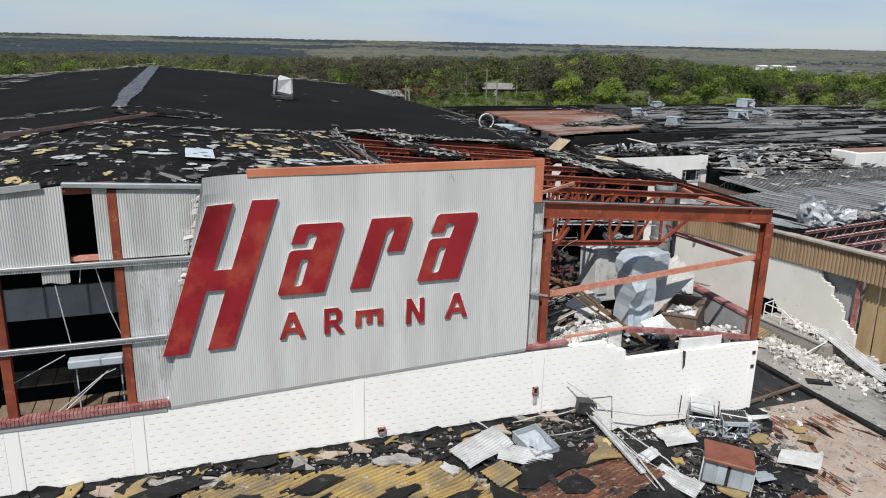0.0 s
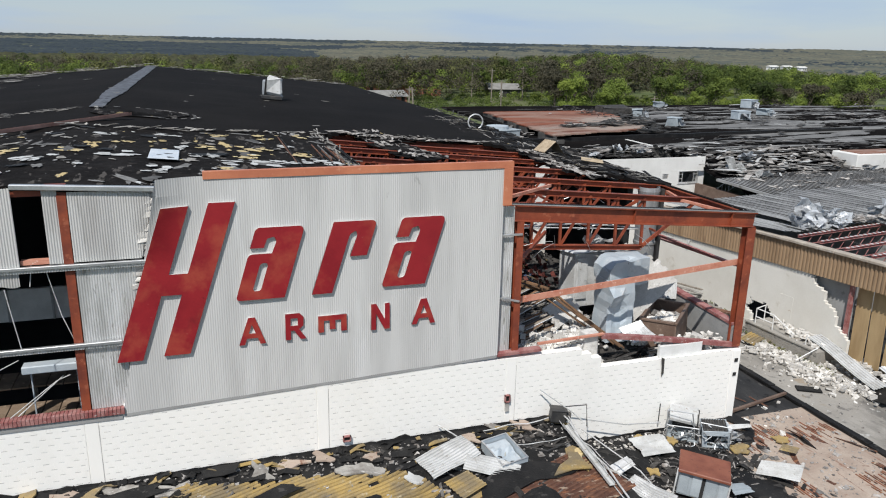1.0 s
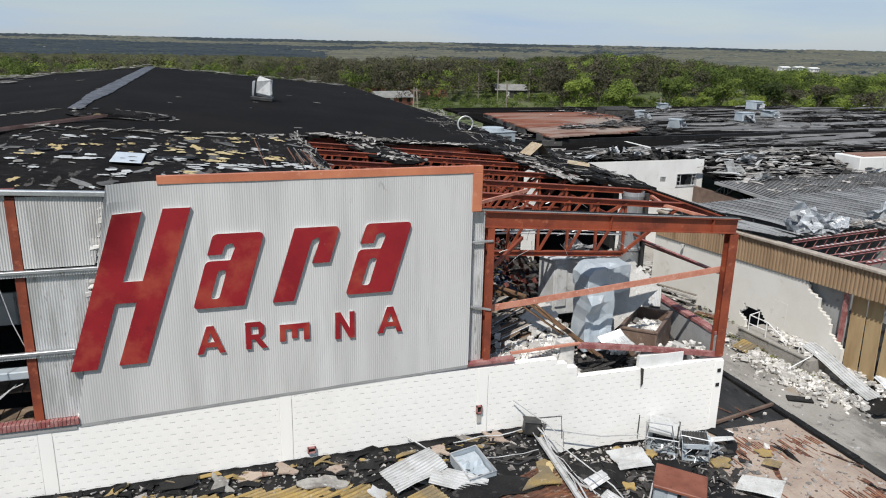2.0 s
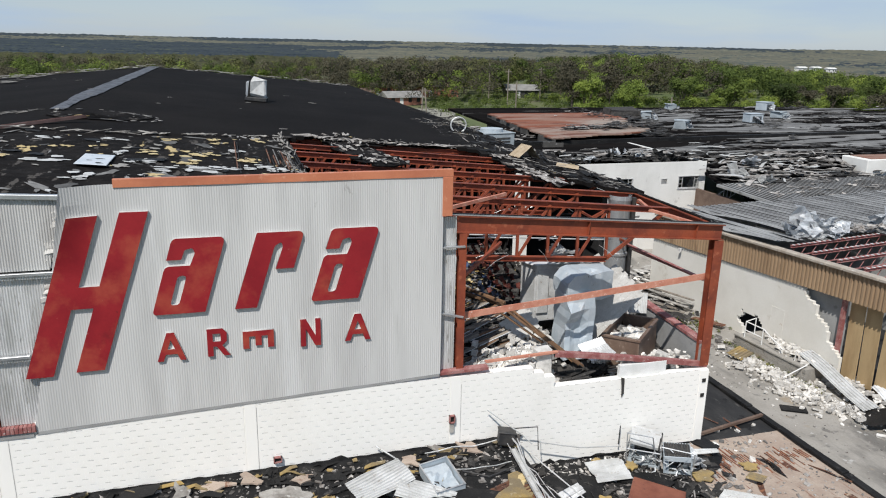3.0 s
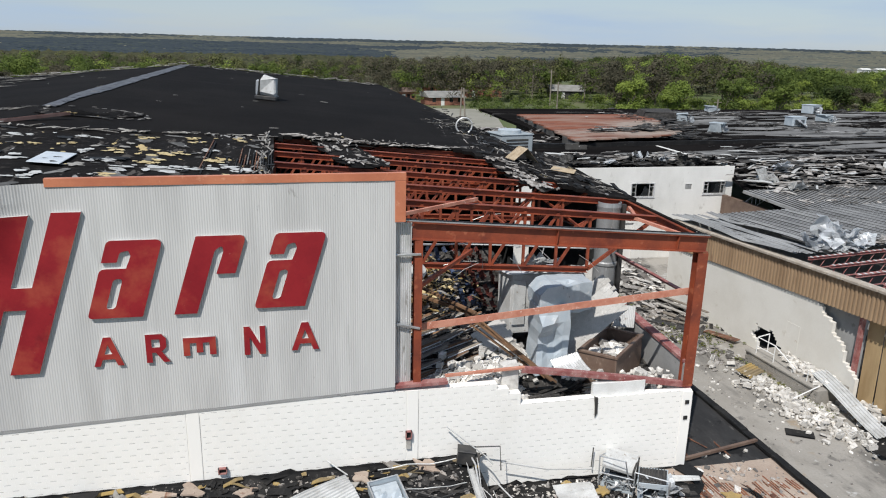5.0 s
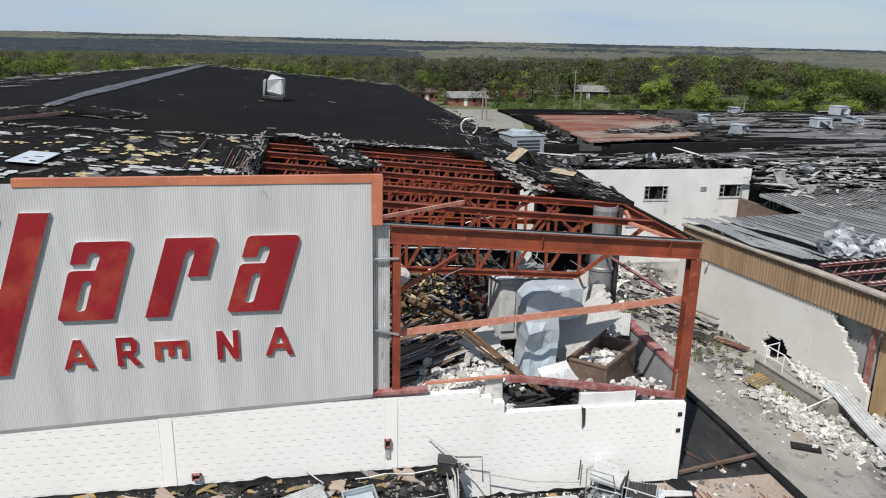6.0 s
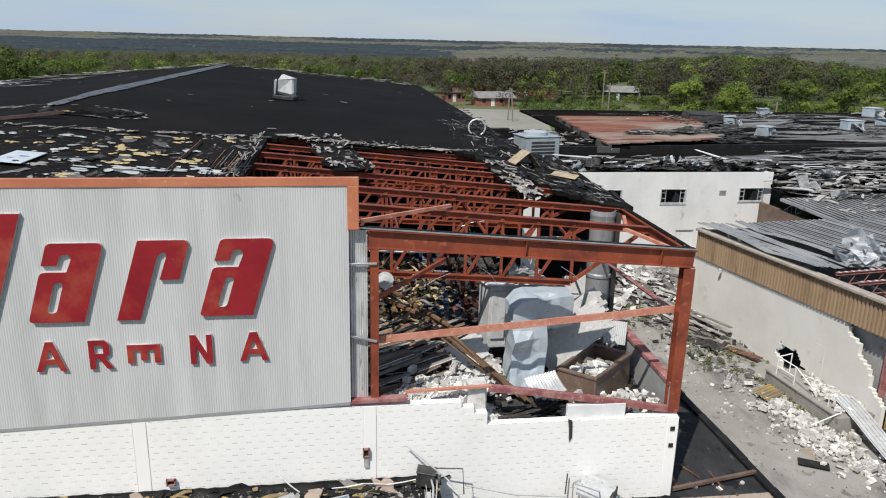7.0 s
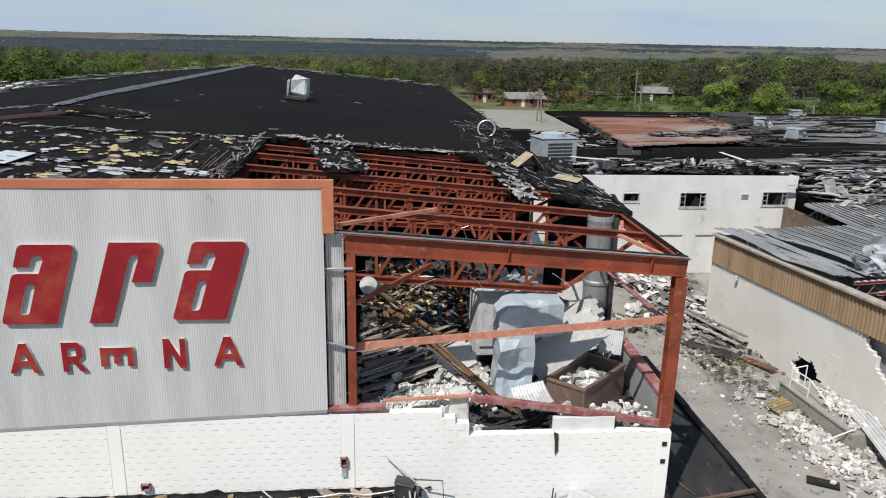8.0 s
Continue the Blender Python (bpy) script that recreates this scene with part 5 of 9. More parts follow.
for k in range(30):
    x0, x1 = 17.6 + k * 1.6, 19.2 + k * 1.6
    za, zb = 4.42 + 0.05 * fbm(x0, 1, 0.4), 4.42 + 0.05 * fbm(x1, 1, 0.4)
    bar(bm, (x0, 42.2 + 0.09 * (x0 - 18), za), (x1 + 0.02, 42.2 + 0.09 * (x1 - 18), zb), 0.35, 0.4)
tagged(part("roof_curb", bm, M_tar), "long black membrane curb across the black roof", "roof curb", kind="structure")
sheet("roof_rear_strip", 10.2, 24.5, 44.0, 80, 1.0, lambda x, y: 3.6, M_roof, thick=0.2, label="dark lower strip of roof beside the hall", category="roof", keep=lambda x, y: False or y < 45)


def roof_unit(at, size, seed, label, material=M_acgrey, rz=0, crushed=True):
    """A rooftop air unit: cabinet, lid, base rail, louvre side, dented."""
    r = random.Random(seed)
    sx, sy, sz = size
    unit = thing("rooftop_unit", label, "air handler", "rooftop units", at=at)
    unit.rotation_euler = (0, 0, radians(rz))
    bm = bmesh.new()
    vs = rbox(bm, -sx / 2, sx / 2, -sy / 2, sy / 2, 0.15, sz, r=0.05, jit=0.09 * sx if crushed else 0.01)
    body = part("cabinet", bm, material, unit)
    bm = bmesh.new()
    rbox(bm, -sx / 2 - 0.05, sx / 2 + 0.05, -sy / 2 - 0.05, sy / 2 + 0.05, 0, 0.15, r=0.02)
    part("base_rail", bm, M_dkmetal, unit)
    bm = bmesh.new()
    rbox(bm, -sx / 2 - 0.06, sx / 2 + 0.06, -sy / 2 - 0.06, sy / 2 + 0.06, sz, sz + 0.08, r=0.02, jit=0.06 * sx if crushed else 0.0, m=pose(0, 0, 0, r.uniform(-6, 6) if crushed else 0, 0, 0))
    part("lid", bm, material, unit)
    for k in range(6):
        bm = bmesh.new()
        box(bm, -sx * 0.35, sx * 0.35, -sy / 2 - 0.03, -sy / 2, 0.3 + k * (sz - 0.5) / 6, 0.3 + (k + 0.6) * (sz - 0.5) / 6)
        part("louvre", bm, M_dkmetal, body)
    return unit


for k, (x, y, s, l) in enumerate(((56.9, 57.2, 1.9, "pale blue rooftop air unit on the black roof"), (70.3, 71.5, 2.1, "pale blue rooftop air unit on the black roof"), (43.5, 52.5, 1.6, "battered white rooftop unit amid debris"),
                                   (45.0, 62.5, 1.5, "wrecked rooftop unit beside a charred box"), (55.6, 73.5, 1.4, "small battered rooftop unit"), (64.2, 61.3, 1.5, "small battered rooftop unit"))):
    roof_unit((x, y, wide_roof(x, y)), (s, s * 0.8, s * 0.62), 40 + k, l, M_blue if k < 2 else M_acgrey, rz=20 * k, crushed=k > 1)
    crumpled("crumpled_cover", (x + 0.6, y - 0.7, wide_roof(x, y) + 0.1), s * 0.55, 140 + k, M_tin, "crumpled metal cover torn off a rooftop unit", n=4, group="crumpled sheets")
bm = bmesh.new()
rbox(bm, 40.2, 44.4, 63.2, 65.2, 4.4, 5.7, r=0.05, jit=0.25)
tagged(part("charred_shed", bm, M_darkrubble), "charred box-like rooftop housing", "rooftop housing")
# white cooling unit beside the hall
chiller = roof_unit((14.7, 36.9, 4.1), (2.9, 2.4, 2.1), 60, "pale grey louvred rooftop cooling unit with a round blue fan cowl", M_acgrey, rz=12, crushed=False)
bm = bmesh.new()
rod(bm, (-0.1, 0, 2.18), (-0.1, 0, 2.45), 0.95, 24)
part("fan_cowl", bm, M_blue, chiller, "pale blue round fan cowl")
# toppled fan ring on the hall's eave
bm = bmesh.new()
for i in range(20):
    a, b = math.tau * i / 20, math.tau * (i + 1) / 20
    rod(bm, (7.35 + 0.5 * math.cos(a), 23.2, 8.36 + 0.48 * math.sin(a)), (7.35 + 0.5 * math.cos(b), 23.2, 8.36 + 0.48 * math.sin(b)), 0.05, 6)
tagged(part("fan_ring", bm, M_galv), "grey fan ring lying at the roof edge", "fan ring")


# ---- country beyond: trees, houses, poles ----
def leaf_quads(rg, centre, radius, size, squash=0.8):
    """Leaf clumps on the skins of lumps: centre (n, 3), radius (n,), size (n,); each faces outward, roughly."""
    m = len(centre)
    d = rg.normal(size=(m, 3))
    d /= np.linalg.norm(d, axis=1)[:, None]
    d[:, 2] = np.where(d[:, 2] < -0.35, -d[:, 2], d[:, 2])
    c = centre + d * (radius * rg.uniform(0.55, 1.08, m))[:, None] * (1, 1, squash)
    nrm = d + rg.normal(size=(m, 3)) * 0.30 + (0, 0, 0.32)
    nrm /= np.linalg.norm(nrm, axis=1)[:, None]
    u = np.cross(nrm, rg.normal(size=(m, 3)))
    u /= np.linalg.norm(u, axis=1)[:, None]
    w = np.cross(nrm, u)
    s = (size * rg.uniform(0.55, 1.3, m))[:, None]
    soft = d + (0, 0, 0.35) + rg.normal(size=(m, 3)) * 0.16
    soft /= np.linalg.norm(soft, axis=1)[:, None]
    quad = np.stack([c - u * s * rg.uniform(0.6, 1.2, (m, 1)), c - w * s * 0.7, c + u * s * rg.uniform(0.6, 1.2, (m, 1)), c + w * s * 0.8], 1).reshape(-1, 3)
    return quad.tolist(), np.arange(m * 4).reshape(-1, 4).tolist(), np.repeat(soft, 4, axis=0).tolist()


def leaf_mesh(name, quads, material):
    """Leaf clumps as one mesh, shaded round like the lumps they sit on."""
    verts, faces, normals = quads
    me = bpy.data.meshes.new(name)
    me.from_pydata(verts, [], faces)
    me.polygons.foreach_set("use_smooth", [True] * len(faces))
    me.normals_split_custom_set_from_vertices(normals)
    me.materials.append(material)
    return me


def leafcloud(name, spots, per, leaf, material, label, category, seed, spread=(0.42, 0.5), base=0.25, lumps=7):
    """Many crowns of loose leaf clumps in one mesh. spots: (x, y, z, height)."""
    rg = np.random.RandomState(seed)
    s = np.array(spots)
    n = len(s)
    tree = np.repeat(np.arange(n), lumps)
    h = s[tree, 3]
    ang, up = rg.uniform(0, math.tau, n * lumps), rg.uniform(0, 1, n * lumps)
    reach = rg.uniform(0.1, 0.75, n * lumps) * (1.1 - 0.75 * up) * spread[0] * h
    lc = s[tree, :3] + np.stack([np.cos(ang) * reach, np.sin(ang) * reach, h * (base + (1 - base) * (0.15 + 0.72 * up))], 1)
    lr = h * spread[0] * rg.uniform(0.28, 0.62, n * lumps)
    pick = np.repeat(np.arange(n * lumps), max(1, per // lumps))
    ob = new(name, leaf_mesh(name, leaf_quads(rg, lc[pick], lr[pick], leaf * h[pick], spread[1] * 1.6), material))
    return tagged(ob, label, category, kind="stuff") if label else ob


def make_tree(height, seed, material, per, label, leaf=0.05):
    """A tree with a tapered trunk, forking limbs and a crown of leaf clumps round the limb ends."""
    r = random.Random(seed)
    tree = thing("tree", label, "tree", "trees beyond the roofs")
    bm = bmesh.new()
    ends = []

    def limb(p, d, length, rad, depth):
        q = p + d * length
        m, n = along(p, q)
        ra, rb = rad, rad * 0.62
        k = 6 if depth < 2 else 4
        a = [bm.verts.new(m @ Vector((0, ra * math.cos(i * math.tau / k), ra * math.sin(i * math.tau / k)))) for i in range(k)]
        b = [bm.verts.new(m @ Vector((n, rb * math.cos(i * math.tau / k), rb * math.sin(i * math.tau / k)))) for i in range(k)]
        for i in range(k):
            bm.faces.new((a[i], a[(i + 1) % k], b[(i + 1) % k], b[i]))
        if depth >= 3:
            ends.append(q)
            return
        for _ in range(3 if depth else 4):
            nd = (d + Vector((r.uniform(-0.8, 0.8), r.uniform(-0.8, 0.8), r.uniform(-0.1, 0.5)))).normalized()
            limb(p.lerp(q, r.uniform(0.6, 1.0)), nd, length * r.uniform(0.55, 0.8), rb * 0.8, depth + 1)
        ends.append(q)

    limb(Vector((0, 0, -0.3)), Vector((r.uniform(-0.06, 0.06), r.uniform(-0.06, 0.06), 1)).normalized(), height * 0.34, height * 0.022, 0)
    part("trunk", bm, M_bark, tree)
    rg = np.random.RandomState(seed)
    e = np.array([tuple(v) for v in ends])
    e[:, 2] = np.minimum(e[:, 2], height * 0.95)
    low = e[rg.randint(len(e), size=len(e) // 3)] * (1.05, 1.05, 0.45)
    e = np.concatenate([e, low])
    pick = rg.randint(len(e), size=per)
    rad = height * rg.uniform(0.05, 0.12, len(e))
    new("crown", leaf_mesh("crown", leaf_quads(rg, e[pick], rad[pick] * 1.15, np.full(per, leaf * height)), material)).parent = tree
    return tree


EYE0 = Vector((-5, -20.8, 0))


def polar(az, dist):
    return EYE0.x + dist * math.sin(radians(az)), EYE0.y + dist * math.cos(radians(az))


rng = random.Random(77)
LABELS = ("bright green tree in new leaf at the field's edge", "fresh green spring tree at the wood's edge", "deep green tree at the wood's edge", "half-bare grey-green tree at the wood's edge")
stock = []
for k in range(8):
    kind = (0, 0, 1, 1, 2, 3, 3, 1)[k]
    t = make_tree(13.0, 100 + k, M_leaf[kind], (3600, 3200, 3400, 3600, 3600, 2200, 1800, 3200)[k], LABELS[kind], leaf=0.018)
    t.location = (*polar(27 + 3.3 * k, 172 + 9 * (k % 3)), GZ)
    stock.append(t)


def tree_room(az, d, r):
    """Tallest tree that leaves the far country in view over it."""
    sink = np.interp(az, (-40, -22, -17, 6, 10, 18, 22.6, 24.7, 28.7, 32.6, 35, 37, 38.7, 43, 45.8, 58), (0.004, 0.007, 0.018, 0.0195, 0.0165, 0.0140, 0.0125, 0.0095, 0.0050, 0.0065, 0.0085, 0.0105, 0.0165, 0.0180, 0.0200, 0.021))
    if az > 27 and d < 205:
        sink = max(sink, 0.031)
    sink += 0.0035 * noise.noise((az * 0.55, 0.5, 0.5)) + 0.0025 * noise.noise((az * 1.7, 4.5, 0.5))
    return 13.2 - (sink + (r.triangular(-0.001, 0.014, 0.003) if az > 8 else r.triangular(-0.002, 0.017, 0.003))) * d - land(*polar(az, d))


for i in range(135):
    az = rng.uniform(-34, 58)
    near = 172 if az > 29 else (208 if az > 6 else 200)
    dist = near + rng.uniform(0, 70)
    x, y = polar(az, dist)
    pick = rng.choice((0, 1, 1, 0, 2, 3, 7)) if az > 29 and dist < 205 else rng.choice((4, 5, 2, 3, 0, 7, 5, 6, 1, 2)) if az > 26 else rng.choice((4, 4, 5, 6, 5, 6, 2, 3) if az > 8 else (5, 6, 7, 3, 6, 1))
    if 20.2 < az < 23.4 or (az > 8 and az < 20 and dist < 225):
        continue
    s = min(rng.uniform(0.75, 1.25) + (0.15 if az > 24 else 0), tree_room(az, dist, rng) / 13.0)
    ob = copy_thing(stock[pick], pose(x, y, land(x, y), 0, 0, rng.uniform(0, 360)))
    ob.scale = (s * rng.uniform(0.9, 1.25), s * rng.uniform(0.9, 1.25), s)


def belt(n, az0, az1, d0, d1, h0, h1, seed, clear=0.0):
    r = random.Random(seed)
    out = []
    while len(out) < n:
        az, d = r.uniform(az0, az1), math.sqrt(r.uniform(d0 * d0, d1 * d1))
        x, y = polar(az, d)
        if noise.noise((x * 0.012, y * 0.012, 1.5 + seed)) < clear:
            continue
        if 20.2 < az < 23.4 and d < 252 and h1 > 3:
            continue
        out.append((x, y, land(x, y) - 0.5, max(2.5, min(r.uniform(h0, h1), tree_room(az, d, r)))))
    return out


leafcloud("woods_mid", belt(220, 8, 36, 212, 330, 12, 18, 21, -0.2), 480, 0.026, M_leaf[3], "bare olive-brown trees along the field", "woods", 21)
leafcloud("woods_mid_dark", belt(90, 16, 40, 215, 330, 12, 18, 22, -0.15), 480, 0.027, M_leaf[2], "dark olive trees along the field", "woods", 22)
leafcloud("woods_near", belt(300, 20, 58, 225, 450, 12, 20, 1, -0.05), 560, 0.027, M_leaf[1], "mixed spring-green woodland behind the roofs", "woods", 1)
leafcloud("woods_bright", belt(170, 26, 58, 240, 420, 9, 17, 2, 0.02), 580, 0.027, M_leaf[0], "bright new-leaf trees in the woodland", "woods", 2)
leafcloud("woods_bare", belt(330, 4, 58, 235, 500, 12, 19, 3, -0.1), 320, 0.027, M_leaf[3], "bare grey-brown trees in the woodland", "woods", 3)
leafcloud("woods_olive", belt(200, 8, 58, 215, 400, 9, 17, 23, -0.05), 420, 0.027, M_leaf[4], "olive trees coming into leaf in the woodland", "woods", 23)
leafcloud("woods_dark", belt(120, 2, 58, 235, 490, 12, 19, 4, -0.02), 460, 0.027, M_leaf[2], "dark green trees in the woodland", "woods", 4)
leafcloud("woods_west", belt(170, -36, 10, 230, 480, 6, 16, 6, -0.1), 460, 0.030, M_leaf[4], "olive spring woodland behind the hall", "woods", 6)
leafcloud("woods_west_bare", belt(430, -36, 12, 220, 480, 5, 16, 16, -0.3), 380, 0.026, M_leaf[3], "bare brown woodland behind the hall", "woods", 16)
leafcloud("woods_west_dark", belt(110, -36, 12, 225, 480, 6, 15, 18, 0.0), 420, 0.028, M_leaf[2], "dark trees behind the hall", "woods", 18)
leafcloud("woods_west_fresh", belt(110, -36, 12, 215, 400, 5, 12, 17, 0.05), 420, 0.028, M_leaf[1], "fresh green trees behind the hall", "woods", 17)
leafcloud("woods_west_bright", belt(50, -36, 12, 195, 330, 5, 11, 15, 0.1), 460, 0.028, M_leaf[0], "bright new-leaf trees behind the hall", "woods", 15)
leafcloud("woods_west_front", belt(60, -36, -16, 180, 235, 11, 17, 19, -0.3), 700, 0.026, M_leaf[1], "fresh green trees close behind the hall", "woods", 19)
# low scrub along the field
leafcloud("scrub", belt(520, 15, 58, 172, 246, 0.8, 2.6, 8, -0.12), 110, 0.08, M_leaf[1], "low green scrub along the field", "scrub", 8, spread=(0.8, 0.5), base=0.0)
leafcloud("scrub_bright", belt(700, 13, 58, 166, 240, 0.8, 2.4, 9, -0.15), 110, 0.08, M_leaf[0], "low bright green bushes along the field", "scrub", 11, spread=(0.8, 0.5), base=0.0)

leafcloud("yard_bushes", belt(150, 5, 22, 176, 250, 1.0, 3.2, 12, -0.1), 110, 0.07, M_leaf[1], "low bushes round the houses", "scrub", 12, spread=(0.7, 0.5), base=0.0)
leafcloud("yard_trees", belt(46, 4, 19, 185, 265, 6, 9, 13, -0.3), 420, 0.026, M_leaf[3], "bare brown trees round the houses", "trees", 13)
leafcloud("yard_trees_green", belt(40, 4, 24, 215, 275, 6, 10, 14, -0.3), 460, 0.027, M_leaf[0], "bright spring trees round the houses", "trees", 14)

# tree tops of the far country, one rolling sheet, haze and cloud shadow in its colours
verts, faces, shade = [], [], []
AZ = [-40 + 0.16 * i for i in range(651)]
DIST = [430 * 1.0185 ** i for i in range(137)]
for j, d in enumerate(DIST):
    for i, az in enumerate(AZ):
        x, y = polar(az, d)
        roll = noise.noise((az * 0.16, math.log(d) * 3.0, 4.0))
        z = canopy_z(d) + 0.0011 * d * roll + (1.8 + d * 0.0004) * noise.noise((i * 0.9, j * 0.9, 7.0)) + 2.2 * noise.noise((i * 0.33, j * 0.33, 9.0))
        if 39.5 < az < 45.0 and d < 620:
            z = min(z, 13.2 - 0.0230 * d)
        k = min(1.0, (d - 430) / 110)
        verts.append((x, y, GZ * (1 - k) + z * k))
W = len(AZ)
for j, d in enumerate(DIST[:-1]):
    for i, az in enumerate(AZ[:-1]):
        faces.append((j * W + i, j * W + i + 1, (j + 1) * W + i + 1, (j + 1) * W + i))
        # index 1 paints the cloud-shadowed belt by bearing and distance
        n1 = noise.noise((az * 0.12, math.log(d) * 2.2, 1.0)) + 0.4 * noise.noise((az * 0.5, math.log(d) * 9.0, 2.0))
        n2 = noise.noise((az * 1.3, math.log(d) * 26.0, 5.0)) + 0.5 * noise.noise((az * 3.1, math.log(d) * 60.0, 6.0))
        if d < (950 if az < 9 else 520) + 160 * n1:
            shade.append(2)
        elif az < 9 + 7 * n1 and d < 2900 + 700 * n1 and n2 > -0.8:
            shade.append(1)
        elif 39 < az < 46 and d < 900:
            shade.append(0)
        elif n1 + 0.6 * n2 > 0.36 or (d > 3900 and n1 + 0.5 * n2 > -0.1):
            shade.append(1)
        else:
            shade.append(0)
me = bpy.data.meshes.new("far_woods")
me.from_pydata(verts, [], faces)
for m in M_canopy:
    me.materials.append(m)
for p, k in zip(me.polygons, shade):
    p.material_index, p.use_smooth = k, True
tagged(new("far_woods", me), "far rolling woods, olive and brown, haze and a cloud-shadow belt painted in", "woods", kind="stuff")



def house(at, rz, w, d, h, wall, roof, label):
    hs = thing("house", label, "house", "houses among the trees", at=at)
    hs.rotation_euler = (0, 0, radians(rz))
    bm = bmesh.new()
    box(bm, -w / 2, w / 2, -d / 2, d / 2, 0, h)
    part("wall", bm, wall, hs)
    bm = bmesh.new()
    e, top = 0.5, h + d * 0.22
    a = [(-w / 2 - e, -d / 2 - e, h), (w / 2 + e, -d / 2 - e, h), (w / 2 + e, d / 2 + e, h), (-w / 2 - e, d / 2 + e, h), (-w / 2 - e, 0, top), (w / 2 + e, 0, top)]
    v = [bm.verts.new(p) for p in a]
    for f in ((0, 1, 5, 4), (2, 3, 4, 5), (0, 4, 3), (1, 2, 5), (3, 2, 1, 0)):
        bm.faces.new([v[i] for i in f])
    part("roof", bm, roof, hs)
    for k in range(4):
        bm = bmesh.new()
        x = -w / 2 + w * (k + 0.5) / 4
        z0, z1 = (0.0, 2.05) if k == 1 else (0.9, 2.0)
        box(bm, x - 0.5, x + 0.5, -d / 2 - 0.03, -d / 2 - 0.005, z0, z1)
        part("door" if k == 1 else "window", bm, M_glass if k != 1 else M_paper, hs)
    return hs


M_brownroof = mat("brown_shingles", (0.17, 0.115, 0.09), (0.12, 0.085, 0.07), rough=0.9)
house((*polar(21.9, 245), GZ), -10, 10, 8, 2.4, M_dkmetal, M_shingle, "pale barn-like shed with a grey roof in the field")
house((*polar(12.7, 205), GZ), 10, 10, 7, 2.1, M_brick, M_shingle, "single-storey house with a grey roof among trees")
house((*polar(15.1, 240), GZ), 5, 15, 9, 3.2, M_brick, M_brownroof, "long brick house with a brown roof among trees")
house((*polar(11.2, 250), GZ), 0, 15, 9, 3.2, M_brick, M_brownroof, "long brick house with a brown roof among trees")
house((*polar(9.6, 215), GZ), 20, 6, 5, 2.6, M_brick, M_brownroof, "small brick house among trees")
for az, d in ((41.6, 640), (42.5, 655), (43.4, 632)):
    x, y = polar(az, d)
    house((x, y, -1.6), 10, 9, 4, 2.8, M_farwhite, M_farwhite, "long white industrial building far off among woods")


def pole(az, d, h, lean=0):
    x, y = polar(az, d)
    p = thing("utility_pole", "weathered wooden utility pole beyond the roofs", "utility pole", "utility poles", at=(x, y, GZ))
    bm = bmesh.new()
    rod(bm, (0, 0, 0), (lean, 0, h), 0.16, 8)
    part("shaft", bm, M_greywood, p)
    bm = bmesh.new()
    box(bm, lean - 0.9, lean + 0.9, -0.06, 0.06, h - 0.7, h - 0.55)
    part("crossarm", bm, M_greywood, p)


for az, d, h, lean in ((20.9, 205, 10, 0), (21.5, 180, 8, 0), (19.5, 230, 11, 0), (14.2, 165, 7, 0.2), (14.6, 162, 7, -0.5), (33.0, 170, 6, 0), (23.4, 230, 10, 0)):
    pole(az, d, h, lean)
bm = bmesh.new()
plate(bm, [(8, 116, GZ + 0.06), (40, 120, GZ + 0.06), (50, 164, GZ + 0.06), (16, 168, GZ + 0.06)], 0.05)
tagged(part("pavement_lot", bm, M_lot), "pale empty gravel lot beyond the roofs", "pavement", kind="structure")


# ---- torn cladding left of the sign ----
def clad(name, x0, x1, z0, z1, material, label, y=0.0, low=None, high=None, lean=0.0):
    bm = bmesh.new()
    corrugated(bm, x1 - x0, low or (lambda x: z0), high or (lambda x: z1), rows=2, pitch=0.0677, depth=0.018, per=6, curve=(lambda x, z: lean * (z - z0)) if lean else None)
    ob = part(name, bm, material)
    ob.location = (x0, y, 0)
    return tagged(ob, label, "wall cladding", kind="structure")


clad("wall_sheet_west", -24.0, -14.6, 7.08, 9.3, M_clad, "pale corrugated wall sheet under the roof edge", high=lambda x: roof_z(-24.0 + x, 0) - 0.2)
clad("wall_sheet_strip", -13.88, -13.5, 7.12, 9.26, M_clad, "narrow pale corrugated strip beside the column", 0.05)
clad("wall_sheet_upper", -13.26, -11.15, 7.14, 9.1, M_clad, "dull corrugated wall sheet with a torn edge", 0.03, low=lambda x: 7.14 + max(0.0, x - 1.75) * 4.4, high=lambda x: 9.12 - 0.02 * x)
clad("wall_sheet_lower", -13.26, -11.7, 2.62, 7.06, M_galv, "bare shiny galvanised wall sheet", 0.06)
clad("wall_sheet_scrap", -15.36, -14.66, 6.55, 7.0, M_clad, "small hanging scrap of corrugated sheet", 0.02, low=lambda x: 6.55 + 0.03 * math.sin(9 * x))
for z, x1 in ((7.04, -11.25), (4.68, -12.25)):
    girt = thing("wall_girt", "grey steel wall girt with corrugated scraps along it", "girt", "wall girts", at=(-24, -0.06, z))
    bm = bmesh.new()
    rbox(bm, 0, x1 + 24, -0.05, 0.07, -0.02, 0.07, r=0.01)
    part("rail", bm, M_alu, girt)
    bm = bmesh.new()
    corrugated(bm, x1 + 24, lambda x: -0.11, lambda x: -0.02, depth=0.02)
    part("hem", bm, M_galv, girt)
bm = bmesh.new()
rbox(bm, -14.6, -10.95, -0.08, 0.1, 9.25, 9.39, r=0.02)
for v in bm.verts:
    v.co.z -= 0.055 * (v.co.x + 14.6)
tagged(part("eave_gutter", bm, M_alu), "dented grey eave gutter over the opening", "gutter")
bm = bmesh.new()
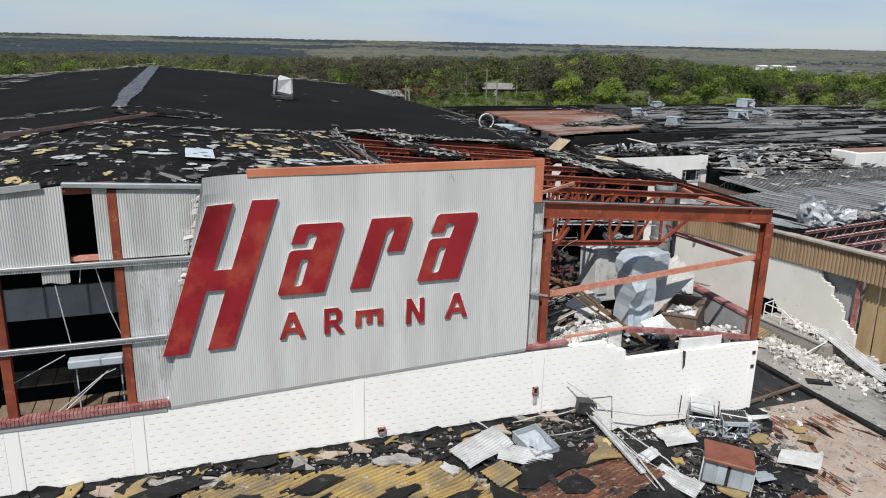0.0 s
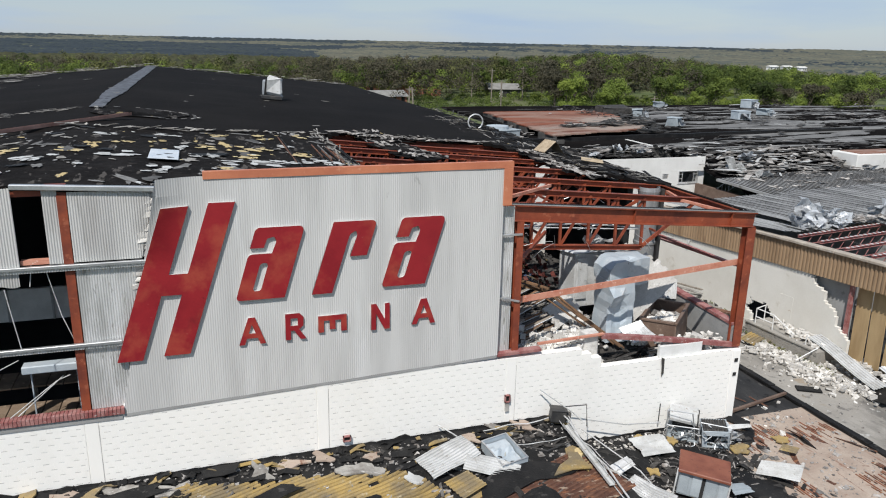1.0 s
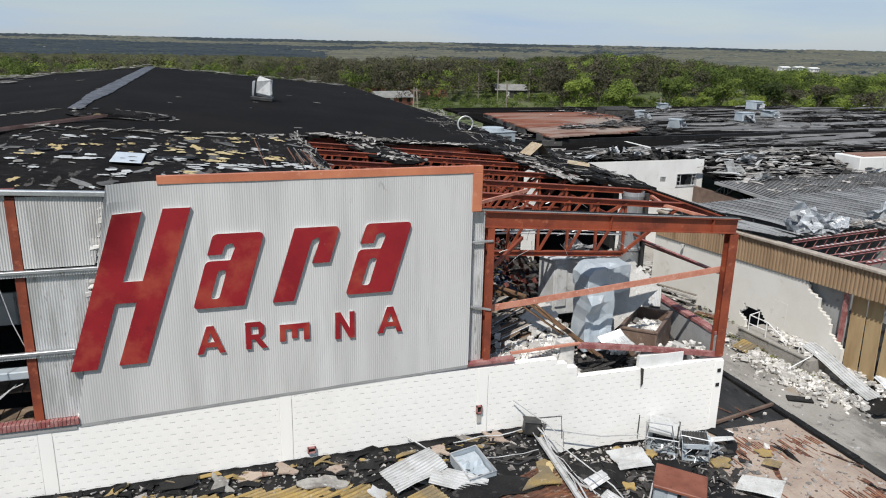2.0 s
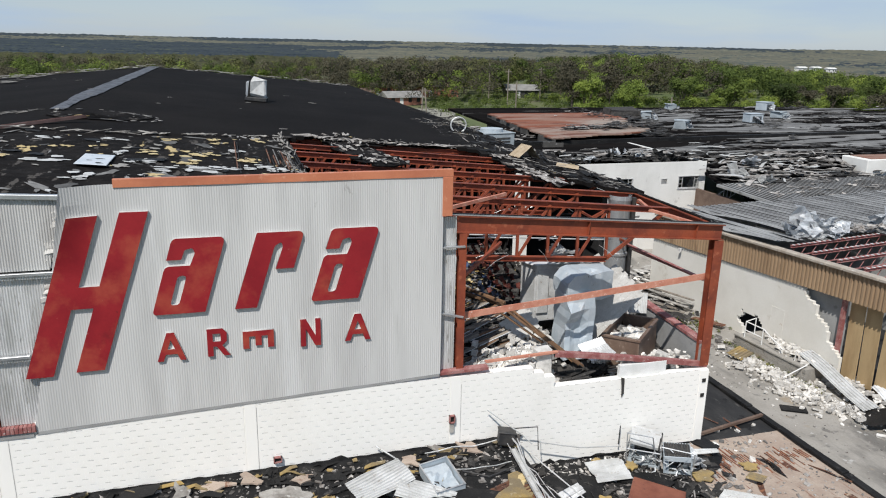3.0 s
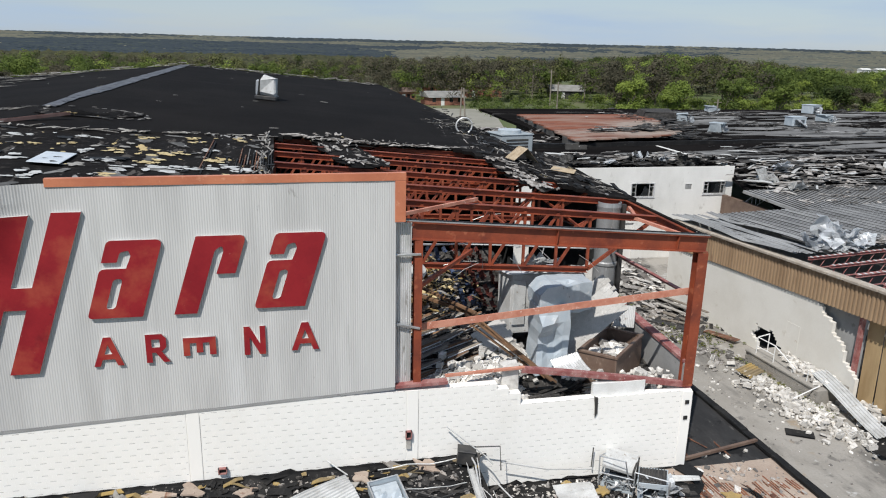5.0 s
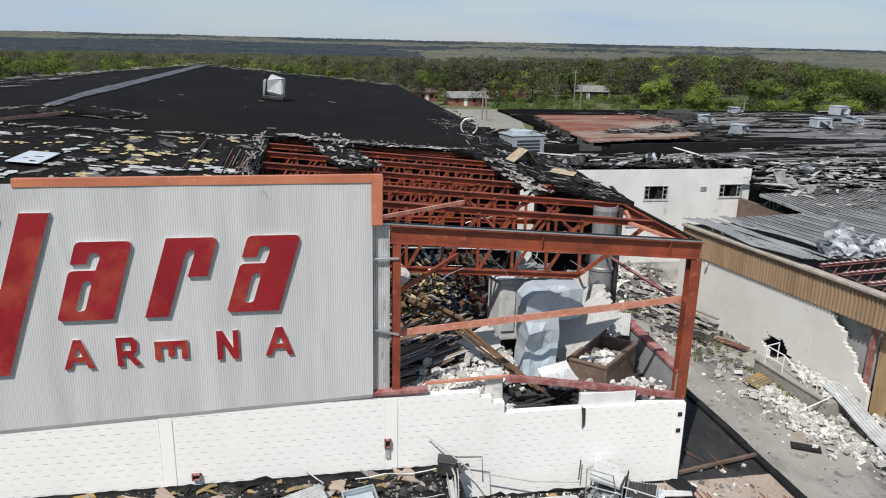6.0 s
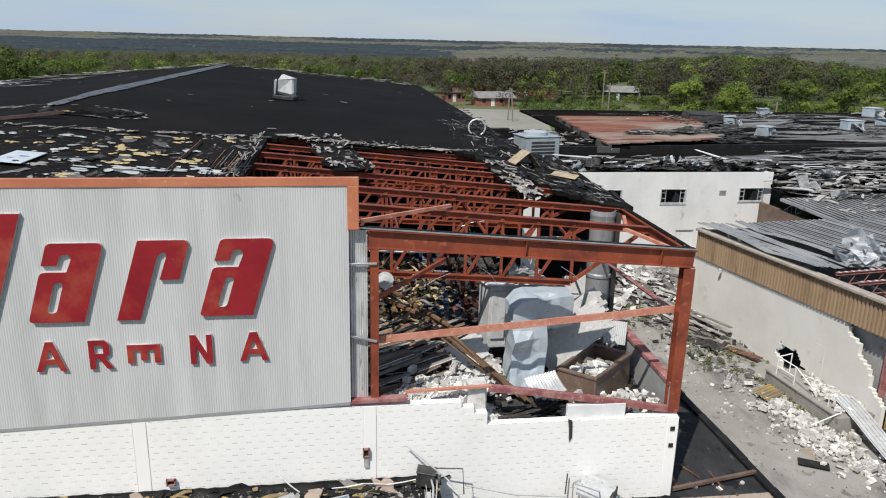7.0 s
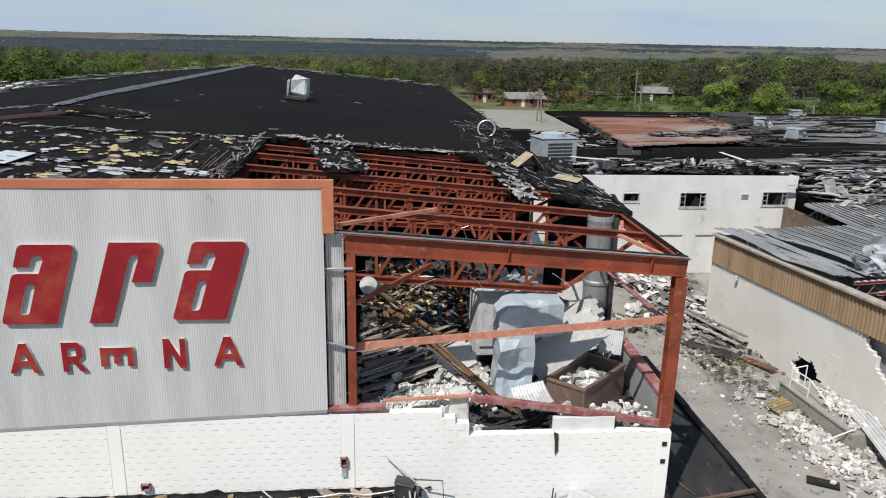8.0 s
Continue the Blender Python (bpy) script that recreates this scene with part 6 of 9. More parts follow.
bar(bm, (-24, -0.05, roof_z(-24, 0) - 0.12), (-15.1, -0.05, roof_z(-15.1, 0) - 0.12), 0.12, 0.16)
tagged(part("gable_trim", bm, M_alu), "grey metal trim along the gable edge", "trim", kind="structure")
bm = bmesh.new()
box(bm, -14.64, -13.28, 0.12, 0.3, 9.02, 9.32)
tagged(part("steel_header", bm, M_orange), "rust-orange steel header over the dark opening", "steel beam")
bm = bmesh.new()
box(bm, -14.6, -13.6, 0.1, 0.3, 7.12, 7.25)
tagged(part("steel_lintel", bm, M_pink), "faded orange steel lintel across the opening", "steel beam")
# crumbling masonry beside the panel
pier = thing("masonry_pier", "crumbling pale masonry pier edge beside the sign panel", "masonry", at=(-11.4, 0.12, 6.2))
rng = random.Random(33)
for k in range(15):
    zc = 6.2 + 0.19 * k
    if 6.85 < zc < 7.1:
        continue
    bm = bmesh.new()
    rbox(bm, -0.18, 0.19, -0.1, 0.1, 0.0, 0.185, pose(-0.28 + 0.205 * (zc - 6.2) + rng.uniform(-0.06, 0.06), rng.uniform(-0.02, 0.05), zc - 6.2, rng.uniform(-4, 4), rng.uniform(-6, 6), rng.uniform(-8, 8)), r=0.03, jit=0.03)
    part("broken_block", bm, M_broken, pier)

# brick sill on the wall
sill = thing("brick_sill", "weathered red brick sill along the wall top", "sill", at=(-20.0, 0.0, 2.41))
brick_mesh = None
for i in range(70):
    if brick_mesh is None:
        bm = bmesh.new()
        rbox(bm, 0.004, 0.104, -0.1, 0.22, 0, 0.2, r=0.01)
        brick_mesh = mesh_of(bm, "brick", M_sill)
    ob = new("brick", brick_mesh)
    ob.parent = sill
    ob.location = (i * 0.109, 0, 0.002 * math.sin(i * 1.3))
bm = bmesh.new()
box(bm, -20, -12.45, -0.045, 0.0, 2.24, 2.405)
tagged(part("sill_band", bm, M_greyblock), "grey concrete band under the brick sill", "band", kind="structure")

# inside the dark opening
bm = bmesh.new()
box(bm, -22, -13.7, 6.0, 6.15, 3.45, 4.62)
back = tagged(part("partition", bm, mat("dim_grey_partition", (0.60, 0.60, 0.59), (0.5, 0.5, 0.49), rough=0.8, space="World")), "grey partition panels inside the hall", "partition")
for x in (-21, -19.4, -17.8, -16.5, -15.1, -14.3):
    bm = bmesh.new()
    box(bm, x, x + 0.07, 5.95, 6.0, 3.45, 4.62)
    part("stud", bm, M_greyblock, back)
M_deckwood = mat("dusty_brown_boards", (0.20, 0.145, 0.10), (0.13, 0.09, 0.06), (0.28, 0.22, 0.16), scale=1.5, rough=0.9, vary=0.15)
for i in range(2):
    deck = thing("timber_deck", "dusty brown timber deck inside the hall", "deck", "timber decks", at=(-17.5, 1.6 + 1.5 * i, 1.7 + 0.45 * i))
    for k in range(8):
        bm = bmesh.new()
        rbox(bm, k * 0.5, k * 0.5 + 0.47, 0, 1.25, 0, 0.06, r=0.008)
        part("board", bm, M_deckwood, deck)
    for k in (0.1, 2.0, 3.8):
        bm = bmesh.new()
        box(bm, k, k + 0.1, 0.5, 0.6, -2.2 - 0.45 * i, 0.0)
        part("post", bm, M_greywood, deck)
bm = bmesh.new()
rbox(bm, -15.15, -13.62, 0.9, 1.3, 3.55, 3.8, r=0.03)
rbox(bm, -15.0, -14.96, 1.22, 1.26, -0.5, 3.55, r=0.006)
rbox(bm, -13.75, -13.71, 1.22, 1.26, -0.5, 3.55, r=0.006)
tagged(part("counter", bm, M_blue), "pale blue-grey counter inside the opening", "counter")
for i, pts in enumerate((((-15.05, -0.02, 6.5), (-14.95, 0.0, 5.6), (-14.85, 0.02, 4.75)), ((-14.0, 0.1, 6.9), (-13.75, 0.1, 5.6), (-13.5, 0.1, 4.8)), ((-14.35, 0.15, 7.14), (-14.45, 0.12, 6.5)),
                         ((-15.4, 0.1, 2.62), (-14.2, 0.6, 3.4), (-13.8, 0.5, 3.6)), ((-15.2, 0.15, 2.62), (-14.0, 0.6, 3.55)), ((-16.5, 0.2, 3.6), (-15.2, 1.0, 4.0)))):
    bm = bmesh.new()
    tube(bm, pts, 0.015, 5)
    tagged(part("loose_wire", bm, M_whitetin), "pale loose wire hanging in the opening", "wire", "loose wires")

# ---- white blocks of the front wall ----
def block_mesh(w):
    """One painted block: a flat face whose upper joint lies open along the middle, its shadow dash coloured grey."""
    bm = bmesh.new()
    h, g, f, r = BH, 0.0006, -0.010, 0.004
    xs = (g, w * 0.27, w * 0.29, w * 0.71, w * 0.73, w - g)
    low = [bm.verts.new((x, f, g)) for x in xs]
    mid = [bm.verts.new((x, f, h * 0.91)) for x in xs]
    top = [bm.verts.new((x, r * 0.3 if 1 < i < 4 else f, h - g)) for i, x in enumerate(xs)]
    for i in range(5):
        bm.faces.new((low[i], low[i + 1], mid[i + 1], mid[i]))
        bm.faces.new((mid[i], mid[i + 1], top[i + 1], top[i])).material_index = 1 if i == 2 else 0
    for x, col in ((xs[0], (low[0], mid[0], top[0])), (xs[-1], (top[-1], mid[-1], low[-1]))):
        bm.faces.new((*col, bm.verts.new((x, 0.006, col[-1].co.z)), bm.verts.new((x, 0.006, col[0].co.z))))
    under = [bm.verts.new((x, 0.006, g)) for x in (xs[0], xs[-1])]
    bm.faces.new((under[0], under[1], *reversed(low)))
    return bm


full_block = mesh_of(block_mesh(BL), "block", [M_block, M_jointdash])
BAYS = [(-20.0, -16.87), (-16.47, -13.52), (-13.12, -6.70), (-6.30, -0.07), (0.33, 9.60)]
rest = bmesh.new()
count = 0
for bay, (a, b) in enumerate(BAYS):
    for c in range(21):
        z = 2.66 - BH * (c + 1)
        if z < -1.5:
            break
        x = a - (BL / 2 if c % 2 else 0.0)
        while x < b - 0.02:
            x0, x1 = max(x, a), min(x + BL, b)
            x += BL
            w = round(x1 - x0, 3)
            if w < 0.05 or z + BH > min(wall_top(x0 + 0.02), wall_top(x1 - 0.02)) + 0.02:
                continue
            if bay == 4 and z > -0.3 and w > BL - 0.01 and count < 290:
                ob = new("block", full_block)
                ob.parent = wall_front
                ob.location = (x0, 0, z)
                count += 1
            else:
                tmp = block_mesh(w)
                for v in tmp.verts:
                    v.co += Vector((x0, 0, z))
                me = bpy.data.meshes.new("tmp")
                tmp.to_mesh(me)
                tmp.free()
                rest.from_mesh(me)
                bpy.data.meshes.remove(me)
ob = part("block_courses", rest, [M_block, M_jointdash], wall_front)
tagged(ob, "white painted blocks", kind="stuff")

# small things on the wall
def wall_box(x, z, w, h, label, name="wall_box"):
    bx = thing(name, label, "vent box", at=(x, -0.03, z))
    bm = bmesh.new()
    for b in ((-w / 2, -w / 2 + 0.03, -h / 2, h / 2), (w / 2 - 0.03, w / 2, -h / 2, h / 2), (-w / 2, w / 2, h / 2 - 0.03, h / 2), (-w / 2, w / 2, -h / 2, -h / 2 + 0.03)):
        box(bm, b[0], b[1], -0.1, 0.0, b[2], b[3])
    part("rim", bm, M_sill, bx)
    # black plate paints in the shade behind the rim
    bm = bmesh.new()
    box(bm, -w / 2 + 0.03, w / 2 - 0.03, -0.03, -0.005, -h / 2 + 0.03, h / 2 - 0.03)
    part("opening", bm, M_black, bx)
    return bx


wall_box(-5.74, 0.5, 0.26, 0.2, "small rusty vent box in the white wall", "vent_box")
vb = wall_box(0.0, 1.15, 0.2, 0.28, "rusty lamp box hanging on the white wall", "lamp_box")
bm = bmesh.new()
box(bm, -0.07, 0.07, -0.06, -0.01, -0.5, -0.16)
part("rust_stain", bm, M_pale, vb)
# black plates on the pier face paint in the shade of broken holes
for x, z in ((9.66, 1.35), (9.66, 0.75)):
    bm = bmesh.new()
    box(bm, x + 0.05, x + 0.2, -0.05, -0.032, z, z + 0.14)
    tagged(part("broken_hole", bm, M_black), "black plate painting in the shade of a broken hole in the corner pier", "hole", kind="structure")
bm = bmesh.new()
plate(bm, [(6.28, -0.05, 1.95), (6.42, -0.06, 1.9), (6.45, -0.05, 1.3), (6.36, -0.05, 1.15), (6.33, -0.05, 1.6)], 0.01)
tagged(part("hanging_scrap", bm, M_dkmetal), "bent dark metal scrap hanging on the wall", "metal scrap")


# ---- the broken corner: what lies inside ----
def mound(x, y):
    base = 1.75 + 0.13 * y + 0.12 * fbm(x, y, 0.8, 2.0)
    if 3.6 < x < 6.6 and y < 1.3:
        base -= 0.5
    if x > 6.6:
        base = 1.55 + 0.03 * y + 0.12 * fbm(x, y, 0.8, 2.0)
    return base


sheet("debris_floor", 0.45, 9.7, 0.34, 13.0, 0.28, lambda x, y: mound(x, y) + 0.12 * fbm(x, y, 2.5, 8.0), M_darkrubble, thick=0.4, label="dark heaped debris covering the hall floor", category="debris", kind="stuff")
scatter("charred_bits", 900, lambda r: (lambda x, y: (x, y, mound(x, y)))(r.uniform(0.5, 9.5), r.uniform(0.5, 12.5)), 0.3, M_darkrubble, "dark broken bits over the hall floor", "debris", 11)
scatter("pale_rubble_inside", 760, lambda r: (lambda x, y: (x, y, mound(x, y) + max(0.0, 0.75 - 0.38 * abs(x - 3.0)) * (y < 2.0)))(r.gauss(2.9, 0.9) if r.random() < 0.6 else r.uniform(5.5, 9.5), 0.45 + abs(r.gauss(0, 0.9))), 0.24, M_rubble, "white and grey block rubble behind the wall", "rubble", 12)
scatter("slab_rubble", 420, lambda r: (lambda x, y: (x, y, 1.9 + 0.28 * (y - 3.5) + r.uniform(0, 0.35)))(r.uniform(7.0, 9.4), r.uniform(4.6, 8.5)), 0.3, M_rubble, "pale broken slab rubble heaped in the corner", "rubble", 13)
scatter("pier_rubble", 340, lambda r: (lambda x, y: (x, y, mound(x, y) + max(0.0, 1.15 - 0.55 * abs(x - 2.9) - 0.5 * y) + r.uniform(0, 0.15)))(r.uniform(0.9, 3.3), 0.4 + abs(r.gauss(0, 0.8))), 0.2, M_rubble, "white crushed block heaped behind the wall", "rubble", 127)
scatter("duct_side_rubble", 130, lambda r: (lambda x, y: (x, y, mound(x, y) + 0.55 - 0.5 * abs(x - 4.1) + r.uniform(0, 0.25)))(r.uniform(3.5, 4.7), r.uniform(1.5, 3.0)), 0.26, M_rubble, "white rubble heaped beside the duct", "rubble", 123)
scatter("skip_foot_rubble", 70, lambda r: (lambda x, y: (x, y, 1.95 + r.uniform(0, 0.3)))(r.uniform(6.6, 9.5), r.uniform(0.4, 1.0)), 0.3, M_rubble, "white block rubble at the foot of the skip", "rubble", 124)

# rows of collapsed benches
rng = random.Random(14)
for i in range(24):
    y = 0.8 + i * 0.225
    for j in range(3):
        L = rng.uniform(1.0, 1.7)
        x0 = 0.45 + 1.15 * j + rng.uniform(-0.1, 0.15)
        if x0 + L > 4.3 or (j == 2 and i < 3):
            continue
        bench = thing("bench_row", "dark bench row sagging with a pale edge", "bench", "bench rows", at=(x0, y, mound(x0, y) + 0.2 + rng.uniform(-0.04, 0.06)))
        bench.rotation_euler = (radians(rng.uniform(4, 34)), radians(rng.uniform(-18, -8)), radians(rng.uniform(4, 18)))
        bm = bmesh.new()
        rbox(bm, 0, L, 0, 0.11, 0, 0.03, r=0.006)
        plank = part("plank", bm, (M_seatblk, M_greywood, M_greywood, M_wood)[rng.randrange(4)], bench)
        bm = bmesh.new()
        rbox(bm, 0.02, L - 0.02, -0.026, -0.003, -0.01, 0.04, r=0.004)
        part("nosing", bm, (M_pale, M_tin, M_greywood, M_galv)[rng.randrange(4)], plank)
        for k in range(3):
            bm = bmesh.new()
            box(bm, 0.15 + k * L / 3.2, 0.19 + k * L / 3.2, 0.03, 0.07, -0.45, -0.003)
            part("support", bm, M_dkmetal, bench)


strips("bench_splinters", 150, lambda r: (lambda x, y: (x, y, mound(x, y) + 0.15))(r.uniform(0.5, 4.2), r.uniform(0.8, 6.5)), 0.9, 0.06, M_pale, "pale splintered slats among the benches", "debris", 121, (-10, 35), 0.35)
strips("heap_splinters", 80, lambda r: (lambda x, y: (x, y, mound(x, y) + 0.45))(r.gauss(2.4, 0.9), r.gauss(8.2, 1.4)), 0.5, 0.09, M_yellow, "yellow splinters in the seat heap", "debris", 122, (0, 180), 0.5)


def make_seat(material, label):
    s = thing("arena_seat", label, "seat", "arena seats")
    bm = bmesh.new()
    g = [[bm.verts.new((-0.22 + 0.44 * i / 4, 0.2 - 0.42 * j / 3, 0.02 * (i - 2) ** 2 + 0.02 * j)) for j in range(4)] for i in range(5)]
    for i in range(4):
        for j in range(3):
            bm.faces.new((g[i][j], g[i][j + 1], g[i + 1][j + 1], g[i + 1][j]))
    bmesh.ops.solidify(bm, geom=bm.faces[:], thickness=0.025)
    part("seat_shell", bm, material, s)
    bm = bmesh.new()
    g = [[bm.verts.new((-0.22 + 0.44 * i / 4, 0.22 + 0.05 * j - 0.015 * (i - 2) ** 2, 0.04 + 0.15 * j)) for j in range(4)] for i in range(5)]
    for i in range(4):
        for j in range(3):
            bm.faces.new((g[i][j], g[i + 1][j], g[i + 1][j + 1], g[i][j + 1]))
    bmesh.ops.solidify(bm, geom=bm.faces[:], thickness=0.025)
    part("back_shell", bm, material, s)
    bm = bmesh.new()
    box(bm, -0.03, 0.03, -0.05, 0.2, -0.35, -0.03)
    part("leg", bm, M_dkmetal, s)
    return s


seat_y = make_seat(M_seatyel, "yellow moulded arena seat, broken loose in a heap")
seat_b = make_seat(M_seatblue, "blue moulded arena seat, broken loose in a heap")
seat_r = make_seat(M_seatred, "rust-red moulded arena seat in a tilted row")
rng = random.Random(15)
strips("heap_foam", 50, lambda r: (lambda x, y: (x, y, mound(x, y) + r.uniform(0.3, 0.75)))(r.gauss(2.5, 0.7), r.gauss(8.2, 1.2)), 0.4, 0.2, M_foam, "cream broken board in the seat heap", "debris", 132, (0, 180), 0.5)
strips("heap_boards", 70, lambda r: (lambda x, y: (x, y, mound(x, y) + r.uniform(0.3, 0.7)))(r.gauss(2.2, 0.75), r.gauss(8.2, 1.3)), 0.5, 0.16, M_mixrubble, "broken grey-brown boards in the seat heap", "debris", 126, (0, 180), 0.5)
scatter("foam_heap", 60, lambda r: (lambda x, y: (x, y, mound(x, y) + r.uniform(0.1, 0.6)))(r.gauss(2.3, 0.75), r.gauss(8.3, 1.3)), 0.18, M_yellow, "cream foam and board lumps in the seat heap", "debris", 125, 0.6)
for base, n, cx, cy, sx, sy in ((seat_y, 22, 2.0, 8.0, 0.7, 1.5), (seat_b, 8, 3.9, 9.0, 0.4, 1.7), (seat_r, 6, 4.6, 9.2, 0.3, 1.6)):
    for i in range(n):
        x, y = rng.gauss(cx, sx), rng.gauss(cy, sy)
        x, y = min(max(x, 0.8), 5.2), min(y, 12.6)
        z = mound(x, y) + 0.28 + max(0, 0.35 * (1 - abs(x - cx) / sx)) * rng.random()
        m = pose(x, y, z, rng.uniform(-80, 80), rng.uniform(-70, 70), rng.uniform(-90, 90))
        m = m @ Matrix.Diagonal((0.6, 0.6, 0.6, 1))
        if i == 0:
            base.matrix_world = m
        else:
            copy_thing(base, m)

for i in range(12):
    y = 6.1 + 0.5 * i
    for k in range(11):
        x = 0.95 + 0.4 * k + 0.03 * i
        base = seat_y if k < 4 + (i % 3 == 0) else seat_b if k < 8 - (i % 2) else seat_r
        if rng.random() < 0.16:
            continue
        copy_thing(base, pose(x + rng.uniform(-0.05, 0.05), y + rng.uniform(-0.07, 0.07), mound(2.5, y) + 0.5 + rng.uniform(-0.06, 0.08), rng.gauss(8, 11), rng.gauss(-14, 9), 16 + rng.gauss(0, 10)) @ Matrix.Diagonal((0.72, 0.72, 0.72, 1)))

# long splintered timbers
for i, (a, b, w) in enumerate((((2.35, 2.3, 4.25), (5.25, 1.2, 2.0), 0.11), ((2.6, 2.25, 4.2), (5.4, 1.15, 1.95), 0.1), ((2.3, 2.5, 4.0), (4.9, 1.5, 2.1), 0.09), ((2.9, 2.1, 4.0), (5.0, 1.25, 2.1), 0.06), ((0.9, 6.0, 3.9), (3.1, 3.4, 3.7), 0.14), ((1.0, 7.5, 3.9), (2.9, 2.9, 4.0), 0.12))):
    bm = bmesh.new()
    m1, n1 = along(a, b)
    rbox(bm, 0, n1, -w / 2, w / 2, -w * 0.4, w * 0.4, m1, r=0.015, jit=0.01)
    tagged(part("timber_beam", bm, M_wood), "long splintered brown timber fallen across the debris", "timber", "fallen timbers")

# stub of concrete pier
bm = bmesh.new()
rbox(bm, 3.15, 3.72, 0.32, 0.75, 1.4, 3.12, r=0.03, jit=0.04)
tagged(part("concrete_pier", bm, M_broken), "broken pale concrete pier stub behind the wall", "pier")

# crushed pale blue duct: a dented riser and an elbow running back
def loft(bm, rings):
    """A closed skin over rings of equal length, split into triangles so that its dents show as creases."""
    vs = [[bm.verts.new(p) for p in ring] for ring in rings]
    n = len(vs[0])
    for k, (a, b) in enumerate(zip(vs, vs[1:])):
        for i in range(n):
            j = (i + 1) % n
            if (i + k) % 2:
                bm.faces.new((a[i], a[j], b[j]))
                bm.faces.new((a[i], b[j], b[i]))
            else:
                bm.faces.new((a[i], a[j], b[i]))
                bm.faces.new((a[j], b[j], b[i]))
    bm.faces.new(vs[0][::-1])
    bm.faces.new(vs[-1])


def square_ring(n=5):
    """Points round a unit square, n to a side."""
    side = [-1 + 2 * k / n for k in range(n)]
    return [(s, -1) for s in side] + [(1, s) for s in side] + [(-s, 1) for s in side] + [(-1, -s) for s in side]


duct = thing("crushed_duct", "large crushed pale blue sheet-metal duct leaning in the corner", "duct")
rings = []
for k in range(10):
    z = 2.15 + 0.27 * k
    ring = []
    for u, v in square_ring():
        x, y = 5.33 + 0.58 * u, 2.05 + 0.5 * v
        if v < 0:
            fold_a = max(0.0, 1 - abs(z - 3.95) / 0.42) * max(0.0, 0.75 - u)
            crease = 0.30 * max(0.0, 1 - abs(u - 0.05) / 0.5) * max(0.0, 1 - abs(z - 3.2) / 1.0)
            y += -0.28 * fold_a + crease - 0.22 * max(0.0, 1 - (z - 2.15) / 0.9)
        x += 0.05 * fbm(z, u, 1.6, 4.0) - 0.10 * max(0.0, 3.2 - z)
        y += 0.05 * fbm(z * 1.3, u + 2 * v, 1.4, 8.0)
        ring.append((x, y, z + 0.03 * fbm(u, v, 2.0, z)))
    rings.append(ring)
bm = bmesh.new()
loft(bm, rings)
part("riser", bm, M_blue, duct)
rings = []
for k in range(9):
    q = k / 8
    x = 4.78 + 2.2 * q
    rise = min(1.0, q / 0.16) ** 0.5
    ring = []
    for u, v in square_ring(4):
        y = 2.15 + 0.75 * q + 0.62 * u
        z = 4.72 - 0.10 * q + (0.30 + 0.30 * rise - 0.06 * q) * (v if v > 0 else 0.9 * v)
        z -= 0.16 * max(0.0, 1 - abs(q - 0.55) / 0.18) * (u < 0) * (v > -0.5)
        y += 0.05 * fbm(x, u + v, 1.3, 3.0) + 0.1 * max(0.0, 1 - abs(q - 0.62) / 0.15) * (u < 0)
        ring.append((x + 0.05 * fbm(u, v, 1.5, q * 4), y, z + 0.04 * fbm(x * 1.2, u, 1.5, 6.0 + v)))
    rings.append(ring)
bm = bmesh.new()
loft(bm, rings)
part("elbow", bm, M_blue, duct)

# white plant cabinet behind it
cab = thing("plant_cabinet", "white sheet-metal plant cabinet tipped behind the duct", "cabinet", at=(4.95, 4.05, 2.85))
cab.rotation_euler = (radians(-5), radians(3), radians(8))
bm = bmesh.new()
rbox(bm, -0.7, 1.7, -0.5, 0.6, 0, 2.2, r=0.04, jit=0.03)
part("casing", bm, M_whitetin, cab)
bm = bmesh.new()
rbox(bm, -0.62, -0.1, -0.56, -0.5, 0.3, 2.0, r=0.02)
part("door", bm, M_whitetin, cab)
bm = bmesh.new()
rbox(bm, -0.8, 1.8, -0.6, 0.7, 2.2, 2.27, r=0.015, jit=0.03)
part("lid", bm, M_tin, cab)
crumpled("crumpled_sheets", (5.6, 4.1, 5.1), 0.8, 71, M_whitetin, "crumpled white metal sheets over the duct", n=6)
crumpled("crumpled_sheets", (7.6, 6.6, 3.2), 1.0, 72, M_whitetin, "crumpled white metal sheets among slab rubble", n=6)

# tilted block wall slabs
M_slab = mat("pale_grey_wall_slab", (0.47, 0.46, 0.44), (0.39, 0.38, 0.36), (0.56, 0.55, 0.53), rough=0.95, scale=1.2, space="World", fine=20, bump=0.3)
for i, (x, y, z, rx, ry, rz, w, h) in enumerate(((7.25, 3.0, 3.45, -40, -36, 6, 2.9, 1.25), (8.1, 4.7, 3.75, -38, -26, 10, 2.3, 1.05), (8.3, 6.8, 3.6, -34, -20, 12, 2.1, 1.0), (8.9, 7.8, 3.6, -25, 15, 40, 1.7, 1.2), (3.6, 3.0, 3.0, -50, -25, 10, 1.3, 1.0))):
    slab = thing("wall_slab", "tilted slab of fallen pale block wall", "wall slab", "fallen wall slabs", at=(x, y, z))
    slab.rotation_euler = (radians(rx), radians(ry), radians(rz))
    for a in range(int(w / BL)):
        for b in range(int(h / BH)):
            bm = bmesh.new()
            ox = (b % 2) * 0.1
            rbox(bm, a * BL + ox - w / 2, a * BL + ox + BL - 0.002 - w / 2, -0.095, 0.095, b * BH - h / 2, b * BH + BH - 0.002 - h / 2, r=0.003)
            part("block", bm, M_slab, slab)

